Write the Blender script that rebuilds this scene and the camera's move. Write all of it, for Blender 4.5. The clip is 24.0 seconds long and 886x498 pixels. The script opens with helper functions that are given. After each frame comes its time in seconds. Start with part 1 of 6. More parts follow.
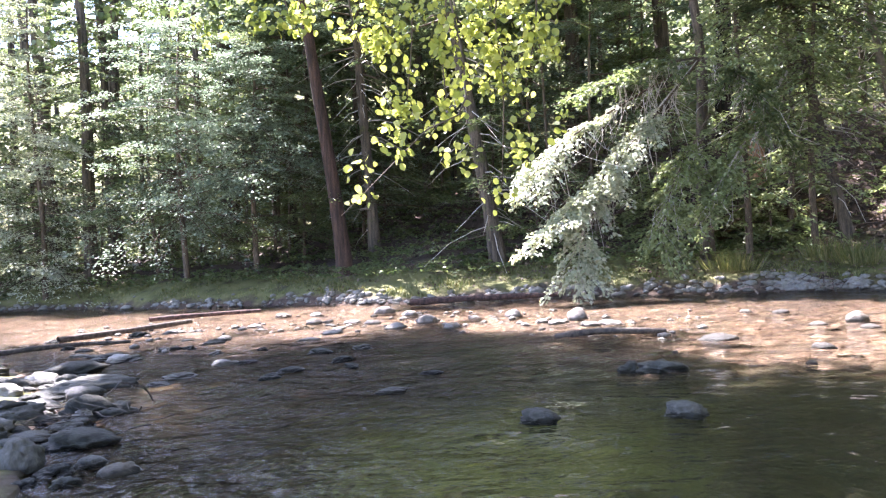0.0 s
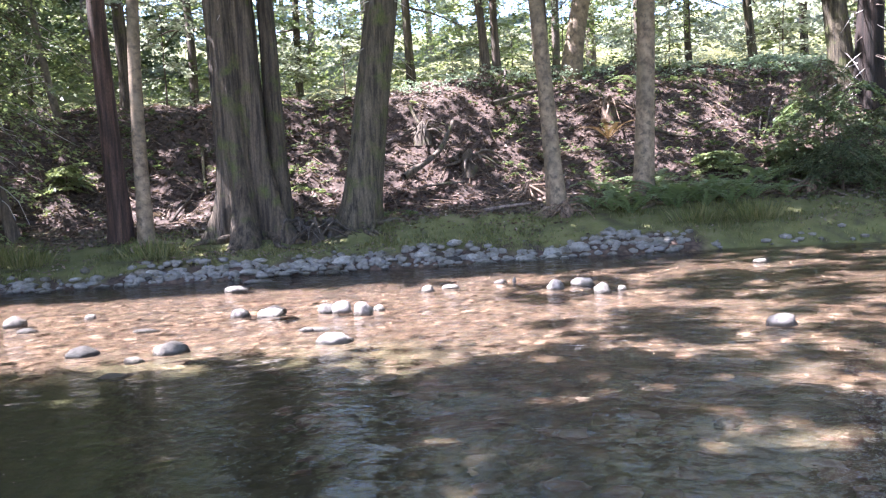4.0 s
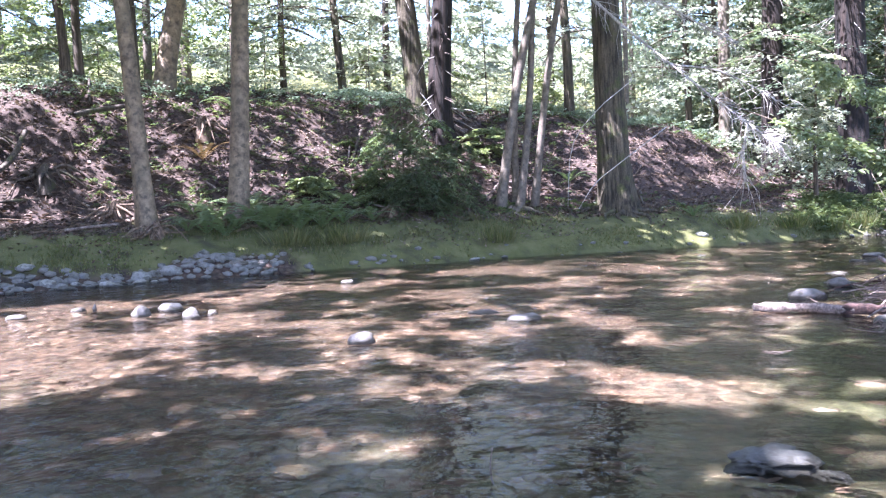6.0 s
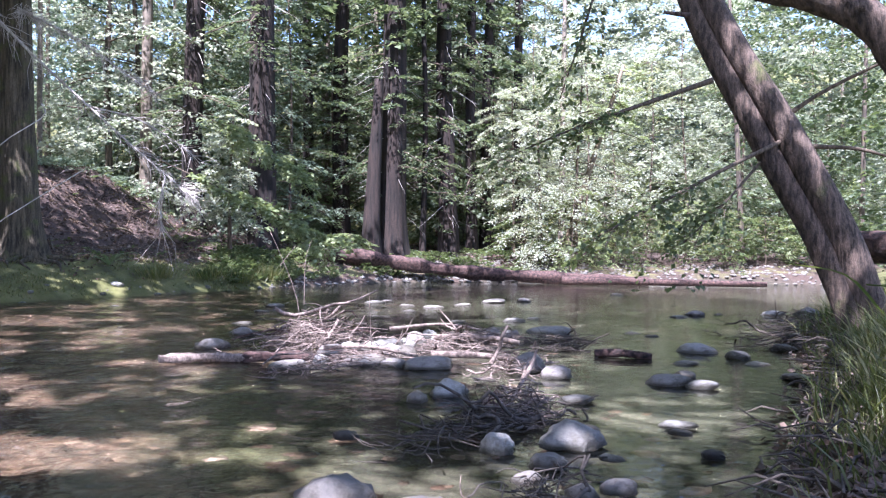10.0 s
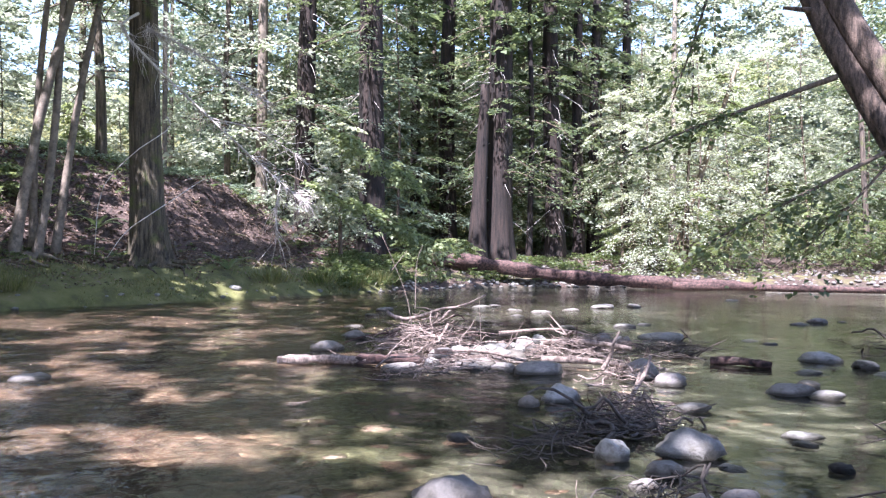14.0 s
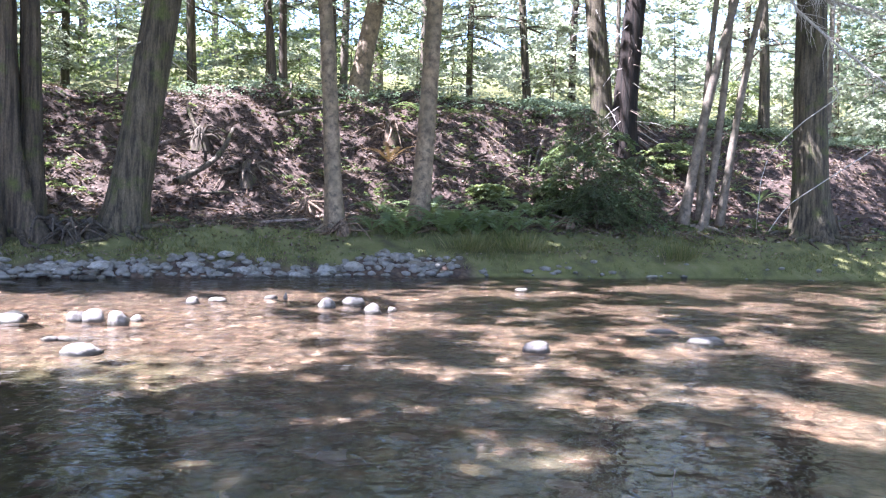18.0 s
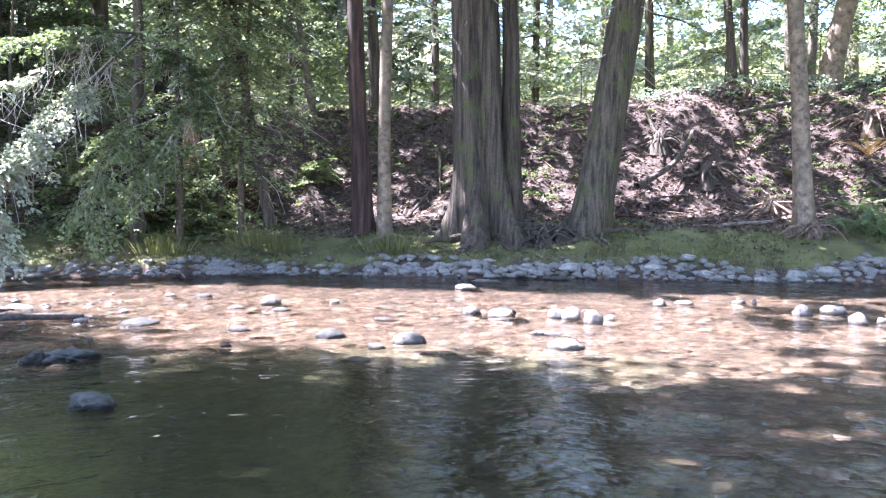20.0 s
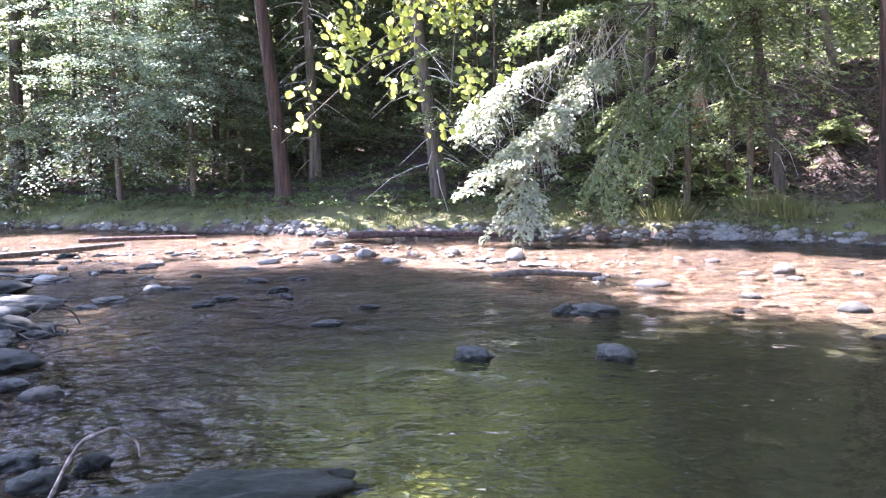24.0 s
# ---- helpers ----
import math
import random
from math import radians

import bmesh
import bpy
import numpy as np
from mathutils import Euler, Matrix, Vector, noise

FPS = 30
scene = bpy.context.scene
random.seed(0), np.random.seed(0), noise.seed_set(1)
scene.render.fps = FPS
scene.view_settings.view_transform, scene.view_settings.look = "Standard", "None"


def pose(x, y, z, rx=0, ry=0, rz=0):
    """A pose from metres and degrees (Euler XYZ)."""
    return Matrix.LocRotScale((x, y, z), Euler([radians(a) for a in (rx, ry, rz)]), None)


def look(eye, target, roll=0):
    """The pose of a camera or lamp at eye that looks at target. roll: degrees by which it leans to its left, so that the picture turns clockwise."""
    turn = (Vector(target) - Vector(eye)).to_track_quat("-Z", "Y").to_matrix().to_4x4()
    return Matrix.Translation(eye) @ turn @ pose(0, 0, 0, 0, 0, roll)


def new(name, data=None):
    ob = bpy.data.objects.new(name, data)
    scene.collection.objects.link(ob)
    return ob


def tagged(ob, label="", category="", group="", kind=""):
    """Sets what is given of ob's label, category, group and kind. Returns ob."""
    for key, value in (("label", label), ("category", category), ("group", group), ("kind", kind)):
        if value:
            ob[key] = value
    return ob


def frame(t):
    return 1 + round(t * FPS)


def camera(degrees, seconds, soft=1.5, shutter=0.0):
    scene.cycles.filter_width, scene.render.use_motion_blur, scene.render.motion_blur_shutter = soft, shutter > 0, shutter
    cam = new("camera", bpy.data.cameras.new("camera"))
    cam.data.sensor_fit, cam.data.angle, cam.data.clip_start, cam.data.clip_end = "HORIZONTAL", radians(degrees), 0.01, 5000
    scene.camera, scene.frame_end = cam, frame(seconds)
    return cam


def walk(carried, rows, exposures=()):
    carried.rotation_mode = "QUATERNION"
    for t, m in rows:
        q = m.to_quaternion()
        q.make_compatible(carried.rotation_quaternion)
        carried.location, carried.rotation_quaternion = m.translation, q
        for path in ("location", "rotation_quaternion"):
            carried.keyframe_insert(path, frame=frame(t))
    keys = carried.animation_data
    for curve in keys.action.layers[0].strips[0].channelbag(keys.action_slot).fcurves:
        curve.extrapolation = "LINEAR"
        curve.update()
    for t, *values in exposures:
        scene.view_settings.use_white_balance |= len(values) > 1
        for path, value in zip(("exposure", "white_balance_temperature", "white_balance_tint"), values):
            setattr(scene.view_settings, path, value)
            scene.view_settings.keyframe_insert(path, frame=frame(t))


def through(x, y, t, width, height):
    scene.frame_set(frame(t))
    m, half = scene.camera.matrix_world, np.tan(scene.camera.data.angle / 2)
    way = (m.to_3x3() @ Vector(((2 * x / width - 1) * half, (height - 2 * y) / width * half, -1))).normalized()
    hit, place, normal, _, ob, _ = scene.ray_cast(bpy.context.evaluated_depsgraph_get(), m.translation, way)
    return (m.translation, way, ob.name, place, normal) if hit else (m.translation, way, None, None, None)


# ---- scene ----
# the camera turns at arm's length round the one who holds it
cam = camera(56.36, 24.0, soft=1.25)
PATH = [
    (0.0, pose(-0.180, 0.210, 1.15, 89.92, 3.31, 0.01)),
    (0.5, pose(-0.163, 0.224, 1.15, 88.61, 3.37, -4.78)),
    (1.0, pose(-0.141, 0.238, 1.15, 88.38, 3.12, -10.16)),
    (1.5, pose(-0.101, 0.258, 1.15, 87.53, 2.56, -19.48)),
    (2.0, pose(-0.057, 0.271, 1.15, 86.52, 1.95, -28.95)),
    (2.5, pose(-0.023, 0.276, 1.15, 86.27, 2.36, -36.12)),
    (4.5, pose(0.121, 0.175, 1.15, 86.89, 3.33, -59.65)),
    (5.0, pose(0.154, 0.161, 1.15, 86.67, 3.48, -67.28)),
    (5.5, pose(0.180, 0.146, 1.15, 86.80, 3.36, -73.48)),
    (6.0, pose(0.207, 0.127, 1.15, 87.16, 2.08, -80.07)),
    (6.5, pose(0.226, 0.110, 1.15, 87.39, 0.69, -85.44)),
    (7.0, pose(0.241, 0.093, 1.15, 87.61, 0.19, -90.02)),
    (7.5, pose(0.256, 0.074, 1.15, 88.35, 0.30, -95.01)),
    (8.0, pose(0.271, 0.052, 1.15, 88.60, 0.31, -100.66)),
    (8.5, pose(0.283, 0.027, 1.15, 88.83, 0.39, -106.31)),
    (9.0, pose(0.293, 0.002, 1.15, 89.37, 0.04, -111.85)),
    (9.5, pose(0.300, -0.021, 1.15, 89.91, -0.31, -116.83)),
    (10.0, pose(0.302, -0.029, 1.15, 90.05, -0.43, -118.52)),
    (10.5, pose(0.302, -0.032, 1.15, 90.05, -0.48, -119.15)),
    (12.5, pose(0.293, -0.009, 1.15, 90.21, -0.08, -120.50)),
    (13.0, pose(0.292, -0.005, 1.15, 90.28, -0.28, -119.75)),
    (13.5, pose(0.290, 0.007, 1.15, 90.32, -0.14, -117.24)),
    (14.0, pose(0.282, 0.034, 1.15, 90.33, -0.37, -111.25)),
    (14.5, pose(0.266, 0.070, 1.15, 89.89, -0.62, -103.16)),
    (15.0, pose(0.246, 0.103, 1.15, 89.24, -0.98, -95.16)),
    (15.5, pose(0.224, 0.130, 1.15, 88.49, -1.32, -87.96)),
    (16.0, pose(0.200, 0.153, 1.15, 88.27, -1.44, -81.04)),
    (16.5, pose(0.178, 0.170, 1.15, 87.37, -1.80, -75.17)),
    (17.0, pose(0.173, 0.174, 1.15, 87.00, -2.00, -73.84)),
    (17.5, pose(0.166, 0.178, 1.15, 87.34, -1.75, -72.31)),
    (19.5, pose(0.008, 0.317, 1.15, 88.31, -0.37, -45.71)),
    (20.0, pose(-0.031, 0.317, 1.15, 87.68, -0.24, -37.64)),
    (20.5, pose(-0.067, 0.313, 1.15, 87.70, 0.06, -30.01)),
    (21.0, pose(-0.103, 0.304, 1.15, 87.29, 0.54, -22.41)),
    (21.5, pose(-0.138, 0.289, 1.15, 86.61, 0.32, -14.38)),
    (22.0, pose(-0.165, 0.274, 1.15, 85.66, -0.26, -8.08)),
    (22.5, pose(-0.177, 0.266, 1.15, 84.35, -0.92, -4.83)),
    (23.0, pose(-0.178, 0.265, 1.15, 84.09, -0.85, -4.66)),
    (23.5, pose(-0.179, 0.264, 1.15, 83.76, -0.67, -4.40)),
    (24.0, pose(-0.181, 0.263, 1.15, 85.33, 0.46, -3.99)),
]
walk(cam, PATH, [(0.0, 3.4, 6050, 25), (1.0, 3.4, 6050, 24), (2.5, 3.15, 6150, 22), (5.0, 3.1, 5500, 26), (7.5, 3.02, 5380, 27), (10.0, 2.3, 5450, 26), (13.0, 2.26, 5700, 25), (16.0, 3.0, 5600, 23), (18.0, 3.05, 5550, 23), (20.5, 3.58, 5380, 26), (22.0, 3.6, 5250, 30), (23.0, 3.65, 5400, 30), (24.0, 3.7, 5750, 30)])

# ---- light ----
SUN_AZ, SUN_EL = -42.0, 60.0
world = bpy.data.worlds.new("sky")
scene.world = world
world.use_nodes = True
wn = world.node_tree
sky = wn.nodes.new("ShaderNodeTexSky")
sky.sky_type, sky.sun_disc = "NISHITA", False
sky.sun_elevation, sky.sun_rotation = radians(SUN_EL), radians(SUN_AZ)
wn.links.new(sky.outputs[0], wn.nodes["Background"].inputs[0])
wn.nodes["Background"].inputs[1].default_value = 0.11
sun = new("sun", bpy.data.lights.new("sun", "SUN"))
sun.data.energy, sun.data.angle, sun.data.color = 5.0, radians(0.53), (1.0, 0.965, 0.91)
TO_SUN = Vector((math.sin(radians(SUN_AZ)) * math.cos(radians(SUN_EL)), math.cos(radians(SUN_AZ)) * math.cos(radians(SUN_EL)), math.sin(radians(SUN_EL))))
sun.matrix_world = look(TO_SUN * 60, (0, 0, 0))


# ---- materials ----
def material(name, rough=0.8):
    m = bpy.data.materials.new(name)
    m.use_nodes = True
    nt = m.node_tree
    b = nt.nodes["Principled BSDF"]
    b.inputs["Roughness"].default_value = rough
    return m, nt, b


def node(nt, kind, **values):
    n = nt.nodes.new(kind)
    for key, v in values.items():
        n.inputs[key.replace("_", " ")].default_value = v
    return n


def ramp(nt, source, stops):
    r = nt.nodes.new("ShaderNodeValToRGB")
    while len(r.color_ramp.elements) < len(stops):
        r.color_ramp.elements.new(0.5)
    for e, (p, c) in zip(r.color_ramp.elements, stops):
        e.position, e.color = p, (*c, 1)
    nt.links.new(source, r.inputs[0])
    return r.outputs[0]


def mix(nt, fac, a, b, blend="MIX"):
    m = nt.nodes.new("ShaderNodeMix")
    m.data_type, m.blend_type = "RGBA", blend
    for sock, v in ((m.inputs[0], fac), (m.inputs[6], a), (m.inputs[7], b)):
        if isinstance(v, (int, float)):
            sock.default_value = v
        elif isinstance(v, tuple):
            sock.default_value = (*v, 1)
        else:
            nt.links.new(v, sock)
    return m.outputs[2]


def coords(nt, which="Object", scale=(1, 1, 1)):
    t, m = nt.nodes.new("ShaderNodeTexCoord"), nt.nodes.new("ShaderNodeMapping")
    m.inputs["Scale"].default_value = scale
    nt.links.new(t.outputs[which], m.inputs[0])
    return m.outputs[0]


def noise_tex(nt, vec, scale, detail=4.0, rough=0.55):
    n = node(nt, "ShaderNodeTexNoise", Scale=scale, Detail=detail, Roughness=rough)
    nt.links.new(vec, n.inputs["Vector"])
    return n.outputs[0]


def bump(nt, b, height, strength=0.5, distance=0.02):
    n = node(nt, "ShaderNodeBump", Strength=strength, Distance=distance)
    nt.links.new(height, n.inputs["Height"])
    nt.links.new(n.outputs[0], b.inputs["Normal"])
    return n


def bark(name, dark, light, furrow=5.0, stretch=0.12, moss=0.0, depth=0.03):
    m, nt, b = material(name, 0.9)
    v = coords(nt, "Object", (1, 1, stretch))
    fine = noise_tex(nt, v, furrow * 3, 6, 0.65)
    broad = noise_tex(nt, coords(nt), 1.7, 3)
    col = ramp(nt, fine, [(0.38, dark), (0.62, light)])
    col = mix(nt, ramp(nt, broad, [(0.35, (0, 0, 0)), (0.7, (0.35, 0.35, 0.35))]), col, tuple(0.55 * a + 0.45 * c for a, c in zip(light, dark)))
    if moss:
        col = mix(nt, ramp(nt, noise_tex(nt, coords(nt), 2.3, 5), [(0.62 - moss * 0.3, (0, 0, 0)), (0.75 - moss * 0.2, (0.85, 0.85, 0.85))]), col, (0.075, 0.09, 0.02))
    nt.links.new(col, b.inputs["Base Color"])
    grain = noise_tex(nt, coords(nt, "Object", (1, 1, 0.5)), furrow * 9, 5, 0.7)
    col = mix(nt, 0.55, col, ramp(nt, grain, [(0.3, (0.12, 0.12, 0.12)), (0.7, (0.88, 0.86, 0.84))]), "OVERLAY")
    nt.links.new(col, b.inputs["Base Color"])
    bump(nt, b, fine, 0.9, depth)
    return m


def pale_bark(name, dark, light):
    m, nt, b = material(name, 0.75)
    rings = noise_tex(nt, coords(nt, "Object", (1, 1, 1.0)), 5.5, 7, 0.68)
    spots, broad = noise_tex(nt, coords(nt), 9.0, 5), noise_tex(nt, coords(nt, "Object", (1, 1, 0.5)), 1.6, 3)
    col = ramp(nt, rings, [(0.32, dark), (0.48, tuple(0.5 * (a + b) for a, b in zip(dark, light))), (0.62, light)])
    col = mix(nt, ramp(nt, spots, [(0.56, (0, 0, 0)), (0.66, (0.75, 0.75, 0.75))]), col, (0.06, 0.05, 0.036))
    col = mix(nt, ramp(nt, broad, [(0.45, (0, 0, 0)), (0.65, (0.6, 0.6, 0.6))]), col, (0.10, 0.085, 0.055))
    nt.links.new(col, b.inputs["Base Color"])
    bump(nt, b, rings, 0.5, 0.012)
    return m


def leaf_material(name, stops, through=0.45, rough=0.45, gloss=0.5, warmth=(1.2, 1.2, 0.8)):
    m, nt, b = material(name, rough)
    b.inputs["Specular IOR Level"].default_value = gloss
    g = nt.nodes.new("ShaderNodeNewGeometry")
    col = ramp(nt, g.outputs["Random Per Island"], stops)
    col = mix(nt, ramp(nt, noise_tex(nt, coords(nt), 0.45, 3), [(0.35, (0, 0, 0)), (0.7, (0.45, 0.45, 0.45))]), col, stops[-1][1])
    nt.links.new(col, b.inputs["Base Color"])
    t, x = nt.nodes.new("ShaderNodeBsdfTranslucent"), nt.nodes.new("ShaderNodeMixShader")
    warm = mix(nt, 1.0, col, warmth, "MULTIPLY")
    nt.links.new(warm, t.inputs[0])
    x.inputs[0].default_value = through
    nt.links.new(b.outputs[0], x.inputs[1])
    nt.links.new(t.outputs[0], x.inputs[2])
    nt.links.new(x.outputs[0], nt.nodes["Material Output"].inputs[0])
    return m


def stone_material(name, stops, speck=0.35, rough=0.75):
    m, nt, b = material(name, rough)
    o = nt.nodes.new("ShaderNodeObjectInfo")
    col = ramp(nt, o.outputs["Random"], stops)
    v = coords(nt, "Object")
    fine, patch = noise_tex(nt, v, 22, 6, 0.7), noise_tex(nt, v, 3.0, 5)
    col = mix(nt, speck, col, ramp(nt, fine, [(0.3, (0.05, 0.05, 0.05)), (0.7, (0.62, 0.6, 0.56))]), "OVERLAY")
    col = mix(nt, ramp(nt, patch, [(0.48, (0, 0, 0)), (0.66, (0.8, 0.8, 0.8))]), col, mix(nt, 1.0, col, (0.42, 0.40, 0.33), "MULTIPLY"))
    b.inputs["Specular IOR Level"].default_value = 0.25
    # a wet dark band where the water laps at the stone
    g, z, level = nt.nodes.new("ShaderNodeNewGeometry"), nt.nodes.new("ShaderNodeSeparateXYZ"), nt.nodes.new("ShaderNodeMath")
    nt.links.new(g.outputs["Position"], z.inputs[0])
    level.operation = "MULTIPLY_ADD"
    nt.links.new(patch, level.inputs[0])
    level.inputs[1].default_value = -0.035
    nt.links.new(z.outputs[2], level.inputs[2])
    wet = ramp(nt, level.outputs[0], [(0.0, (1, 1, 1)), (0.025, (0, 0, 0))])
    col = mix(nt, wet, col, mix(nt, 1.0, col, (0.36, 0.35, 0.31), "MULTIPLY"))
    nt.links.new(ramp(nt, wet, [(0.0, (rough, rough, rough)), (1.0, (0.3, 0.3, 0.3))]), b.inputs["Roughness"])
    nt.links.new(col, b.inputs["Base Color"])
    bump(nt, b, fine, 0.8, 0.025)
    return m


M_REDBARK = bark("red_brown_bark", (0.012, 0.007, 0.005), (0.085, 0.046, 0.033), 5.0, 0.08, depth=0.03)
# Near-black copy of the red bark; the grove's shade is in its colour.
M_REDWOOD_SHADE = bark("redwood_bark", (0.003, 0.002, 0.0018), (0.034, 0.021, 0.0165), 3.0, 0.07, depth=0.05)
M_BIGWOOD = bark("old_redwood_bark", (0.014, 0.010, 0.007), (0.125, 0.095, 0.066), 4.4, 0.06, 0.25, depth=0.1)
M_GREYBARK = bark("furrowed_grey_bark", (0.016, 0.012, 0.008), (0.135, 0.108, 0.072), 4.5, 0.1, 0.3, depth=0.07)
M_DARKBARK = bark("dark_bark", (0.026, 0.02, 0.016), (0.14, 0.108, 0.082), 4.5, 0.1, 0.2)
M_MOSSBARK = bark("mossy_bark", (0.03, 0.028, 0.012), (0.12, 0.11, 0.05), 4.5, 0.3, 0.95)
M_ALDER = pale_bark("pale_alder_bark", (0.055, 0.038, 0.025), (0.30, 0.22, 0.145))
M_STEM = pale_bark("grey_stem_bark", (0.055, 0.042, 0.033), (0.22, 0.175, 0.135))
M_LEANBARK = bark("brown_leaning_bark", (0.02, 0.014, 0.011), (0.15, 0.105, 0.082), 7.0, 0.25, 0.05, depth=0.04)
M_DRIFT = bark("bleached_driftwood", (0.06, 0.042, 0.035), (0.31, 0.24, 0.205), 6.0, 1.0, depth=0.008)
M_DRIFTDARK = bark("wet_dark_driftwood", (0.02, 0.016, 0.013), (0.10, 0.08, 0.065), 6.0, 1.0, depth=0.008)
M_LOG = bark("weathered_red_log", (0.012, 0.007, 0.006), (0.115, 0.064, 0.055), 4.2, 1.0, depth=0.04)
M_DEADTWIG = bark("dead_grey_twigs", (0.28, 0.25, 0.23), (0.60, 0.55, 0.51), 12.0, 0.2, depth=0.004)
M_ROOT = bark("weathered_root_wood", (0.045, 0.03, 0.022), (0.24, 0.165, 0.115), 6.0, 0.4, depth=0.01)
M_SNAG = bark("orange_snag_wood", (0.20, 0.09, 0.05), (0.50, 0.30, 0.18), 6.0, 0.1)
M_TWIG = bark("brown_twigs", (0.04, 0.03, 0.02), (0.15, 0.11, 0.08), 12.0, 0.2, depth=0.004)

M_CONIFER = leaf_material("conifer_sprays", [(0.0, (0.05, 0.078, 0.042)), (0.6, (0.105, 0.14, 0.08)), (1.0, (0.20, 0.23, 0.14))], 0.5, 0.5, 0.4)
M_BROAD = leaf_material("broad_green_leaves", [(0.0, (0.055, 0.085, 0.03)), (0.6, (0.11, 0.15, 0.065)), (1.0, (0.20, 0.225, 0.12))], 0.52)
M_LIGHT = leaf_material("pale_green_leaves", [(0.0, (0.12, 0.155, 0.065)), (0.6, (0.21, 0.255, 0.12)), (1.0, (0.33, 0.365, 0.21))], 0.48, 0.5, 0.45)
# Bluish haze in the air is put into this leaf colour.
M_COOL = leaf_material("haze_blue_leaves", [(0.0, (0.105, 0.145, 0.10)), (0.6, (0.20, 0.25, 0.18)), (1.0, (0.34, 0.385, 0.29))], 0.45, 0.5, 0.45, (1.0, 1.08, 0.9))
# Leaf green whitened: the glare of full sun is put into the colour.
M_SUNWHITE = leaf_material("sun_whitened_leaves", [(0.0, (0.24, 0.27, 0.19)), (0.6, (0.36, 0.385, 0.30)), (1.0, (0.50, 0.51, 0.43))], 0.4, 0.5, 0.45)
M_YELLOW = leaf_material("yellow_green_leaves", [(0.0, (0.14, 0.19, 0.035)), (0.6, (0.29, 0.33, 0.075)), (1.0, (0.46, 0.46, 0.15))], 0.64)
# Sun glare and distant haze are put into this pale leaf colour.
M_FAR = leaf_material("far_sun_haze_leaves", [(0.0, (0.24, 0.28, 0.19)), (0.6, (0.38, 0.41, 0.31)), (1.0, (0.55, 0.56, 0.47))], 0.6, 0.6, 0.3, (1.1, 1.1, 0.95))
M_FERN = leaf_material("fern_fronds", [(0.0, (0.08, 0.125, 0.055)), (1.0, (0.19, 0.24, 0.12))], 0.4)
M_GRASS = leaf_material("bank_grass", [(0.0, (0.06, 0.08, 0.02)), (0.6, (0.125, 0.145, 0.045)), (1.0, (0.23, 0.20, 0.10))], 0.4)
M_NEARGRASS = leaf_material("long_near_grass", [(0.0, (0.025, 0.048, 0.007)), (0.6, (0.068, 0.105, 0.018)), (0.85, (0.12, 0.145, 0.034)), (1.0, (0.32, 0.28, 0.15))], 0.45)
M_LITTER = leaf_material("dry_fallen_leaves", [(0.0, (0.02, 0.013, 0.010)), (0.3, (0.05, 0.03, 0.023)), (0.6, (0.105, 0.060, 0.045)), (0.92, (0.18, 0.115, 0.09)), (1.0, (0.36, 0.30, 0.26))], 0.15, 0.7, 0.3)
M_DRYFERN = leaf_material("dry_orange_fern", [(0.0, (0.06, 0.036, 0.02)), (1.0, (0.14, 0.09, 0.05))], 0.35)

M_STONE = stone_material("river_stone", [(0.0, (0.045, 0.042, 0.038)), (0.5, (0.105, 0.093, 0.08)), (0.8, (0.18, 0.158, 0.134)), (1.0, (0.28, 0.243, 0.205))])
# Paler stone colour with the sunlight put in, for stones in the sun.
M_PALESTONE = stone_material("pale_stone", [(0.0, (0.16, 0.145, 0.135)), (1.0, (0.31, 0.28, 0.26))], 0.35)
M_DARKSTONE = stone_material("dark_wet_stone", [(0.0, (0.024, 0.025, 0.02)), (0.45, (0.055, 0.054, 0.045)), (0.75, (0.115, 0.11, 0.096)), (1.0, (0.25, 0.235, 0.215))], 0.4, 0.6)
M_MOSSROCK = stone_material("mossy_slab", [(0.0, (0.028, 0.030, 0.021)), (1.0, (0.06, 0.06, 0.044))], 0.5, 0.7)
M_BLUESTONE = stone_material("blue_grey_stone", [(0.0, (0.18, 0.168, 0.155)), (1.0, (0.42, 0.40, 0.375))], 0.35)


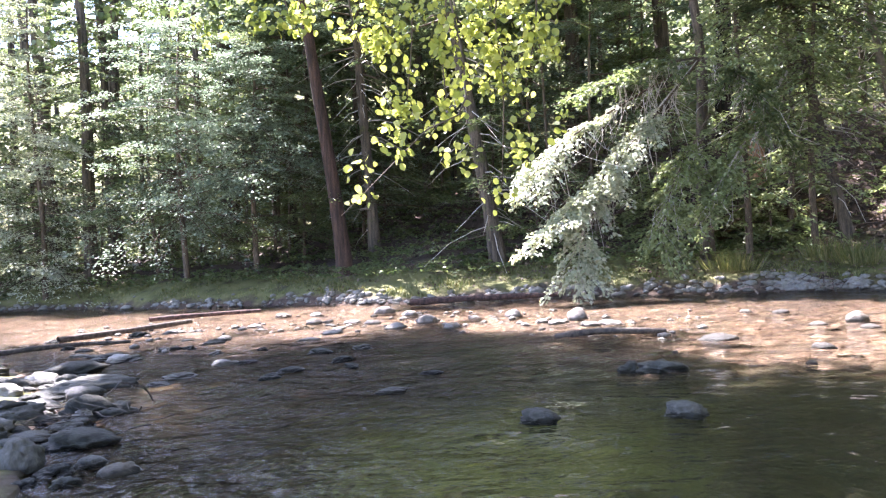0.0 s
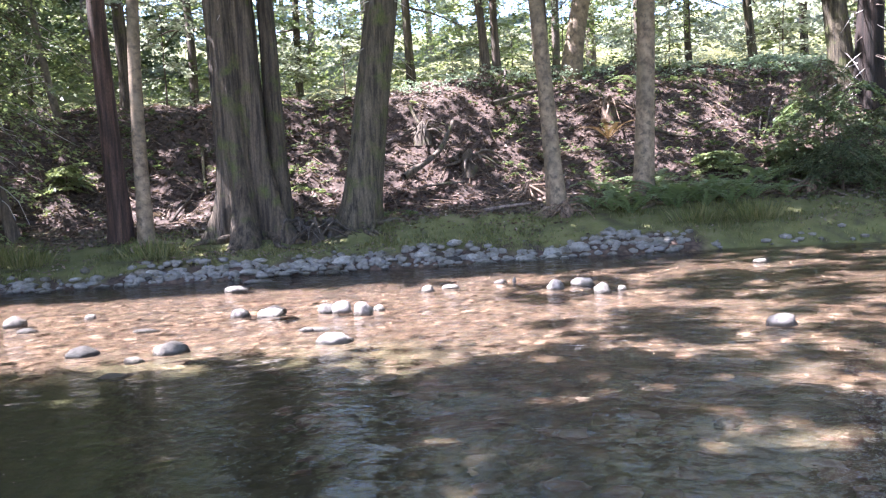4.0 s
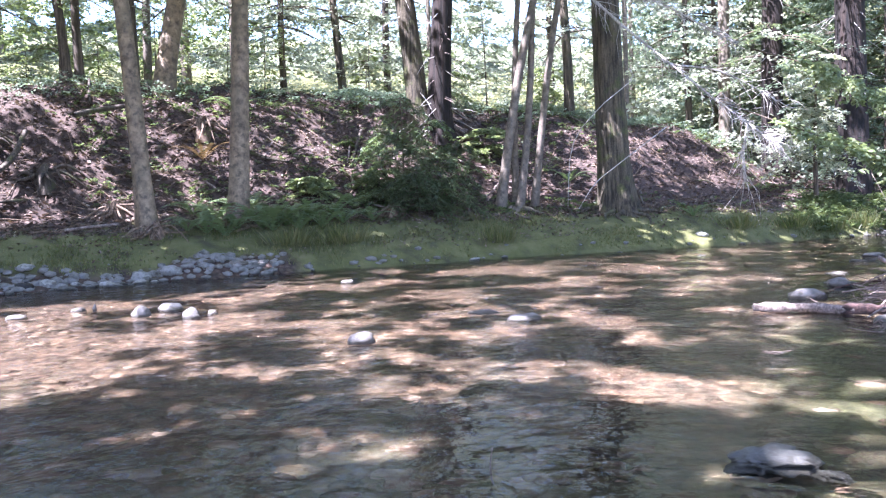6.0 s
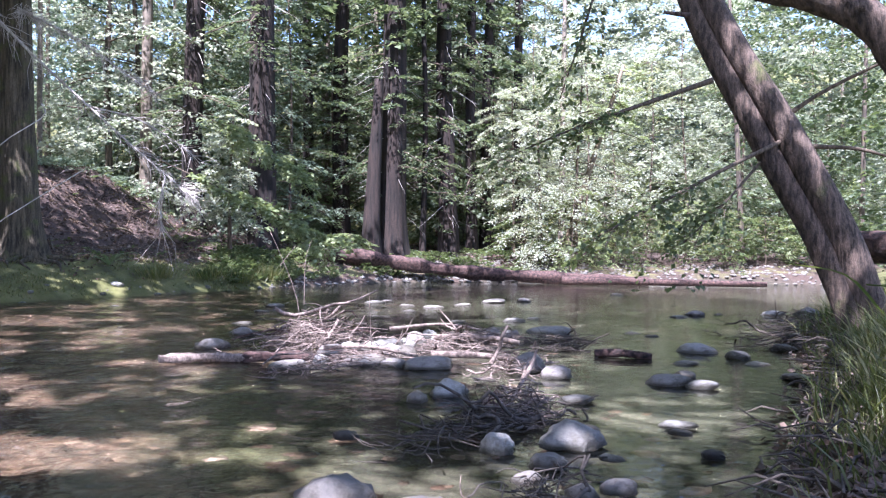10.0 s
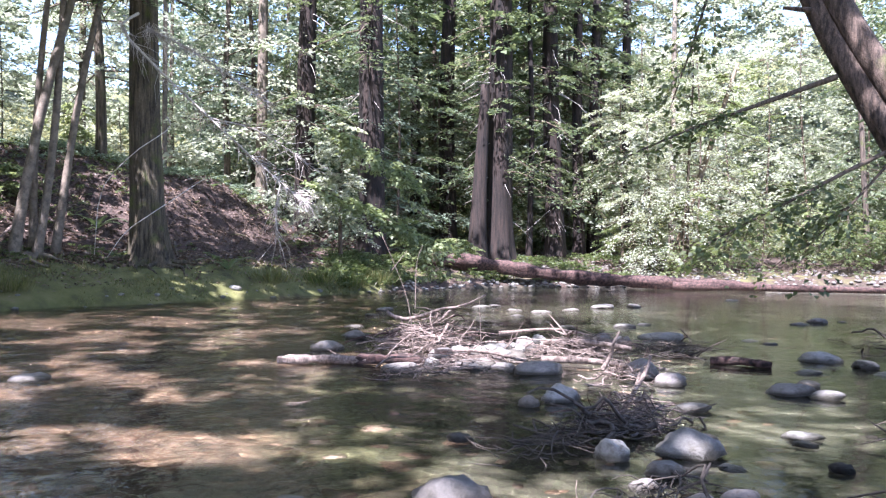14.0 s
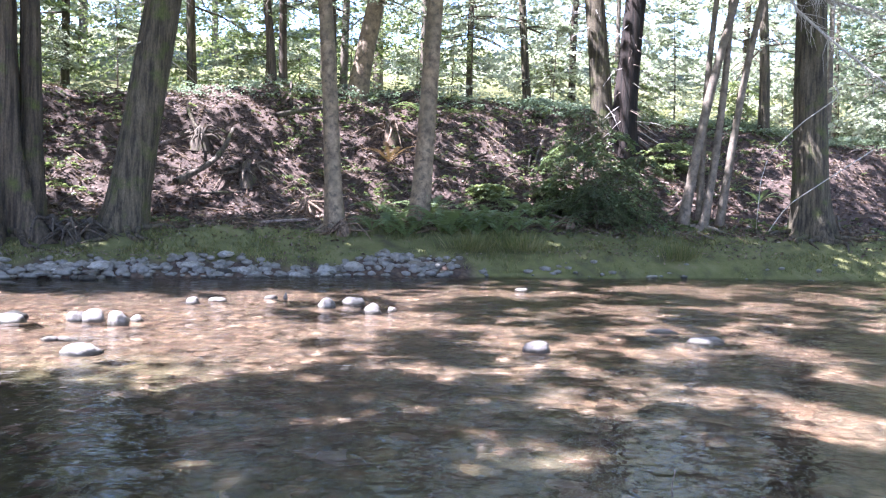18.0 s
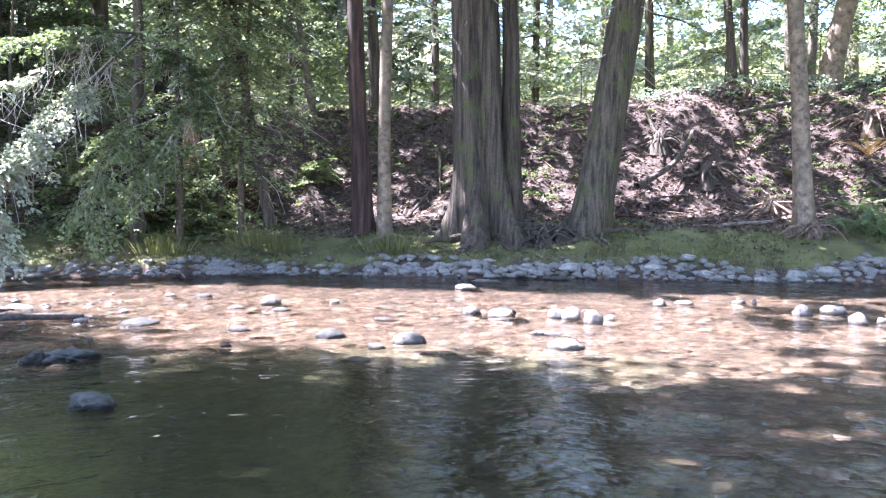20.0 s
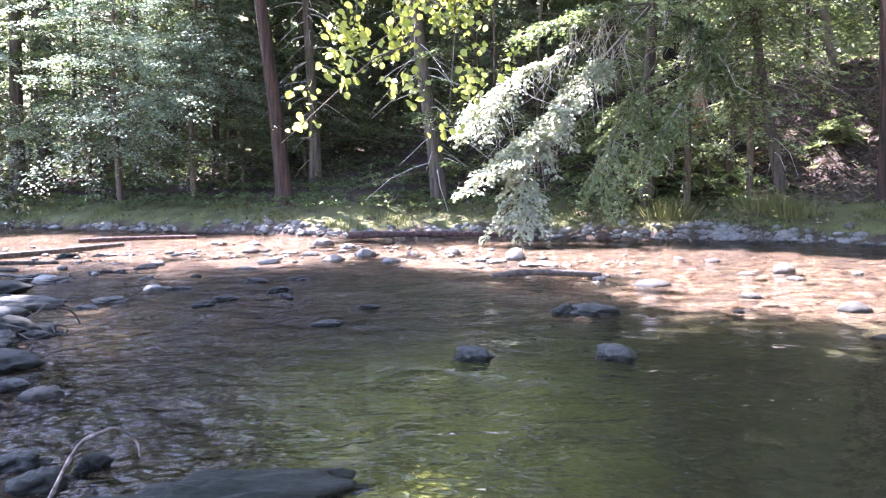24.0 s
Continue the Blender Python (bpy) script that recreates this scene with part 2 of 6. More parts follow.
def ground_material():
    m, nt, b = material("ground", 0.95)
    v = coords(nt, "Object")
    fine, mid, broad = noise_tex(nt, v, 9, 8, 0.7), noise_tex(nt, v, 2.2, 5), noise_tex(nt, v, 0.5, 3)
    litter = ramp(nt, fine, [(0.36, (0.012, 0.008, 0.006)), (0.52, (0.055, 0.034, 0.027)), (0.7, (0.14, 0.095, 0.08))])
    litter = mix(nt, ramp(nt, broad, [(0.4, (0, 0, 0)), (0.65, (0.6, 0.6, 0.6))]), litter, (0.07, 0.044, 0.033))
    moss = ramp(nt, mid, [(0.3, (0.06, 0.062, 0.02)), (0.5, (0.115, 0.118, 0.034)), (0.66, (0.155, 0.145, 0.055)), (0.78, (0.19, 0.145, 0.09))])
    pebble = nt.nodes.new("ShaderNodeTexVoronoi")
    pebble.inputs["Scale"].default_value = 9
    nt.links.new(v, pebble.inputs["Vector"])
    hue = nt.nodes.new("ShaderNodeSeparateColor")
    nt.links.new(pebble.outputs["Color"], hue.inputs[0])
    bed = ramp(nt, hue.outputs[0], [(0.0, (0.04, 0.024, 0.015)), (0.5, (0.115, 0.068, 0.042)), (0.85, (0.15, 0.093, 0.056)), (1.0, (0.23, 0.16, 0.11))])
    bed = mix(nt, ramp(nt, mid, [(0.38, (0, 0, 0)), (0.66, (0.75, 0.75, 0.75))]), bed, (0.085, 0.064, 0.045))
    bed = mix(nt, 1.0, bed, ramp(nt, pebble.outputs["Distance"], [(0.22, (1, 1, 1)), (0.64, (0.42, 0.39, 0.37))]), "MULTIPLY")
    at_bed, at_moss = nt.nodes.new("ShaderNodeAttribute"), nt.nodes.new("ShaderNodeAttribute")
    at_deep = nt.nodes.new("ShaderNodeAttribute")
    at_deep.attribute_name = "deep"
    # Dark bed colour for deep water, also painted where near water is shaded.
    bed = mix(nt, at_deep.outputs["Fac"], bed, ramp(nt, fine, [(0.3, (0.028, 0.031, 0.011)), (0.7, (0.075, 0.077, 0.029))]))
    # Upstream bed darkened in colour so the shaded pool mirrors its surroundings more.
    at_dark_pool = nt.nodes.new("ShaderNodeAttribute")
    at_dark_pool.attribute_name = "dark_pool"
    bed = mix(nt, at_dark_pool.outputs["Fac"], bed, ramp(nt, fine, [(0.3, (0.022, 0.023, 0.013)), (0.7, (0.06, 0.056, 0.036))]))
    # Yellow-green reflection of sunlit foliage, put into the bed colour; tufts breaks it up.
    at_green_reflection = nt.nodes.new("ShaderNodeAttribute")
    at_green_reflection.attribute_name = "green_reflection"
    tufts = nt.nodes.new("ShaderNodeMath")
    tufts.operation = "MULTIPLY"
    nt.links.new(at_green_reflection.outputs["Fac"], tufts.inputs[0])
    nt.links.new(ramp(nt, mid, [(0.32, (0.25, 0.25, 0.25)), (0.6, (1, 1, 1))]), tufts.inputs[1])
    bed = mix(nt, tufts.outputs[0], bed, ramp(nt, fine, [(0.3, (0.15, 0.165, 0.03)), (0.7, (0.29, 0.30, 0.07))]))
    at_bed.attribute_name, at_moss.attribute_name = "bed", "moss"
    edge = nt.nodes.new("ShaderNodeMath")
    edge.operation = "MULTIPLY_ADD"
    nt.links.new(mid, edge.inputs[0])
    edge.inputs[1].default_value = 0.8
    nt.links.new(at_moss.outputs["Fac"], edge.inputs[2])
    col = mix(nt, ramp(nt, edge.outputs[0], [(0.75, (0, 0, 0)), (1.0, (0.9, 0.9, 0.9))]), litter, moss)
    col = mix(nt, at_bed.outputs["Fac"], col, bed)
    nt.links.new(col, b.inputs["Base Color"])
    h = mix(nt, at_bed.outputs["Fac"], fine, pebble.outputs["Distance"])
    bump(nt, b, h, 0.8, 0.05)
    return m


def crest(nt, scale):
    """Coordinates along and across the ripples that run in to the near shore."""
    a, m = nt.nodes.new("ShaderNodeAttribute"), nt.nodes.new("ShaderNodeMapping")
    a.attribute_name = "crest"
    m.inputs["Scale"].default_value = scale
    nt.links.new(a.outputs["Vector"], m.inputs[0])
    return m.outputs[0]


def water_material():
    m, nt, b = material("river_water")
    nt.nodes.remove(b)
    small, wide = noise_tex(nt, crest(nt, (2.6, 11.0, 1)), 1.0, 2.0, 0.5), noise_tex(nt, coords(nt), 15.0, 1.5, 0.5)
    long_ripple = nt.nodes.new("ShaderNodeMath")
    long_ripple.operation = "MULTIPLY_ADD"
    nt.links.new(noise_tex(nt, crest(nt, (3.0, 4.6, 1)), 1.0, 1.0, 0.5), long_ripple.inputs[0])
    long_ripple.inputs[1].default_value = 1.7
    fine_ripple = nt.nodes.new("ShaderNodeMath")
    fine_ripple.operation = "MULTIPLY_ADD"
    nt.links.new(wide, fine_ripple.inputs[0])
    fine_ripple.inputs[1].default_value = 0.8
    nt.links.new(small, fine_ripple.inputs[2])
    nt.links.new(fine_ripple.outputs[0], long_ripple.inputs[2])
    chop = nt.nodes.new("ShaderNodeAttribute")
    chop.attribute_name = "chop"
    high = nt.nodes.new("ShaderNodeMath")
    high.operation = "MULTIPLY"
    nt.links.new(long_ripple.outputs[0], high.inputs[0])
    nt.links.new(chop.outputs["Fac"], high.inputs[1])
    bp = node(nt, "ShaderNodeBump", Strength=1.0, Distance=0.0095)
    nt.links.new(high.outputs[0], bp.inputs["Height"])
    f = node(nt, "ShaderNodeFresnel", IOR=1.333)
    gloss = node(nt, "ShaderNodeBsdfGlossy", Roughness=0.0)
    clear = node(nt, "ShaderNodeBsdfRefraction", IOR=1.333, Roughness=0.0, Color=(0.90, 0.89, 0.84, 1))
    x = nt.nodes.new("ShaderNodeMixShader")
    for n in (f, gloss, clear):
        nt.links.new(bp.outputs[0], n.inputs["Normal"])
    nt.links.new(f.outputs[0], x.inputs[0])
    nt.links.new(clear.outputs[0], x.inputs[1])
    nt.links.new(gloss.outputs[0], x.inputs[2])
    nt.links.new(x.outputs[0], nt.nodes["Material Output"].inputs[0])
    return m


M_GROUND, M_WATER = ground_material(), water_material()

# ---- shape of the land ----
# far shoreline, as distance from the middle of the near bank by bearing (degrees clockwise from +y)
SHORE_AZ = [-180, -75, -45, -32, -27, -18, -3.5, 12, 26, 39, 52, 60, 79, 93, 99, 107, 115, 125, 133, 140, 147, 155, 180]
SHORE_R = [400, 90, 48, 31, 27.6, 22.2, 17.9, 16.8, 16.3, 15.5, 15.6, 16.0, 17.4, 19.9, 21.5, 24.8, 29.0, 30.4, 31.6, 31.4, 33, 60, 400]
# height of the hill behind the far bank, and how fast it climbs
HILL_AZ = [-180, -60, -25, -8, 4, 14, 26, 44, 58, 72, 86, 95, 101, 108, 118, 150, 180]
HILL_Z = [1.2, 1.2, 1.3, 1.9, 3.2, 4.0, 4.3, 4.4, 4.9, 4.8, 4.2, 3.7, 2.2, 1.4, 1.2, 0.9, 0.9]
# near shoreline
NEAR = [(-60, 75), (-26, 40), (-14, 24), (-5.6, 10.5), (-3.9, 7.8), (-2.5, 4.7), (-1.5, 2.4), (-0.4, 1.3), (1.0, -0.3), (2.5, -2.7),
        (3.8, -4.5), (5.6, -7.0), (7.8, -9.5), (12.0, -16.2), (16.5, -22.5), (30, -46), (60, -110)]


def fbm(x, y, scale, seed=0.0):
    """Cheap smooth value noise from sines, about -1 to 1."""
    x, y = x / scale + seed, y / scale - seed * 1.7
    return (np.sin(x * 1.0 + 1.3 * np.sin(y * 0.9)) + np.sin(y * 1.1 + 1.7 * np.sin(x * 0.8 + 1)) + 0.6 * np.sin(2.3 * x + 1.9 * y + 2)
            + 0.6 * np.sin(2.9 * y - 1.7 * x + 0.5) + 0.35 * np.sin(5.1 * x - 3.7 * y) + 0.35 * np.sin(4.3 * x + 5.9 * y)) / 3.0


def near_side(x, y):
    """Signed distance to the near shoreline: positive on land."""
    x, y = np.asarray(x, float), np.asarray(y, float)
    best, side = np.full(x.shape, 1e9), np.zeros(x.shape)
    for (ax, ay), (bx, by) in zip(NEAR[:-1], NEAR[1:]):
        dx, dy = bx - ax, by - ay
        n = math.hypot(dx, dy)
        k = np.clip(((x - ax) * dx + (y - ay) * dy) / n ** 2, 0, 1)
        d = np.hypot(x - ax - k * dx, y - ay - k * dy)
        s = ((y - ay) * dx - (x - ax) * dy) / n
        side = np.where(d < best, s, side)
        best = np.minimum(best, d)
    return np.where(side < 0, best, -best)


def ground(x, y):
    """Height of the bed, the banks and the hill."""
    x, y = np.asarray(x, float), np.asarray(y, float)
    r, az = np.hypot(x, y), np.degrees(np.arctan2(x, y))
    s = r - np.interp(az, SHORE_AZ, SHORE_R) + 0.25 * fbm(x, y, 0.9, 3)
    d = near_side(x, y) + 0.05 * fbm(x, y, 0.3, 1)
    hill = np.interp(az, HILL_AZ, HILL_Z)
    shelf = np.interp(s, [0, 0.6, 2.5, 4.2], [0, 0.32, 0.76, 1.05]) * np.interp(az, [-10, 30, 45, 72, 95, 110], [0.8, 0.95, 1.1, 1.25, 1.1, 0.85])
    k = np.clip((s - 3.2) / 6.3, 0, 1)
    climb = 0.85 + (hill - 0.85) * (k * k * (3 - 2 * k) * 0.6 + 0.4 * k)
    far = np.where(s < 3.2, shelf, np.maximum(shelf, climb)) + np.where(s > 3, (0.17 * fbm(x, y, 1.1, 7) + 0.13 * np.abs(fbm(x, y, 0.42, 12)) + 0.05 * fbm(x, y, 0.2, 3) - 0.05) * np.clip((s - 3) / 2, 0, 1), 0.03 * fbm(x, y, 0.4, 2))
    behind = np.clip(s - 14, 0, 60) * np.interp(az, [-180, -80, -70, 22, 34, 98, 108, 150, 160, 180], [0, 0, 0.42, 0.42, 0.25, 0.25, 0.5, 0.5, 0, 0])
    far = far + np.minimum(behind, 20)
    bed = -0.22 - 0.3 * np.clip((-s - 4.5) / 5, 0, 1) * np.clip((75 - az) / 40, 0.35, 1) + 0.05 * fbm(x, y, 0.8, 5)
    bed = bed * np.clip(np.minimum(-s, -d) / 0.8 + 0.15, 0.05, 1)
    low = np.clip((-1.5 - y) / 2.5, 0, 1)
    high = 0.14 + 0.5 * low
    near = np.interp(d, [0, 0.35, 1.0, 3, 12], [0, 0.45, 0.85, 1.0, 1.6]) * high + 0.04 * fbm(x, y, 0.4, 9)
    return np.where(s > 0, far, np.where(d > 0, np.maximum(near, 0.0), bed))


def at_height(x, y):
    return float(ground(np.array([x]), np.array([y]))[0])


def polar(az, r):
    return r * math.sin(radians(az)), r * math.cos(radians(az))


def bank(az, s):
    """A place s metres behind the far shoreline."""
    return polar(az, float(np.interp(az, SHORE_AZ, SHORE_R)) + s)


# ---- mesh helpers ----
def mesh_from(name, verts, faces, mat, smooth=False):
    """A mesh from arrays of vertices and of faces that all have the same number of corners."""
    me = bpy.data.meshes.new(name)
    verts, faces = np.asarray(verts, np.float32), np.asarray(faces, np.int32)
    n, k = faces.shape
    me.vertices.add(len(verts))
    me.vertices.foreach_set("co", verts.ravel())
    me.loops.add(n * k)
    me.loops.foreach_set("vertex_index", faces.ravel())
    me.polygons.add(n)
    me.polygons.foreach_set("loop_start", np.arange(0, n * k, k, dtype=np.int32))
    me.polygons.foreach_set("loop_total", np.full(n, k, np.int32))
    me.update(calc_edges=True)
    if smooth:
        me.polygons.foreach_set("use_smooth", np.ones(n, bool))
    me.materials.append(mat)
    return me


def part(name, me, parent=None, label=""):
    ob = new(name, me)
    ob.parent = parent
    if label:
        ob["label"] = label
    return ob


def thing(name, place, label, category, group=""):
    ob = new(name)
    ob.empty_display_size = 0.2
    ob.location = place
    return tagged(ob, label, category, group)


def unit(v):
    return v / np.maximum(np.linalg.norm(v, axis=-1, keepdims=True), 1e-9)


def tube(points, radii, sides=8, rough=0.0, flare=0.0, seed=0):
    """Vertices and quads of a bent, tapering limb; flare widens its foot into root ridges."""
    rng = np.random.RandomState(seed)
    p, r = np.asarray(points, float), np.asarray(radii, float)
    t = unit(np.gradient(p, axis=0))
    ref = np.array([0.0, 0.0, 1.0]) if abs(t[0][2]) < 0.8 else np.array([1.0, 0.0, 0.0])
    u = unit(np.cross(t, ref))
    w = np.cross(t, u)
    a = np.linspace(0, 2 * np.pi, sides, endpoint=False)
    ph = rng.rand(4) * 6.28
    bumps = 1 + rough * (np.sin(3 * a + ph[0])[None] * 0.5 + np.sin(7 * a + ph[1])[None] * 0.35 + 0.5 * np.sin(5 * a[None] + ph[2] + np.arange(len(p))[:, None] * 0.35)
                         + 0.6 * (rng.rand(len(p), sides) - 0.5))
    if flare:
        h = p[:, 2] - p[0, 2]
        foot = np.exp(-np.maximum(h, 0) / 0.6)[:, None] * flare
        bumps = bumps + foot * (0.75 + 0.55 * np.sin(5 * a + ph[3])[None] + 0.3 * np.sin(9 * a + ph[0])[None])
    v = p[:, None] + (r[:, None] * bumps)[..., None] * (np.cos(a)[None, :, None] * u[:, None] + np.sin(a)[None, :, None] * w[:, None])
    i = np.arange(len(p) - 1)[:, None] * sides
    j, k = np.arange(sides)[None], (np.arange(sides)[None] + 1) % sides
    f = np.stack([i + j, i + k, i + sides + k, i + sides + j], -1).reshape(-1, 4)
    tip = np.array([[0, 1, 2, 3]]) + (len(p) - 1) * sides if sides >= 4 else np.zeros((0, 4), int)
    return v.reshape(-1, 3), np.concatenate([f, tip])


def joined(pieces):
    vs, fs, n = [], [], 0
    for v, f in pieces:
        vs.append(v)
        fs.append(f + n)
        n += len(v)
    return np.concatenate(vs), np.concatenate(fs)


def leaves(c, d, n, length, width):
    """A kite-shaped, slightly folded leaf at each place, along d, facing n."""
    d = unit(d)
    s = unit(np.cross(d, n))
    n = np.cross(s, d)
    length, width = np.broadcast_to(length, len(c))[:, None], np.broadcast_to(width, len(c))[:, None]
    v = np.stack([c - d * length * 0.5, c + s * width * 0.5 - d * length * 0.06 + n * width * 0.16, c + d * length * 0.5 - n * length * 0.08, c - s * width * 0.5 - d * length * 0.06 + n * width * 0.16], 1)
    return v.reshape(-1, 3), np.arange(len(c) * 4).reshape(-1, 4)


def sprays(origin, axis, size, count, leaf, rng, spread=0.5, droop=0.25, tilt=0.45):
    """Fans of leaves: each grows from an origin along an axis, lies nearly flat and droops to its tip."""
    m = len(origin)
    axis = unit(axis)
    side = unit(np.cross(axis, np.array([0, 0, 1.0])) + 1e-6)
    idx = np.repeat(np.arange(m), count)
    k = len(idx)
    t = rng.rand(k) ** 0.75
    u = (rng.rand(k) * 2 - 1) * (1.05 - 0.75 * t) * spread
    sz = size[idx][:, None]
    c = origin[idx] + axis[idx] * sz * t[:, None] + side[idx] * sz * u[:, None]
    c[:, 2] -= (droop * (t ** 2 + 0.5 * u ** 2)) * size[idx]
    c += rng.normal(0, 0.045, (k, 3)) * sz
    d = axis[idx] + side[idx] * np.sign(u)[:, None] * 0.9 + rng.normal(0, 0.35, (k, 3))
    d[:, 2] -= droop * t
    n = np.array([0, 0, 1.0]) + rng.normal(0, tilt, (k, 3))
    f = 0.7 + 0.6 * rng.rand(k)
    return leaves(c, d, n, leaf[0] * f, leaf[1] * f)


def rays_of(origin, axis, size, radius, droop=0.25, sides=4):
    """The twig that carries each fan."""
    out = []
    for o, a, s in zip(origin, unit(axis), size):
        q = np.array([o + a * s * t - np.array([0, 0, droop * t * t * s]) for t in (0, 0.35, 0.7, 1.0)])
        out.append(tube(q, radius * np.array([1, 0.75, 0.45, 0.15]) * (0.6 + 0.4 * s), sides))
    return joined(out)


def stone_mesh(name, seed, mat, detail=3, flat=0.6, rough=0.18):
    """A water-worn stone about one metre across, lying flat."""
    bm = bmesh.new()
    bmesh.ops.create_icosphere(bm, subdivisions=detail, radius=0.5)
    off = Vector((seed * 3.1, seed * 1.7, seed * 0.9))
    for v in bm.verts:
        c = v.co
        k = 1 + rough * 1.6 * noise.noise(c * 1.9 + off) + rough * 0.8 * (0.35 - abs(noise.noise(c * 3.3 + off)) * 2) + rough * 0.5 * noise.noise(c * 6.3 + off) + rough * 0.25 * noise.noise(c * 13 + off)
        v.co = Vector((c.x * k, c.y * k * 0.82, c.z * k * flat))
    me = bpy.data.meshes.new(name)
    bm.to_mesh(me)
    bm.free()
    me.polygons.foreach_set("use_smooth", np.ones(len(me.polygons), bool))
    me.materials.append(mat)
    return me


# ---- ground and water ----
def build_ground():
    az = np.radians(np.concatenate([np.arange(-40, 28, 0.6), np.arange(28, 104, 0.36), np.arange(104, 155, 0.6), np.arange(155, 320, 4.0)]))
    r = np.concatenate([np.geomspace(0.02, 0.3, 6), np.geomspace(0.35, 16.4, 118), np.arange(16.6, 30, 0.17), np.geomspace(30.2, 45, 14), np.geomspace(47, 2500, 22)])
    x, y = r[:, None] * np.sin(az)[None], r[:, None] * np.cos(az)[None]
    z = ground(x, y)
    n, m = len(r), len(az)
    v = np.concatenate([np.stack([x, y, z], -1).reshape(-1, 3), [[0, 0, at_height(0, 0)]]])
    i, j = np.arange(n - 1)[:, None] * m, np.arange(m)[None]
    k = (j + 1) % m
    f = np.stack([i + j, i + k, i + m + k, i + m + j], -1).reshape(-1, 4)
    me = mesh_from("ground", v, f, M_GROUND, True)
    rr, aa = np.hypot(v[:, 0], v[:, 1]), np.degrees(np.arctan2(v[:, 0], v[:, 1]))
    s = rr - np.interp(aa, SHORE_AZ, SHORE_R)
    d = near_side(v[:, 0], v[:, 1])
    grassy = np.clip((aa - 69) / 2, 0, 1) * np.clip((108 - aa) / 2, 0, 1)
    bed = np.clip(0.5 - np.maximum(s + 0.22 * grassy, d) * 2.2, 0, 1)
    moss = np.where(s > -1, np.interp(s, [0, 0.8, 2.4, 4.0, 5.0], [0.2, 0.75, 0.6, 0.2, -0.4]) + 0.5 * grassy * np.clip(1 - np.abs(s) / 0.7, 0, 1), np.interp(d, [-0.2, 0.3], [0, 0.75]))
    moss = np.where((aa > 108) & (s > 0), moss - 0.25, moss)
    moss = np.where(s > 12, 0.9, moss)
    deep = np.clip((-v[:, 2] - 0.27) / 0.16, 0, 0.8) * np.clip((62 - aa) / 25, 0.15, 1) * np.clip((np.interp(aa, [0, 10], [12.5, 8.4]) - rr) / 1.5, 0, 1)
    # Not by depth: bed colour darkened for shaded near water and upstream pools.
    deep = np.maximum(deep, 0.75 * np.clip((5.4 - rr) / 2.4, 0, 1) * np.clip((aa - 40) / 15, 0, 1))
    deep = np.maximum(deep, 0.85 * np.clip((6.5 - rr) / 1.5, 0, 1) * np.clip((aa + 8) / 6, 0, 1) * np.clip((36 - aa) / 8, 0, 1))
    deep = np.maximum(deep, 0.85 * np.clip((9.5 - rr) / 2, 0, 1) * np.clip((rr - 4.4) / 0.6, 0, 1) * np.clip((aa - 96) / 8, 0, 1))
    deep = np.maximum(deep, 0.95 * np.clip((aa - 106) / 8, 0, 1) * np.clip((rr - 6) / 2, 0, 1))
    deep = deep * np.clip((aa + 10) / 10, 0.3, 1)
    # Bearing and distance of the green reflection painted in the near pool.
    green_reflection = np.clip((aa + 15) / 9, 0, 1) * np.clip((17 - aa) / 11, 0, 1) * np.clip((rr - 2.6) / 0.6, 0, 1) * np.clip((7.4 - rr) / 2, 0, 1)
    # The last mask darkens the upstream bed for the shaded pool.
    for name, values in (("bed", bed), ("moss", moss), ("deep", deep), ("green_reflection", green_reflection), ("dark_pool", np.clip((aa - 104) / 8, 0, 0.92))):
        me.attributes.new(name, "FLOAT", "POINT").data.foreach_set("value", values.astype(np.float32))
    tagged(new("ground", me), "leaf-littered forest floor, mossy banks and gravel river bed", "ground", kind="structure")


def waves(x, y):
    """Height of the rippled surface: many short crossing waves that run with the stream."""
    rng = np.random.RandomState(3)
    z = np.zeros_like(x)
    bend = 0.5 * fbm(x, y, 2.2, 11)
    for k in range(28):
        length = 0.24 * (5.0 ** rng.rand())
        a = rng.normal(0.0, 0.9) + 0.9
        z += 0.0017 * length * np.sin(2 * np.pi / length * (math.cos(a) * x + math.sin(a) * y) + rng.rand() * 6.283 + bend * 1.7 * rng.normal(0, 1)) * (0.7 + 0.6 * rng.rand())
    return z * (1 + 0.6 * fbm(x, y, 1.6, 2))


def build_water():
    az = np.radians(np.arange(-42, 152, 0.4))
    r = np.concatenate([[0.4, 1.0, 1.6], np.geomspace(2.1, 36, 250), [40, 50, 70, 110]])
    x, y = r[:, None] * np.sin(az)[None], r[:, None] * np.cos(az)[None]
    n, m = len(r), len(az)
    aa, rr = np.degrees(az)[None] + 0 * x, r[:, None] + 0 * x
    calm = 0.9 + 1.3 * np.clip((14 - aa) / 25, 0, 1) * np.exp(-((rr - 8.5) / 4.5) ** 2) - 0.7 * np.clip((aa - 104) / 14, 0, 1)
    v = np.stack([x, y, waves(x, y) * calm * (0.8 + 0.7 * np.clip((rr - 4) / 5, 0, 1)) * np.clip((40 - rr) / 20, 0, 1)], -1).reshape(-1, 3)
    i, j = np.arange(n - 1)[:, None] * m, np.arange(m - 1)[None]
    f = np.stack([i + j, i + j + 1, i + m + j + 1, i + m + j], -1).reshape(-1, 4)
    s = np.hypot(v[:, 0], v[:, 1]) - np.interp(np.degrees(np.arctan2(v[:, 0], v[:, 1])), SHORE_AZ, SHORE_R)
    keep = ((s < 0.4) & (near_side(v[:, 0], v[:, 1]) < 0.4))[f].any(1)
    me = mesh_from("water", v, f[keep], M_WATER, True)
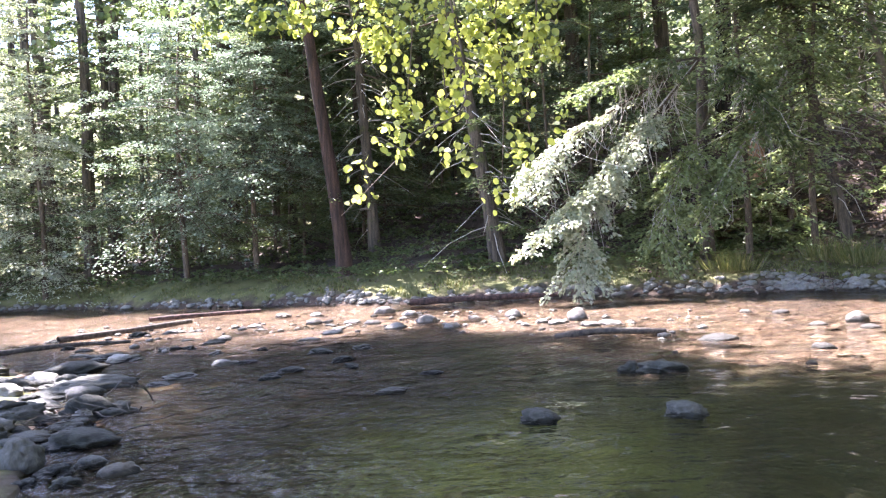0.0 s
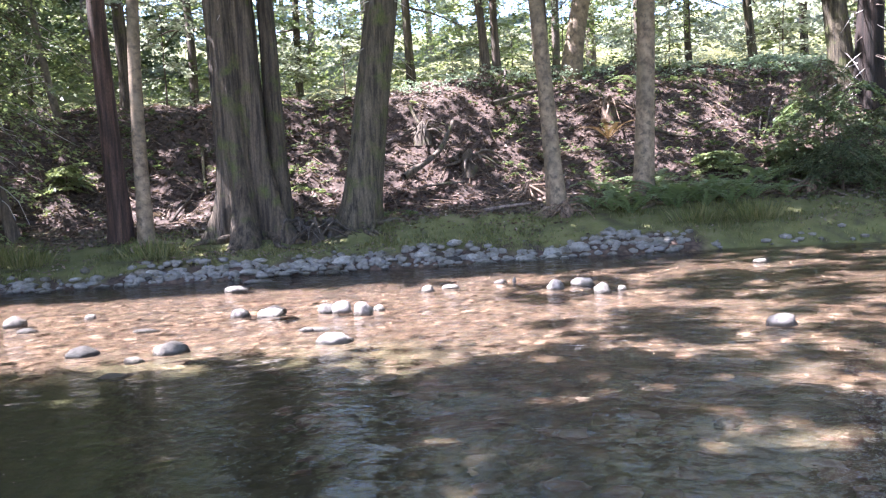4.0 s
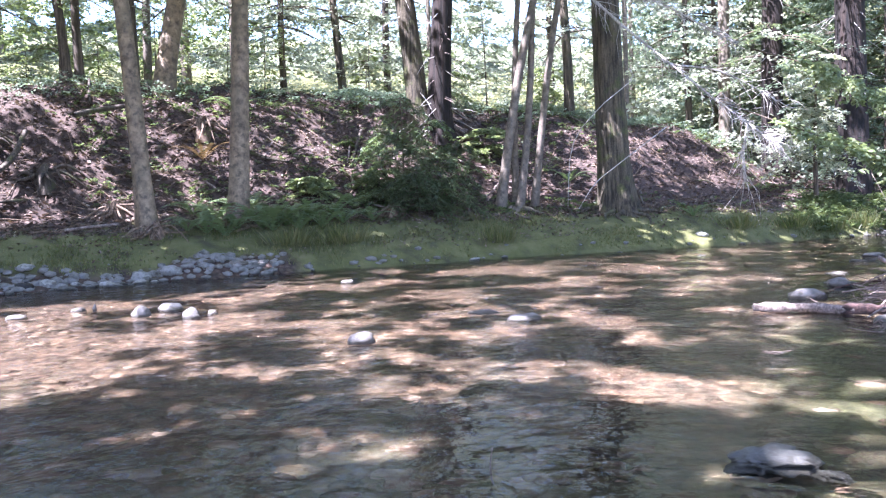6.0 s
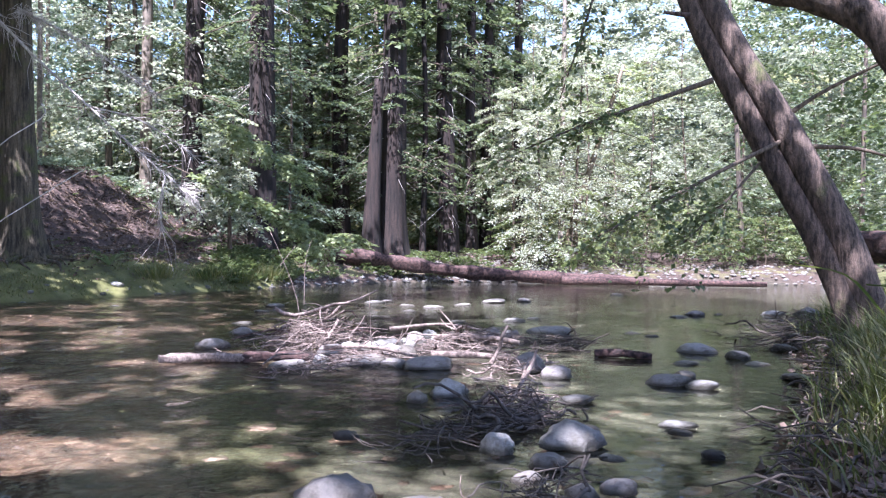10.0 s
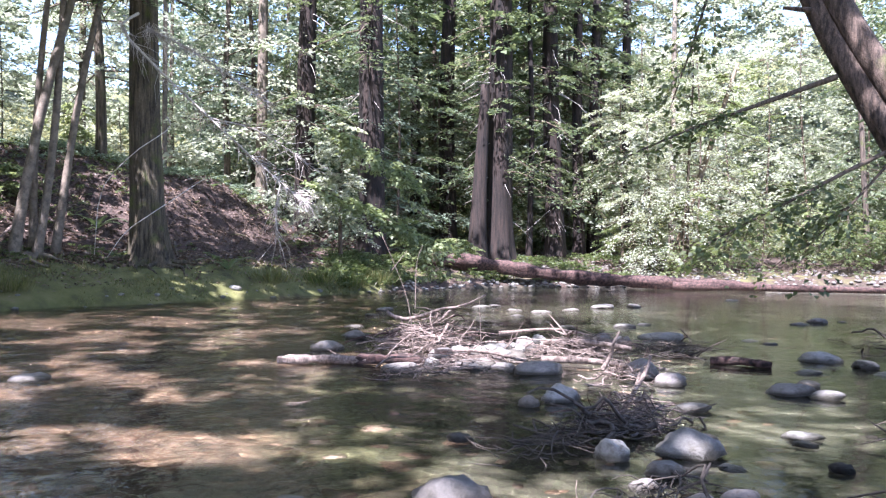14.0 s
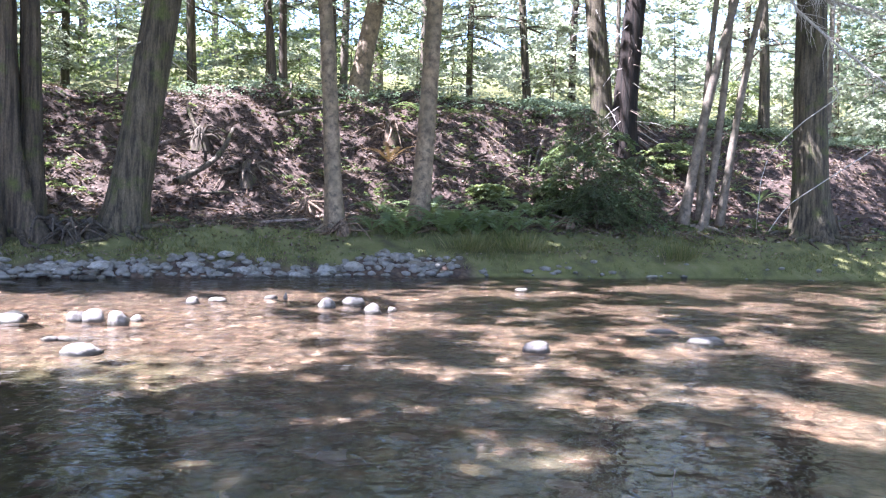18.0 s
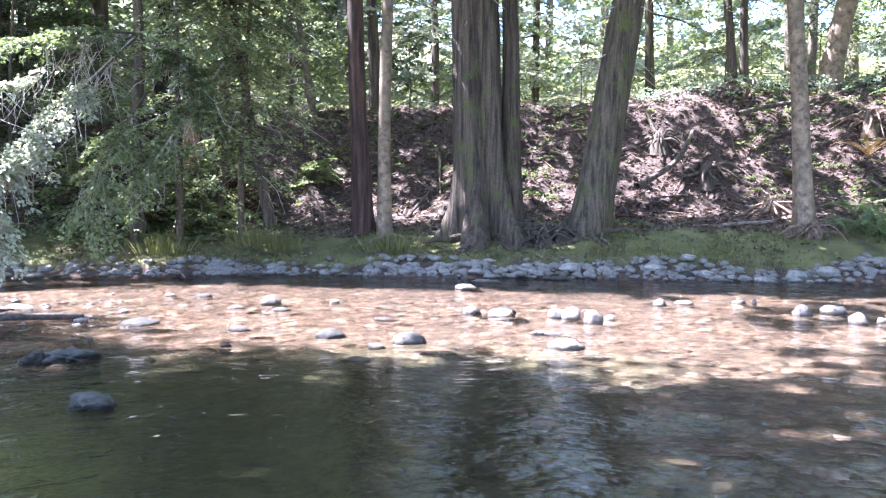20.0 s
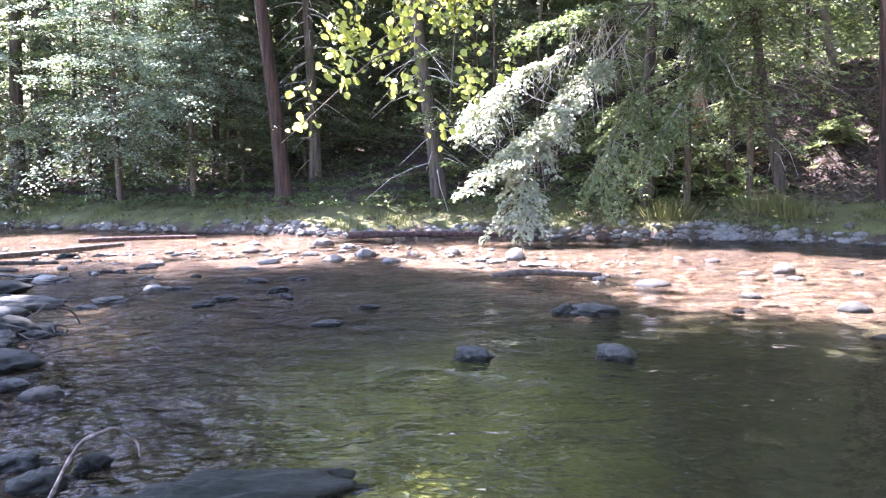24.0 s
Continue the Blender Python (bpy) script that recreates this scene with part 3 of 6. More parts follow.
    me.attributes.new("chop", "FLOAT", "POINT").data.foreach_set("value", (calm * (0.7 + 1.7 * np.clip((22 - aa) / 15, 0, 1) + 1.0 * np.clip((rr - 3.5) / 5, 0, 1)) + 5.0 * np.clip((calm - 0.9) / 0.9, 0, 1)).ravel().astype(np.float32))
    me.attributes.new("crest", "FLOAT_VECTOR", "POINT").data.foreach_set("vector", np.stack([np.radians(aa) * 6, rr + 0.25 * fbm(x, y, 0.9, 4), 0 * x], -1).ravel().astype(np.float32))
    water = new("water", me)
    water.visible_shadow = False
    tagged(water, "clear shallow rippling river water over brown gravel", "water", kind="structure")


build_ground()
build_water()


# ---- trees ----
def trunk_path(height, lean, bend, rng, steps=18):
    h = np.linspace(0, 1, steps) ** 1.5 * height
    w = rng.rand(2) * 6
    return np.stack([lean[0] * h + bend * np.sin(h * 0.55 + w[0]) - bend * math.sin(w[0]), lean[1] * h + bend * np.sin(h * 0.45 + w[1]) - bend * math.sin(w[1]), h - 0.25], -1)


def on_path(p, h):
    return np.stack([np.interp(h, p[:, 2], p[:, k]) for k in range(3)], -1)


def crown_parts(tree, path, rng, low, high, reach, number, count, leaf, mat, twig_mat, droop, twig=0.022, toward=None, spread=0.5, tilt=0.45):
    """Leafy fans up the trunk, with the boughs that carry them."""
    if high > 13:
        number, high = max(8, int(0.8 * number * (13 - low) / (high - low))), 13
    h = low + (high - low) * np.sort(rng.rand(number))
    a = rng.rand(number) * 6.283
    if toward is not None:
        a = np.where(rng.rand(number) < 0.6, math.atan2(toward[1], toward[0]) + rng.normal(0, 0.7, number), a)
    o = on_path(path, h)
    size = reach * (0.55 + 0.6 * rng.rand(number)) * (1.0 - 0.45 * (h - low) / max(high - low, 0.1))
    ax = unit(np.stack([np.cos(a), np.sin(a), 0.12 - droop * 0.4 + 0.15 * rng.normal(0, 1, number)], -1))
    # each bough carries flat fans to both sides, so that the foliage lies in layers
    k, c = 4, np.repeat(np.arange(number), 4)
    t = np.tile(np.linspace(0.3, 0.85, k), number) + 0.05 * rng.normal(0, 1, number * k)
    yaw = np.tile([0.75, -0.75, 0.5, -0.3], number) + 0.25 * rng.normal(0, 1, number * k)
    side = unit(np.cross(ax, np.array([0, 0, 1.0])))
    fo = o[c] + ax[c] * (size[c] * t)[:, None]
    fo[:, 2] -= droop * t * t * size[c]
    v, f = sprays(fo, ax[c] * np.cos(yaw)[:, None] + side[c] * np.sin(yaw)[:, None], size[c] * 0.42, max(8, count // k), leaf, rng, spread, droop, tilt)
    tagged(part("crown", mesh_from("crown", v, f, mat), tree), kind="stuff")
    v, f = rays_of(o, ax, size * 1.1, twig, droop)
    tagged(part("branchwork", mesh_from("branchwork", v, f, twig_mat, True), tree), kind="stuff")


def tree(name, place, dia, height, lean, bark_mat, label, seed, crown=None, sides=14, bend=0.05, flare=0.5, rough=0.05, taper=0.55, group="", sink=0.0):
    rng = np.random.RandomState(seed)
    x, y = place
    ob = thing(name, (x, y, at_height(x, y) - sink), label, "tree", group)
    p = trunk_path(height, lean, bend, rng, 26 if dia > 0.4 else 16)
    rad = dia / 2 * (1 - taper * np.clip(p[:, 2] / height, 0, 1))
    v, f = tube(p, rad, sides, rough, flare, seed)
    part("trunk", mesh_from("trunk", v, f, bark_mat, True), ob)
    if crown:
        crown_parts(ob, p, rng, **crown)
    return ob, p


def dead_twigs(ob, p, rng, low, high, number, reach, mat=None, thin=0.012):
    """Bare broken twigs on the lower trunk."""
    out = []
    for _ in range(number):
        h, a = low + (high - low) * rng.rand(), rng.rand() * 6.28
        o, q = on_path(p, np.array([h]))[0], []
        d = np.array([math.cos(a), math.sin(a), 0.1 - 0.5 * rng.rand()])
        n = reach * (0.3 + 0.9 * rng.rand())
        for t in (0, 0.3, 0.6, 1.0):
            q.append(o + d * n * t + np.array([0, 0, -0.35 * n * t * t]) + rng.normal(0, 0.04 * n, 3) * t)
        out.append(tube(np.array(q), thin * np.array([1.3, 1, 0.7, 0.3]), 4))
    v, f = joined(out)
    tagged(part("twig_mass", mesh_from("twig_mass", v, f, mat or M_DEADTWIG, True), ob), kind="stuff")


CONIFER = dict(count=110, leaf=(0.17, 0.05), mat=M_CONIFER, twig_mat=M_TWIG, droop=0.35)
BROAD = dict(count=90, leaf=(0.13, 0.095), mat=M_BROAD, twig_mat=M_TWIG, droop=0.22)
PALE = dict(count=90, leaf=(0.13, 0.095), mat=M_LIGHT, twig_mat=M_TWIG, droop=0.25)

# redwoods and alders on the far bank, with the bare trunks that stand in the open
T = {}
T["p"] = tree("redwood_tree", bank(31.55, 2.6), 0.42, 17, (-0.015, 0.009), M_REDBARK, "slim straight red-brown redwood on the grassy far bank", 1,
              dict(CONIFER, low=7.5, high=16, reach=2.2, number=60))
T["q"] = tree("alder_tree", bank(33.0, 2.4), 0.30, 14, (0.019, -0.012), M_ALDER, "slender pale grey alder beside a red-brown redwood", 2, dict(BROAD, low=8, high=13.5, reach=2.0, number=40))
T["big"] = tree("redwood_tree", bank(39.66, 2.3), 1.06, 20, (-0.029, 0.025), M_BIGWOOD, "massive old redwood with fluted bark and mossy roots", 3,
                dict(CONIFER, low=8, high=18, reach=2.6, number=60), 56, 0.02, 0.95, 0.2, 0.45)
T["lean"] = tree("leaning_tree", bank(46.7, 2.5), 0.8, 15, (0.118, -0.129), M_GREYBARK, "leaning furrowed tree with moss at its foot", 5, dict(BROAD, low=8, high=14, reach=2.4, number=45), 20, 0.03, 0.4, 0.07)
T["A"] = tree("alder_tree", bank(60.44, 2.6), 0.38, 15, (-0.044, 0.080), M_ALDER, "pale grey alder with a bark scar near its foot", 6, dict(BROAD, low=8, high=14, reach=2.0, number=40), 16, 0.06, 0.5, 0.03)
T["B"] = tree("alder_tree", bank(65.97, 2.9), 0.45, 15, (0.030, -0.069), M_ALDER, "pale spotted alder leaning over ferns", 7, dict(BROAD, low=8, high=14, reach=2.0, number=40), 16, 0.05, 0.45, 0.03)
T["C"] = tree("redwood_tree", bank(91.6, 3.0), 0.86, 18, (0.001, 0.025), M_GREYBARK, "thick upright furrowed tree with a mossy base", 8, dict(CONIFER, low=6.5, high=17, reach=2.6, number=70), 24, 0.03, 0.8, 0.07)
T["D1"] = tree("redwood_tree", bank(78.6, 7.5), 0.64, 17, (-0.02, 0.10), M_GREYBARK, "grey-brown trunk of a twin redwood on the slope", 9, dict(CONIFER, low=6, high=16, reach=2.2, number=50), 18)
T["D2"] = tree("redwood_tree", bank(79.72, 7.2), 0.68, 18, (0.012, -0.067), M_REDWOOD_SHADE, "dark red trunk of a twin redwood on the slope", 10, dict(CONIFER, low=6, high=16, reach=2.2, number=50), 18)
T["E"] = tree("redwood_tree", bank(101.6, 8.0), 0.74, 22, (0.0, 0.0), M_REDWOOD_SHADE, "dark red straight redwood among foliage", 11, dict(CONIFER, low=3.5, high=20, reach=2.3, number=90), 18)
T["F"] = tree("redwood_tree", bank(106.1, 5.0), 1.0, 24, (0.0, 0.0), M_REDWOOD_SHADE, "dark red straight redwood at the upstream bend", 12, dict(CONIFER, low=6, high=22, reach=2.6, number=90), 22)
T["G"] = tree("redwood_tree", bank(114.8, 3.6), 1.12, 24, (0.0, 0.0), M_REDWOOD_SHADE, "dark redwood with a split burl at its foot", 13, dict(CONIFER, low=3.5, high=22, reach=2.8, number=120), 22, 0.05, 0.6)
T["H"] = tree("redwood_tree", bank(118.7, 4.6), 0.80, 22, (0.015, 0.01), M_REDWOOD_SHADE, "dark redwood hung with dead twigs", 14, dict(CONIFER, low=4, high=20, reach=2.6, number=90), 18)
for k, (az, s, dia, ln) in enumerate([(111.4, 7, 0.75, (0, 0)), (113.3, 3.4, 0.7, (0.03, -0.04)), (116.9, 4.2, 0.25, (0, 0)), (120.3, 5.2, 0.5, (0.01, 0)), (121.2, 6, 0.52, (0, -0.02)), (123.5, 7, 0.5, (0, 0)), (109, 10, 0.5, (0, 0))]):
    T["u%d" % k] = tree("redwood_tree", bank(az, s), dia, 7 if k == 1 else 20, ln, M_REDWOOD_SHADE, "dark redwood in the shade at the river bend", 20 + k,
                        None if k == 1 else dict(CONIFER, low=2.5, high=18, reach=2.5, number=80), 14, group="redwoods at the bend")
rngd = np.random.RandomState(5)
for key, lo, hi, num, reach in (("E", 2, 9, 40, 1.2), ("F", 2.5, 10, 45, 1.2), ("G", 1.5, 9, 50, 1.5), ("H", 1.2, 9, 60, 1.6), ("D1", 0.3, 7, 36, 1.4), ("D2", 0.3, 7, 36, 1.4), ("big", 4, 8, 14, 1.3)):
    dead_twigs(*T[key], rngd, lo, hi, num, reach)

# the second, thinner stem that rises beside the massive trunk
ob, p = T["big"]
q = np.array([[0.38, -0.34, -0.2], [0.45, -0.39, 1.5], [0.46, -0.34, 4.0], [0.4, -0.25, 8.0], [0.3, -0.1, 13.0]])
part("stem", mesh_from("stem", *tube(q, np.array([0.3, 0.2, 0.17, 0.15, 0.08]), 18, 0.1, 0.4, 4), M_BIGWOOD, True), ob)
T["pale"] = tree("alder_tree", bank(126.28, 3.0), 0.3, 8, (-0.18, -0.245), M_ALDER, "pale grey alder leaning over the upstream bar", 31, dict(PALE, low=5, high=7.5, reach=1.8, number=24), 12, 0.08)
# slim stems in a clump, and thin trunks on the hill
for k, (az, s, dia, ln) in enumerate([(83.73, 3.2, 0.25, (0.019, -0.187)), (84.88, 3.3, 0.18, (0.003, -0.041)), (86.0, 3.4, 0.2, (0.011, -0.181)), (85.0, 3.0, 0.2, (0.01, -0.1))]):
    tree("slim_tree", bank(az, s), dia, 11, ln, M_STEM, "slim leaning grey stem in a clump on the bank", 40 + k, dict(BROAD, low=6.5, high=10.5, reach=1.4, number=18), 10, 0.12, 0.5, group="clump of slim stems")
HILL_TREES = [(32.56, 9, 0.37, -0.01, M_DARKBARK), (61.65, 9, 0.58, 0.155, M_ALDER), (56.2, 10, 0.26, -0.12, M_DARKBARK), (56.9, 10.5, 0.25, -0.04, M_DARKBARK), (88.7, 9, 0.33, -0.045, M_GREYBARK),
              (51.0, 12, 0.3, 0.02, M_GREYBARK), (69.5, 13, 0.25, 0.0, M_DARKBARK), (73.5, 12, 0.3, -0.03, M_GREYBARK), (76.5, 15, 0.3, 0.02, M_DARKBARK), (87.5, 14, 0.28, 0.04, M_GREYBARK), (96.5, 12, 0.26, 0.02, M_DARKBARK),
              (98.2, 13, 0.24, -0.04, M_DARKBARK), (36.5, 13, 0.3, 0.02, M_DARKBARK), (43.5, 14, 0.28, -0.02, M_GREYBARK), (60.0, 10, 0.3, 0.03, M_DARKBARK)]
for k, (az, s, dia, ln, mat) in enumerate(HILL_TREES):
    c, n = math.cos(radians(az)), -math.sin(radians(az))
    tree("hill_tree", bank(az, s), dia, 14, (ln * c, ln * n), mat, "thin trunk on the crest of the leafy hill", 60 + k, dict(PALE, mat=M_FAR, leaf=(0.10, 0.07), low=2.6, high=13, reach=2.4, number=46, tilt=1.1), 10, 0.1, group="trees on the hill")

# downstream wall of forest
DOWN = [(-7.15, 2.5, 0.39, 11, (-0.081, -0.01), M_REDBARK, 8), (3.34, 2.8, 0.37, 11, (-0.115, 0.008), M_DARKBARK, 6), (-14.5, 9, 0.62, 14, (0, 0), M_DARKBARK, 4), (-21.6, 6, 0.45, 13, (-0.03, 0), M_DARKBARK, 3),
        (-23.2, 3, 0.43, 12.5, (0, 0), M_DARKBARK, 4), (-5.1, 4.5, 0.31, 11, (-0.01, 0), M_DARKBARK, 3), (15.1, 9, 0.5, 13, (0.009, 0), M_DARKBARK, 3), (18.6, 9, 0.5, 14, (0.03, 0), M_REDWOOD_SHADE, 3),
        (9.0, 8, 0.5, 13, (0, 0), M_DARKBARK, 2.5), (28.4, 9, 0.19, 11, (-0.15, 0.06), M_STEM, 3.5), (25.5, 3.2, 0.24, 7, (-0.15, 0.08), M_DARKBARK, 2.5), (-10.5, 13, 0.5, 14, (0, 0), M_DARKBARK, 3), (-18, 12, 0.5, 15, (0, 0), M_DARKBARK, 3)]
for k, (az, s, dia, h, ln, mat, low) in enumerate(DOWN):
    ob, p = tree("forest_tree", bank(az, s), dia, h, ln, mat, "dark straight trunk with layered boughs in the shaded wood", 90 + k, dict(CONIFER if k % 3 else BROAD, low=max(low, 5.0), high=h - 1, reach=2.2, number=38), 14, group="trees of the downstream wood")
    if k in (1, 5, 6, 7, 9, 10):
        dead_twigs(ob, p, rngd, 0.8, 6.5, 46, 1.7)
ob, p = tree("mossy_tree", bank(-10.9, 6.9), 0.30, 6.5, (0.0, 0.0), M_MOSSBARK, "moss-covered trunk with one bent mossy limb", 120, dict(BROAD, low=4.5, high=6.4, reach=1.8, number=14), 12)
q = on_path(p, np.array([2.9, 3.5, 3.8, 4.1])) + np.array([[0, 0, 0], [0.3, -0.1, 0.15], [0.9, -0.3, 0.25], [1.7, -0.5, 0.5]])
part("limb", mesh_from("limb", *tube(q, np.array([0.13, 0.12, 0.1, 0.06]), 8, 0.1), M_MOSSBARK, True), ob)


def bushy(name, place, base, top, radius, number, leaf, mat, label, seed, count=90, group="", droop=0.3, stem=0.05, toward=None, category="shrub", tilt=0.5, spread=0.5):
    """A shrub or small tree whose leafy fans hang from a thin stem."""
    x, y = place
    rng = np.random.RandomState(seed)
    ob = thing(name, (x, y, at_height(x, y)), label, category, group)
    p = trunk_path(top, (0.02, 0.0), 0.1, rng, 10)
    part("stem", mesh_from("stem", *tube(p, stem * (1 - 0.7 * p[:, 2] / top), 7, 0.05), M_TWIG, True), ob)
    crown_parts(ob, p, rng, base, top, radius, number, count, leaf, mat, M_TWIG, droop, 0.012, toward, spread, tilt)
    return ob


# young trees that fill the downstream bank with layered foliage
rngb = np.random.RandomState(11)
for k in range(30):
    az = -31 + 57 * (k + rngb.rand() * 1.6) / 30
    s = 2.8 + 7 * rngb.rand()
    if az > 15:
        continue
    mat, leaf = ((M_CONIFER, (0.11, 0.036)), (M_BROAD, (0.085, 0.048)), (M_COOL, (0.085, 0.045)))[k % 3]
    bushy("young_tree", bank(az, s), 0.3 + 1.2 * rngb.rand(), 3.5 + 6 * rngb.rand(), 3.2, 26, leaf, mat, "young tree with layered sprays over the shaded bank", 200 + k, 320, "young trees of the downstream bank",
          toward=(-math.sin(radians(az)), -math.cos(radians(az))), category="tree", spread=0.5, droop=0.2, tilt=0.24)
for k, (az, s, base, top, rad) in enumerate([(19.5, 1.8, 1.0, 7.0, 2.4), (23.5, 2.4, 1.4, 6.5, 2.4), (22.0, 3.6, 2.4, 7.5, 2.0)] ):
    bushy("drooping_tree", bank(az, s), base, top, rad, 50, (0.10, 0.05), M_LIGHT, "green leafy tree with drooping boughs on the far bank", 250 + k, 120, "drooping trees of the far bank", stem=0.08,
          toward=(-math.sin(radians(az)), -math.cos(radians(az))), category="tree", droop=0.4)
# light maples that lean out over the river downstream; two carry painted sun glare
for k, (az, s, base, top, rad) in enumerate([(-26, 0.8, 0.6, 9, 2.6), (-29, 2.0, 0.4, 10, 3.0), (-17.5, 2.5, 1.6, 7.5, 3.2), (-13, 3, 2.2, 6.5, 2.6), (-31, 4.0, 0.4, 11, 3.0)]):
    bushy("maple_tree", bank(az, s), base, top, rad, 80, (0.085, 0.042), M_SUNWHITE if k < 2 else M_COOL, "sunlit pale green maple leaning over the river", 260 + k, 230, "sunlit maples downstream", stem=0.09,
          toward=(-math.sin(radians(az)), -math.cos(radians(az))), category="tree", droop=0.25)
# undergrowth on the hill and the upstream bend
for k in range(26):
    az = 30 + 78 * (k + rngb.rand()) / 26
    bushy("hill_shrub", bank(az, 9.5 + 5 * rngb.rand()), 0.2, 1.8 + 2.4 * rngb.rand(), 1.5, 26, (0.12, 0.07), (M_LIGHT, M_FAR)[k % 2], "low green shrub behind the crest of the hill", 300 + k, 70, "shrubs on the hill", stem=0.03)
for k, (az, s, top, rad) in enumerate([(75.5, 4.2, 1.1, 0.9), (109, 3.2, 1.1, 1.0), (112, 3.2, 1.2, 1.1), (21, 2.8, 1.4, 1.1), (16.5, 3.0, 1.3, 1.0), (71, 4.5, 0.8, 0.8), (83, 6.5, 1.0, 0.9), (19, 4.2, 2.0, 1.1), (22.5, 4.6, 1.8, 1.2), (28.6, 5.2, 0.9, 0.7), (14, 4.0, 2.0, 1.2)] ):
    bushy("bank_shrub", bank(az, s), 0.1, top, rad, 34, (0.13, 0.05), M_LIGHT, "dense grey-green shrub at the foot of the slope", 330 + k, 80, "shrubs on the bank", stem=0.03)
for k, (az, s, top, rad) in enumerate([(77.2, 3.6, 3.0, 1.25), (79.2, 3.3, 2.6, 1.2), (80.8, 3.4, 2.0, 1.0), (75.9, 4.6, 1.8, 0.9), (78.2, 2.6, 1.3, 1.0)]):
    bushy("hemlock_sapling", bank(az, s), 0.15, top, rad, 46, (0.085, 0.03), M_FERN if k % 2 else M_CONIFER, "feathery young hemlock at the foot of the slope", 345 + k, 130, "hemlock saplings", stem=0.03, droop=0.55, category="sapling", tilt=0.35)
for k in range(18):
    az = 101 + 46 * (k + rngb.rand()) / 18
    s = 5 + 7 * rngb.rand()
    # Leaf colour paints sun on this stretch and shade to both sides.
    light = 123 < az < 135
    bushy("bend_tree", bank(az, s if not light else s + 1), 0.6, 7 + 5 * rngb.rand(), 2.6, 56, (0.09, 0.045) if light else (0.14, 0.04), (M_SUNWHITE if k % 2 else M_LIGHT) if light else (M_CONIFER, M_COOL)[k % 2],
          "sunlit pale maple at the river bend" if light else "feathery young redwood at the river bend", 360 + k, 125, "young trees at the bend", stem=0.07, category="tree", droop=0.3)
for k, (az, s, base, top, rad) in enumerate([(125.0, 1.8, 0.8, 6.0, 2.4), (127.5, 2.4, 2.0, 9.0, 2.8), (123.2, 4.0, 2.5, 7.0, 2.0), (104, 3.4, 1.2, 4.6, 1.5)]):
    bushy("overhanging_tree", bank(az, s), base, top, rad, 60, (0.10, 0.045), M_SUNWHITE, "pale leafy tree reaching over the water", 390 + k, 140, "leafy trees over the water", stem=0.08, category="tree",
          toward=(-math.sin(radians(az)), -math.cos(radians(az))), droop=0.35)


for k, (az, s) in enumerate([(127, 1.5), (129.5, 2.4), (132, 2.0), (134.5, 3.0), (137, 2.2), (139.5, 2.6), (142, 2.0), (145, 3.0), (124, 2.0)]):
    bushy("bar_shrub", bank(az, s), 0.2, 1.6 + 1.8 * rngb.rand(), 1.7, 36, (0.11, 0.05), M_BROAD if k % 3 else M_LIGHT, "green willow shrub on the upstream bar", 420 + k, 75, "shrubs of the upstream bar", stem=0.03)


# far woods beyond everything
def woods(name, number, az0, az1, r0, r1, top, leaf, mat, label, seed, per=48, trunks=0.6, bark_mat=None):
    """Clumps of leaves, too many and too far to tell apart, with trunks between them."""
    rng = np.random.RandomState(seed)
    az, r = np.radians(rng.uniform(az0, az1, number)), rng.uniform(r0, r1, number)
    x, y = r * np.sin(az), r * np.cos(az)
    h = top * rng.rand(number) ** 1.1 * (0.5 + 0.5 * r / r1)
    z = ground(x, y) + 0.2 + h
    a = rng.rand(number) * 6.283
    v, f = sprays(np.stack([x, y, z], -1), np.stack([np.cos(a), np.sin(a), 0.1 * rng.normal(0, 1, number)], -1), rng.uniform(1.0, 2.2, number), per, (leaf, leaf * 0.5), rng, 0.55, 0.3, 1.1)
    tagged(new(name, mesh_from(name, v, f, mat)), label, "woods", kind="stuff")
    for _ in range(int((az1 - az0) * trunks)):
        a, d = rng.uniform(az0, az1), rng.uniform(r0, r1)
        x, y = polar(a, d)
        z, q = at_height(x, y), rng.uniform(-0.08, 0.08)
        stem = tube(np.array([[0, 0, -0.3], [6 * q, 0, 7], [14 * q, 0, top]]), rng.uniform(0.08, 0.24) * np.array([1, 0.8, 0.3]), 7)
        ob = new("woodland_tree", mesh_from("woodland_tree", *stem, bark_mat or M_DARKBARK, True))
        ob.location = (x, y, z)
        tagged(ob, "thin trunk in the " + label.split(" ", 1)[1], "tree", name.replace("_", " ") + " trunks")


# Leaf colours paint the light: pale for sun and haze, dark for shade.
woods("downstream_woods", 2200, -50, 30, 28, 42, 15, 0.24, M_CONIFER, "deep shaded woods behind the downstream bank", 71, 38)
woods("downstream_edge_woods", 900, -52, -13, 38, 50, 16, 0.4, M_CONIFER, "woods along the far downstream bank", 80, 34, 0.3)
woods("shaded_woods", 1500, -16, 36, 40, 52, 22, 0.55, M_CONIFER, "dark woods on the downstream valley side", 75, 30)
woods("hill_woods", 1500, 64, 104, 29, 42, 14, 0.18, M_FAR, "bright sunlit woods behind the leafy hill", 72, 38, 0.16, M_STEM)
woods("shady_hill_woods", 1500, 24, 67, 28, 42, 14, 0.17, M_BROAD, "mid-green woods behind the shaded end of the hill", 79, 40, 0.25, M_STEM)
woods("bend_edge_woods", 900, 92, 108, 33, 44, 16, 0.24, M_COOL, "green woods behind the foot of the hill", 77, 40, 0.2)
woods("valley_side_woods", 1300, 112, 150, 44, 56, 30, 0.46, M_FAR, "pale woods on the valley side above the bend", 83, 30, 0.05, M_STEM)
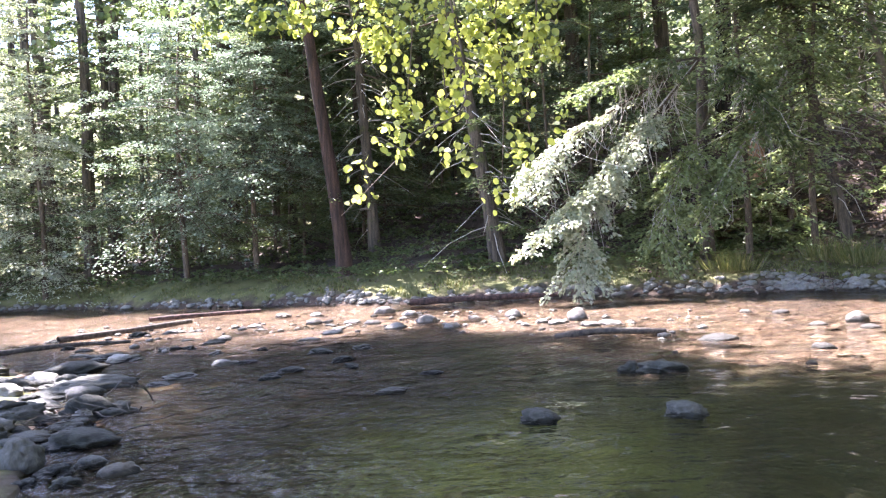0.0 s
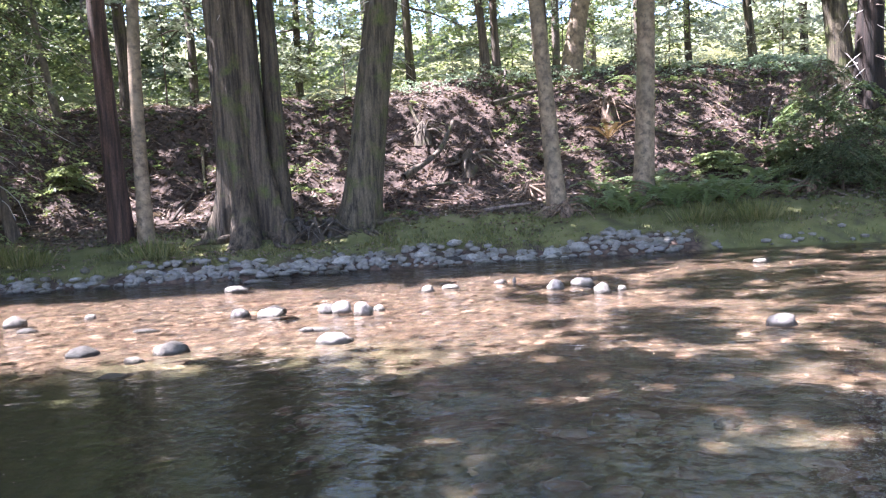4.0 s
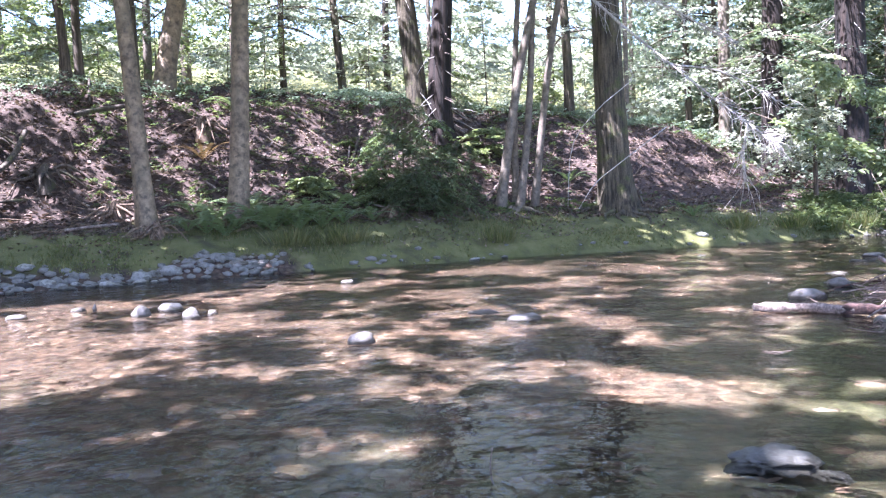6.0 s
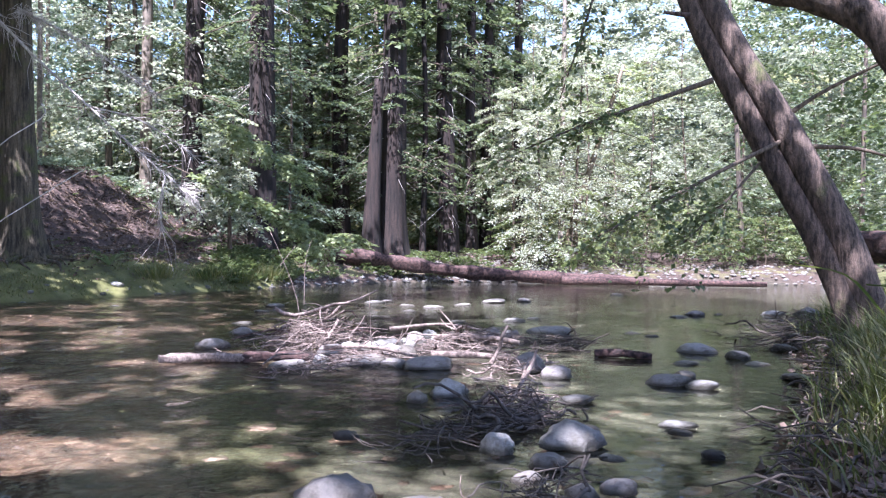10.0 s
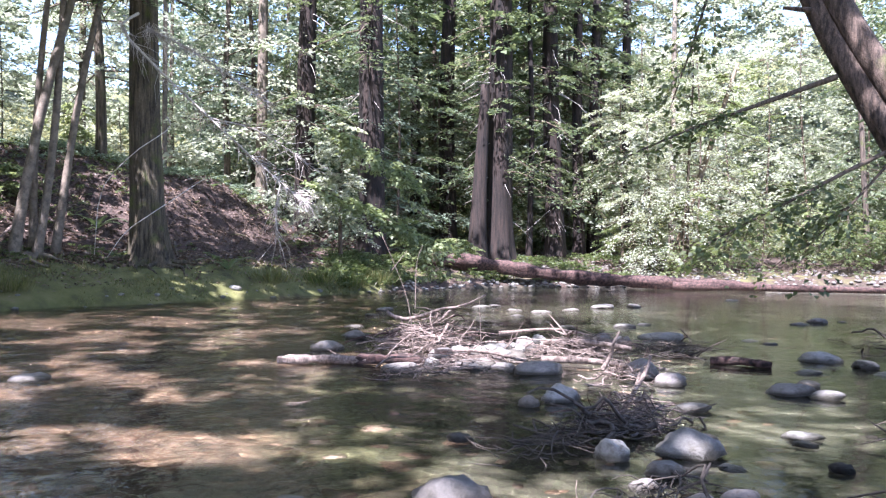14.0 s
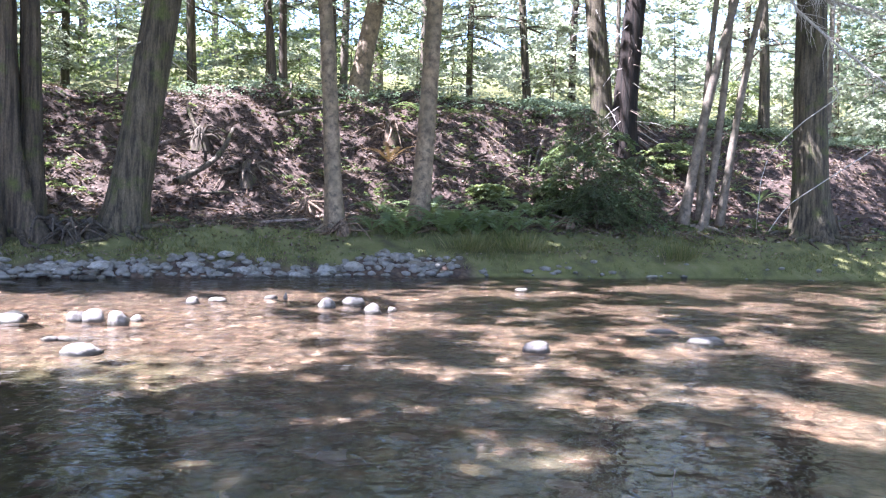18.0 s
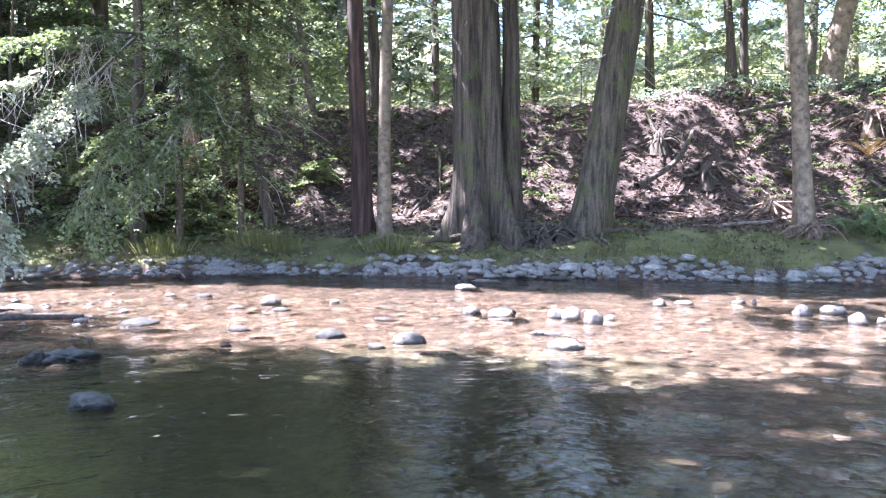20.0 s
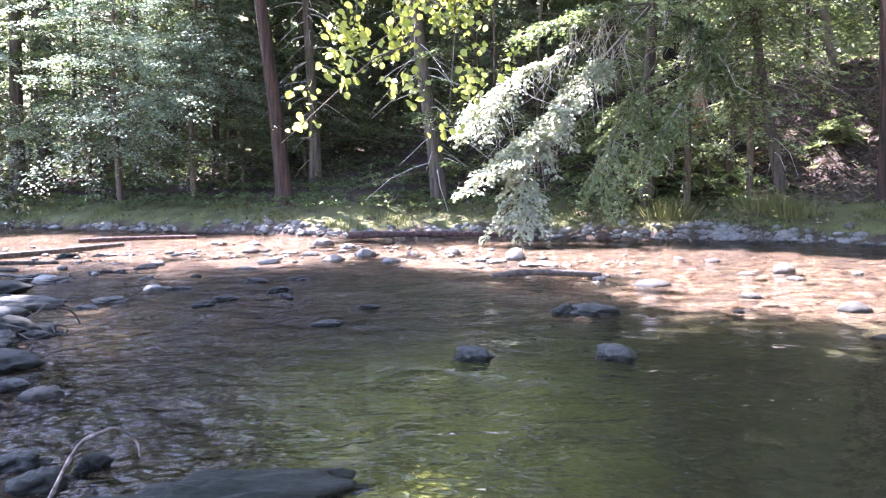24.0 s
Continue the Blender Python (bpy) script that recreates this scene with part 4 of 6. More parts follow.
# Stands in the sun; the dark leaf colour gives it its shade.
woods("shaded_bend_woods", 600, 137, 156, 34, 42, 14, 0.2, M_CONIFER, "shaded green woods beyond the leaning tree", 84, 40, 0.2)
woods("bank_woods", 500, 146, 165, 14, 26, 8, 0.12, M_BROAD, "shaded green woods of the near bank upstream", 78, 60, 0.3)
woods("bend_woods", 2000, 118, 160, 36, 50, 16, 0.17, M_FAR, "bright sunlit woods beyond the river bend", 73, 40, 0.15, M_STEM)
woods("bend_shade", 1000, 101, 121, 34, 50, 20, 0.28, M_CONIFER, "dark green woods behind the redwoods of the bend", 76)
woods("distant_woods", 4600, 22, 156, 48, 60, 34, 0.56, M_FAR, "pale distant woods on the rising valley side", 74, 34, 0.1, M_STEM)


# ---- canopy over the river: unseen near-bank trees added for shade, gaps cut for sun ----
def sunlit(x, y):
    """How open the canopy is cut over a place on the river, 0 to 1."""
    r, az = np.hypot(x, y), np.degrees(np.arctan2(x, y))
    s = r - np.interp(az, SHORE_AZ, SHORE_R)
    inner = 0.4 * fbm(x, y, 0.45, 5) + np.interp(az + 4.0 * fbm(x, y, 0.6, 8), [-40, -20, -10, 0, 6, 10, 15, 25, 35, 45, 52, 60, 70, 90, 105, 118, 126, 135], [14, 13.5, 12.3, 11.8, 11, 8.2, 7.4, 6.8, 6.5, 6.2, 5.9, 5.3, 4.8, 4.5, 5.4, 8.2, 8.5, 9])
    full = np.interp(az, [-40, 45, 62, 100, 112, 140], [1, 1, 0.6, 0.56, 0.12, 0.08])
    far = np.interp(az, [-40, 0, 14, 30, 60, 100, 112, 125, 140], [3, 3, 0.5, -1.6, -1.5, -0.8, -0.5, 5, 8])
    # Openings cut for single wanted patches of sun.
    beyond = (az < 24) & (s > -2.5) | (np.hypot(x - 3.75, y + 1.7) < 1.35) | (np.hypot(x - 8.8, y + 4.0) < 1.7) | (np.hypot(x - 5.5, y + 3.5) < 0.9)
    beyond = beyond | (np.hypot(x - 0.4, y - 2.1) < 1.1) & (x > -0.4) | (r < 10) & (r > 6.7) & (az > -60) & (az < -19.5) | (np.hypot(x - 15.5, y + 8.3) < 2.2)
    slope = (az > 23) & (az < 108) & (s > np.where(az > 50, 2.8, 0.5))
    return np.where(beyond, 1.0, np.where(slope, np.where(az < 57, 0.32, 0.4), np.where((r > inner + 0.3) & (s < far), full, np.where(r < inner, np.interp(az, [45, 58, 100, 112], [0.0, 0.22, 0.22, 0.0]) * (r > 3.6), np.where((s > 0) & (az > 50), 0.46, 0.1)))))


def canopy():
    # Unseen foliage set where its shadow is wanted, shared among made-up trunks.
    rng = np.random.RandomState(31)
    flat = Vector((TO_SUN.x, TO_SUN.y)) / TO_SUN.z
    homes = [(-7, -3), (-10, 6), (-4, -9), (3, -13), (-16, 13), (-13, -7), (-24, 22), (9, -22)]
    owned = {k: [] for k in range(len(homes))}
    for k in range(12700):
        sx, sy, z = rng.uniform(-14, 30), rng.uniform(-16, 26), rng.uniform(9, 17)
        if k > 12000:
            sx, sy = bank(rng.uniform(52, 104), rng.uniform(-0.3, 2.8))
        elif k > 10600:
            a = rng.uniform(22, 64)
            sx, sy = bank(a, rng.uniform(-1.5, 0.3))
        elif k > 8500:
            sx, sy = rng.uniform(-5, 9), rng.uniform(-3, 12)
        x, y = sx + flat.x * z, sy + flat.y * z
        if (z - 2.5) / max(math.hypot(x, y), 0.1) < 0.42:
            continue
        grow = 0.6 * float(fbm(np.array(sx), np.array(sy), 0.5, 6)) + 0.5
        open_to = min(float(sunlit(np.array(sx + a), np.array(sy + b))) for a, b in ((0, 0), (0.5, 0), (-0.5, 0), (0, 0.5), (0, -0.5))) if rng.rand() < 0.3 else max(float(sunlit(np.array(sx + a), np.array(sy + b))) for a, b in ((0, 0), (0.5, 0), (-0.5, 0), (0, 0.5), (0, -0.5)))
        if 8500 < k < 10600 and open_to > 0.05 or (99 if open_to > 0.9 else -9 if open_to < 0.05 else open_to) > grow:
            continue
        if float(near_side(np.array(sx), np.array(sy))) > (0.8 if sy > -2 else 1.0):
            continue
        k = min(range(len(homes)), key=lambda i: math.hypot(x - homes[i][0], y - homes[i][1]))
        if 48 < math.degrees(math.atan2(sx, sy)) < 112 and math.hypot(sx, sy) < 20 and open_to > 0.05:
            for _ in range(2):
                owned[k].append((x + rng.normal(0, 0.45), y + rng.normal(0, 0.45), z, 0.5 + 0.3 * rng.rand()))
        else:
            owned[k].append((x, y, z, 0.9 + 0.5 * rng.rand()))
    for k, (hx, hy) in enumerate(homes):
        g = at_height(hx, hy)
        ob = thing("shade_tree", (hx, hy, g), "unseen near-bank tree added to shade the river", "tree", "tall trees of the near bank")
        path = trunk_path(17, (0.0, 0.0), 0.15, rng, 16)
        part("trunk", mesh_from("trunk", *tube(path, 0.3 * (1 - 0.6 * path[:, 2] / 17), 12, 0.05, 0.5), M_GREYBARK, True), ob)
        full = np.array(owned[k]).reshape(-1, 4)
        o, size = full[:, :3] - np.array([hx, hy, g]), full[:, 3]
        if not len(o):
            continue
        a = rng.rand(len(o)) * 6.283
        v, f = sprays(o, np.stack([np.cos(a), np.sin(a), -0.1 + 0 * a], -1), size, 20, (0.3, 0.24), rng, 0.6, 0.2)
        tagged(part("crown", mesh_from("crown", v, f, M_BROAD), ob), kind="stuff")
        far = o[rng.rand(len(o)) < 0.12]
        limbs = [tube(np.array([on_path(path, np.array([6 + 8 * rng.rand()]))[0], q * 0.5 + np.array([0, 0, 3.5]), q]), np.array([0.07, 0.04, 0.012]), 5) for q in far[:16] if math.hypot(q[0] + hx + 3.2, q[1] + hy - 8.3) > 2.5 and not (k == 1 and q[0] + hx > -5)]
        if limbs:
            tagged(part("limbs", mesh_from("limbs", *joined(limbs), M_GREYBARK, True), ob), kind="stuff")


canopy()


def shade_crowns(name, number, az0, az1, s0, s1, z0, z1, mat, label, seed, cover):
    """High foliage behind the banks, added without trunks to shade the wood below."""
    rng = np.random.RandomState(seed)
    az = rng.uniform(az0, az1, number)
    r = np.interp(az, SHORE_AZ, SHORE_R) + rng.uniform(s0, s1, number)
    x, y, z = r * np.sin(np.radians(az)), r * np.cos(np.radians(az)), rng.uniform(z0, z1, number)
    sx, sy = x - TO_SUN.x / TO_SUN.z * z, y - TO_SUN.y / TO_SUN.z * z
    sa = np.degrees(np.arctan2(sx, sy))
    ss = np.hypot(sx, sy) - np.interp(sa, SHORE_AZ, SHORE_R)
    keep = (ss > 2.0) & ((sa < 22) | (sa > 90)) & (0.5 + 0.6 * fbm(x, y, 1.1, 3) < cover)
    x, y, z = x[keep], y[keep], z[keep]
    a = rng.rand(len(x)) * 6.283
    v, f = sprays(np.stack([x, y, z], -1), np.stack([np.cos(a), np.sin(a), 0 * a], -1), rng.uniform(1.0, 2.0, len(x)), 26, (0.34, 0.22), rng, 0.6, 0.25)
    tagged(new(name, mesh_from(name, v, f, mat)), label, "foliage", kind="stuff")


shade_crowns("forest_shade_crowns", 2000, -14, 14, 2.0, 22, 8.5, 13.5, M_CONIFER, "high dark foliage added to shade the downstream wood", 81, 0.72)

shade_crowns("bend_shade_crowns", 420, 108, 123, 3, 10, 9, 14, M_CONIFER, "high dark foliage added to shade the redwoods at the bend", 82, 0.32)


# ---- more trees: hanging boughs, dead limbs, the leaning tree ----
def bent(points, n=12):
    """A smooth line through the points."""
    p = np.asarray(points, float)
    p = np.concatenate([[2 * p[0] - p[1]], p, [2 * p[-1] - p[-2]]])
    out = []
    for a in np.linspace(0, len(p) - 3 - 1e-6, n):
        i, t = int(a), a - int(a)
        q0, q1, q2, q3 = p[i:i + 4]
        out.append(0.5 * (2 * q1 + (q2 - q0) * t + (2 * q0 - 5 * q1 + 4 * q2 - q3) * t * t + (3 * q1 - q0 - 3 * q2 + q3) * t ** 3))
    return np.array(out)


def limb_mesh(name, points, r0, r1, mat, sides=8, rough=0.05, n=12, origin=(0, 0, 0)):
    q = bent(points, n) - np.array(origin)
    k = np.arange(n)
    lumps = 1 + rough * (0.9 * np.sin(k * 0.9 + r0 * 90) + 0.7 * np.sin(k * 2.3 + r1 * 70))
    return mesh_from(name, *tube(q, np.linspace(r0, r1, n) * lumps, sides, rough), mat, True)


def fans_along(points, number, reach, count, leaf, mat, rng, origin, droop=0.35, start=0.25, spread=0.55, tilt=0.5):
    """Leafy fans set along a limb, drooping to both sides."""
    line = bent(points, 40) - np.array(origin)
    k = (start + (1 - start) * rng.rand(number)) * 38
    i = k.astype(int)
    o = line[i]
    t = unit(line[np.minimum(i + 1, 39)] - line[i])
    side = unit(np.cross(t, np.array([0, 0, 1.0])))
    ax = t * 0.7 + side * (rng.choice([-1, 1], number) * (0.3 + 0.8 * rng.rand(number)))[:, None] + rng.normal(0, 0.2, (number, 3))
    size = reach * (0.5 + 0.7 * rng.rand(number))
    return (o, ax, size), sprays(o, ax, size, count, leaf, rng, spread, droop, tilt)


def overhanging_bough():
    rng = np.random.RandomState(8)
    x, y = bank(17.0, 2.0)
    base = (x, y, at_height(x, y))
    ob = thing("overhanging_tree", base, "sunlit leafy tree drooping over the stony river edge", "tree")
    top = np.array([5.4, 17.4, 4.8])
    part("trunk", limb_mesh("trunk", [base, (x - 0.1, y - 0.2, 2.5), top, (5.0, 17.0, 7.5)], 0.16, 0.07, M_DARKBARK, 10, origin=base), ob)
    lines = [[top, (3.62, 16.27, 3.01), (2.52, 15.47, 1.61), (2.17, 15.02, 0.45)], [top, (2.26, 16.02, 3.05), (1.42, 15.63, 2.21)], [(5.5, 17.35, 3.6), (4.28, 16.09, 2.08), (3.88, 15.68, 0.85)],
             [top, (3.07, 15.88, 2.45), (1.62, 15.10, 1.24)], [(6.95, 16.9, 4.3), (5.55, 16.21, 2.56), (4.64, 15.99, 1.29)], [top, (3.9, 16.2, 4.4), (2.6, 15.6, 3.9)], [top, (5.9, 16.2, 4.0), (6.4, 15.8, 2.8)]]
    for k, q in enumerate(lines):
        bough = part("branch", limb_mesh("branch", q, 0.03, 0.006, M_DEADTWIG if k in (0, 4) else M_TWIG, 6, origin=base), ob)
        carry, (v, f) = fans_along(q, 44 if k in (0, 3) else 30, 0.7, 84, (0.085, 0.055), M_LIGHT, rng, base)
        # Leaf colour paints the light: whitened boughs for sun, greener ones for shade.
        tagged(part("foliage", mesh_from("foliage", v, f, M_SUNWHITE if k in (0, 1, 3) else M_BROAD if k > 4 else M_LIGHT), bough), kind="stuff")
        tagged(part("twig_mass", mesh_from("twig_mass", *rays_of(*carry, 0.008, 0.35), M_DEADTWIG, True), bough), kind="stuff")
    bare = []
    for _ in range(260):
        q = bent(lines[rng.randint(len(lines))], 30)[rng.randint(4, 22)] - np.array(base)
        n = 0.4 + 0.9 * rng.rand()
        d = np.array([rng.normal(-0.15, 0.3), rng.normal(-0.1, 0.3), -0.9])
        bare.append(tube(np.array([q, q + d * n * 0.4 + rng.normal(0, 0.06, 3), q + d * n * 0.75 + rng.normal(0, 0.1, 3), q + d * n + rng.normal(0, 0.12, 3)]), np.array([0.008, 0.006, 0.005, 0.002]), 4))
    tagged(part("twig_mass", mesh_from("twig_mass", *joined(bare), M_DEADTWIG, True), ob), kind="stuff")


def round_leaves(c, d, n, length, width):
    """Oval leaves, folded a little along the midrib."""
    d = unit(d)
    s = unit(np.cross(d, n))
    n = np.cross(s, d)
    rows = []
    for a, b in ((-0.5, 0.0), (-0.3, 0.38), (0.05, 0.5), (0.36, 0.28), (0.52, 0.0), (0.36, -0.28), (0.05, -0.5), (-0.3, -0.38)):
        rows.append(c + d * (length * a)[:, None] + s * (width * b)[:, None] + n * (width * (0.3 * abs(b) - 0.25 * a * a))[:, None])
    return np.stack(rows, 1).reshape(-1, 3), np.arange(len(c) * 8).reshape(-1, 8)


def hanging_leaves():
    """Backlit alder twigs that hang close in front of the camera, from a limb of the near bank."""
    rng = np.random.RandomState(12)
    base = (-4.2, 2.6, at_height(-4.2, 2.6))

    def near(q, k=0.66):
        return [tuple(k * c + (1 - k) * e for c, e in zip(p, (0.0, 0.1, 1.15))) for p in q]

    ob = thing("alder_tree", base, "near alder with backlit yellow-green leaves on drooping twigs", "tree")
    part("trunk", limb_mesh("trunk", [base, *near([(-5.9, 3.3, 2.5), (-5.4, 3.5, 5.0), (-4.6, 3.8, 7.0)])], 0.14, 0.06, M_ALDER, 12, origin=base), ob)
    limb = [(-5.4, 3.5, 5.0), (-3.4, 4.2, 4.6), (-1.2, 4.7, 3.7), (0.5, 4.75, 2.9)]
    part("limb", limb_mesh("limb", near(limb), 0.05, 0.008, M_STEM, 8, origin=base), ob)
    hang = [[(-0.15, 4.75, 3.2), (-0.18, 4.71, 2.5), (-0.22, 4.71, 2.2), (-0.2, 4.71, 1.85)], [(0.2, 4.75, 3.1), (0.08, 4.7, 2.4), (0.1, 4.7, 2.0), (0.06, 4.7, 1.45)], [(-0.4, 4.75, 3.2), (-0.37, 4.7, 2.4), (-0.42, 4.7, 1.95)],
            [(-0.7, 4.75, 3.3), (-0.7, 4.7, 2.5), (-0.62, 4.68, 2.15)], [(-1.1, 4.7, 3.5), (-1.05, 4.65, 2.6), (-0.95, 4.6, 2.3)], [(-1.6, 4.6, 3.7), (-1.45, 4.55, 2.7), (-1.4, 4.5, 2.4)], [(-2.1, 4.5, 3.9), (-2.0, 4.4, 2.9), (-2.0, 4.3, 2.4)],
            [(0.35, 4.75, 3.0), (0.3, 4.7, 2.4), (0.24, 4.7, 2.05)], [(-0.3, 4.75, 3.2), (-0.1, 4.65, 2.0), (-0.35, 4.6, 1.75), (-0.8, 4.65, 1.35)], [(0.0, 4.8, 3.2), (0.02, 4.75, 2.6), (0.22, 4.7, 1.8)]]
    for k, q in enumerate(map(near, hang)):
        twig = part("twig", limb_mesh("twig", q, 0.005, 0.0015, M_TWIG, 5, origin=base), ob)
        n = 320 if k not in (8,) else 150
        line = bent(q, 60) - np.array(base)
        heart = line[(6 + 52 * rng.rand(18)).astype(int)] + rng.normal(0, 0.075, (18, 3)) * np.array([1.2, 0.8, 0.7])
        c = heart[rng.randint(18, size=n)] + rng.normal(0, 0.028, (n, 3))
        d = rng.normal(0, 0.6, (n, 3)) + np.array([0, 0, -0.5])
        sz = 0.015 + 0.015 * rng.rand(n)
        v, f = round_leaves(c, d, np.array([0, -0.5, 0.6]) + rng.normal(0, 0.6, (n, 3)), sz * 1.15, sz * 0.95)
        tagged(part("foliage", mesh_from("foliage", v, f, M_YELLOW if k not in (5, 6) else M_BROAD), twig), kind="stuff")


def dead_bough():
    """The bleached, broken bough that hangs from the thick tree, with its bare twigs."""
    rng = np.random.RandomState(14)
    ob = T["C"][0]
    o = np.array(ob.location)
    main = [(21.9, -0.3, 7.0), (20.78, 0.0, 6.2), (19.70, -1.82, 4.19), (19.05, -3.3, 2.75), (18.8, -3.85, 2.3)]
    lines = [(main, 0.04), ([(21.9, -0.6, 6.6), (20.77, -0.61, 6.32), (20.22, -1.62, 5.72), (19.53, -3.11, 4.60)], 0.04), ([(21.9, -1.0, 4.5), (21.26, -1.00, 4.12), (20.78, -0.19, 3.42), (20.78, 0.47, 2.54), (20.78, 0.61, 1.07)], 0.015),
             ([(21.9, -1.9, 3.0), (21.27, -0.58, 2.03), (20.95, -0.05, 1.6), (20.78, 0.35, 1.0)], 0.014), ([(19.0, -3.3, 2.7), (19.01, -3.19, 2.08), (19.0, -3.25, 1.44)], 0.02), ([(19.7, -1.82, 4.2), (19.4, -2.9, 3.9), (19.0, -4.2, 3.0)], 0.022)]
    for q, r in lines:
        part("dead_bough", limb_mesh("dead_bough", q, r, 0.008, M_DEADTWIG, 6, origin=o), ob)
    fine = []
    for q, r in lines[:2] + lines[4:]:
        line = bent(q, 50) - o
        for _ in range(210 if r > 0.03 else 30):
            i = rng.randint(8, 49)
            d = unit(unit(line[min(i + 1, 49)] - line[i]) + rng.normal(0, 0.42, 3) + np.array([0, 0, -0.03]))
            n = 0.2 + 0.6 * rng.rand()
            e = line[i] + d * n
            fine.append(tube(np.array([line[i], line[i] + d * n * 0.5 + rng.normal(0, 0.06, 3), e + np.array([0, 0, -0.28 * n]) + rng.normal(0, 0.1, 3)]), np.array([0.008, 0.005, 0.002]), 4))
    tagged(part("twig_mass", mesh_from("dead_twigs", *joined(fine), M_DEADTWIG, True), ob), kind="stuff")
    for q, k in (([(20.5, -2.5, 3.6), (18.9, -4.2, 2.6), (18.2, -5.6, 1.9), (17.6, -6.6, 1.3)], 40), ([(20.8, -3.8, 4.6), (19.6, -5.2, 3.8), (19.0, -6.4, 2.9)], 30)):
        v, f = fans_along(q, k, 0.8, 55, (0.13, 0.07), M_LIGHT, rng, o)[1]
        part("branch", limb_mesh("branch", q, 0.02, 0.006, M_TWIG, 6, origin=o), ob)
        tagged(part("foliage", mesh_from("foliage", v, f, M_LIGHT), ob), kind="stuff")


def leaning_tree():
    rng = np.random.RandomState(15)
    g = at_height(5.9, -8.3)
    base = (5.9, -8.3, g)
    ob = thing("leaning_tree", base, "brown two-stemmed tree leaning far over the river", "tree")
    left = [(5.98, -8.24, g - 0.1), (6.08, -8.17, 0.57), (6.25, -8.05, 1.07), (6.39, -7.95, 1.45), (6.68, -7.75, 2.1), (6.95, -7.55, 2.77), (7.24, -7.34, 3.45), (7.49, -7.17, 4.16), (7.85, -6.8, 5.6), (8.2, -6.3, 7.5)]
    right = [(5.85, -8.38, g - 0.1), (5.95, -8.29, 0.58), (6.06, -8.21, 1.07), (6.18, -8.12, 1.45), (6.43, -7.94, 2.09), (6.71, -7.75, 2.75), (7.03, -7.52, 3.43), (7.31, -7.32, 4.13), (7.75, -7.0, 5.6), (8.4, -6.8, 7.8)]
    for q, r in ((left, 0.155), (right, 0.195)):
        line = bent(q, 22)
        w = np.linspace(r, r * 0.7, 22) * (1 + 0.5 * np.exp(-np.arange(22) / 1.6))
        part("stem", mesh_from("stem", *tube(line - np.array(base), w, 16, 0.07, 0, 3), M_LEANBARK, True), ob)
    for q, r, k, mat in (([(7.17, -7.27, 3.12), (7.50, -6.65, 2.87), (7.85, -5.77, 2.52), (8.07, -4.92, 2.13)], 0.035, 26, M_BROAD), ([(6.59, -7.78, 2.41), (6.72, -7.01, 2.06), (6.83, -6.20, 1.67), (6.95, -5.45, 1.31)], 0.03, 34, M_BROAD),
                         ([(6.55, -7.81, 2.70), (6.27, -8.03, 2.93), (5.80, -8.35, 3.19), (5.44, -8.58, 3.36)], 0.03, 10, M_BROAD), ([(6.36, -7.96, 2.32), (5.94, -8.26, 2.25), (5.39, -8.61, 1.97)], 0.03, 10, M_BROAD),
                         ([(6.78, -7.62, 2.17), (6.79, -7.08, 1.70), (6.81, -6.50, 1.25)], 0.018, 24, M_BROAD), ([(7.35, -7.09, 3.88), (7.56, -6.88, 3.94)], 0.035, 0, None), ([(7.6, -6.9, 5.0), (7.41, -5.9, 4.2), (7.41, -5.52, 3.33), (7.52, -5.37, 2.78)], 0.02, 18, M_BROAD)):
        bough = part("branch", limb_mesh("branch", q, r, 0.007 if k else 0.02, M_TWIG if k else M_LEANBARK, 7, origin=base), ob)
        if k:
            carry, (v, f) = fans_along(q, k * 2 // 3, 0.75, 24, (0.07, 0.055), mat, rng, base, start=0.45 if k > 11 else 0.7)
            tagged(part("foliage", mesh_from("foliage", v, f, mat), bough), kind="stuff")
            tagged(part("twig_mass", mesh_from("twig_mass", *rays_of(*carry, 0.005, 0.35), M_TWIG, True), bough), kind="stuff")
    # the limb that arches in from the bank behind it
    foot = (3.2, -6.6, at_height(3.2, -6.6))
    ob = thing("arching_tree", foot, "mottled brown tree on the near bank arching overhead", "tree")
    part("trunk", limb_mesh("trunk", [(3.2, -6.6, foot[2] - 0.2), (3.55, -6.3, 1.0), (3.83, -6.05, 1.7), (3.95, -5.98, 2.35), (4.12, -5.87, 2.74), (4.3, -5.75, 2.98)], 0.175, 0.14, M_LEANBARK, 16, 0.05, 18, foot), ob)
    part("limb", limb_mesh("limb", [(4.25, -5.78, 2.94), (4.54, -5.57, 3.13), (4.90, -5.28, 3.28), (5.6, -4.6, 3.8), (6.6, -3.8, 5.4)], 0.135, 0.09, M_LEANBARK, 16, 0.06, 16, foot), ob)


overhanging_bough()
hanging_leaves()
dead_bough()
leaning_tree()


def snag(az, s):
    x, y = bank(az, s)
    ob = thing("snag", (x, y, at_height(x, y)), "broken orange stump of a dead tree on the slope", "stump")
    part("trunk", mesh_from("trunk", *tube(np.array([[0, 0, -0.3], [0, 0, 0.6], [0.03, 0, 1.3], [0.05, 0, 2.0], [0.02, 0, 2.35]]), np.array([0.24, 0.2, 0.19, 0.16, 0.06]), 12, 0.14, 0.3), M_SNAG, True), ob)


snag(20.4, 6.0)


def root_stock(place, size, label, seed, mat):
    """Upturned roots and splintered wood on the slope."""
    rng = np.random.RandomState(seed)
    x, y = place
    ob = thing("root_stock", (x, y, at_height(x, y)), label, "roots")
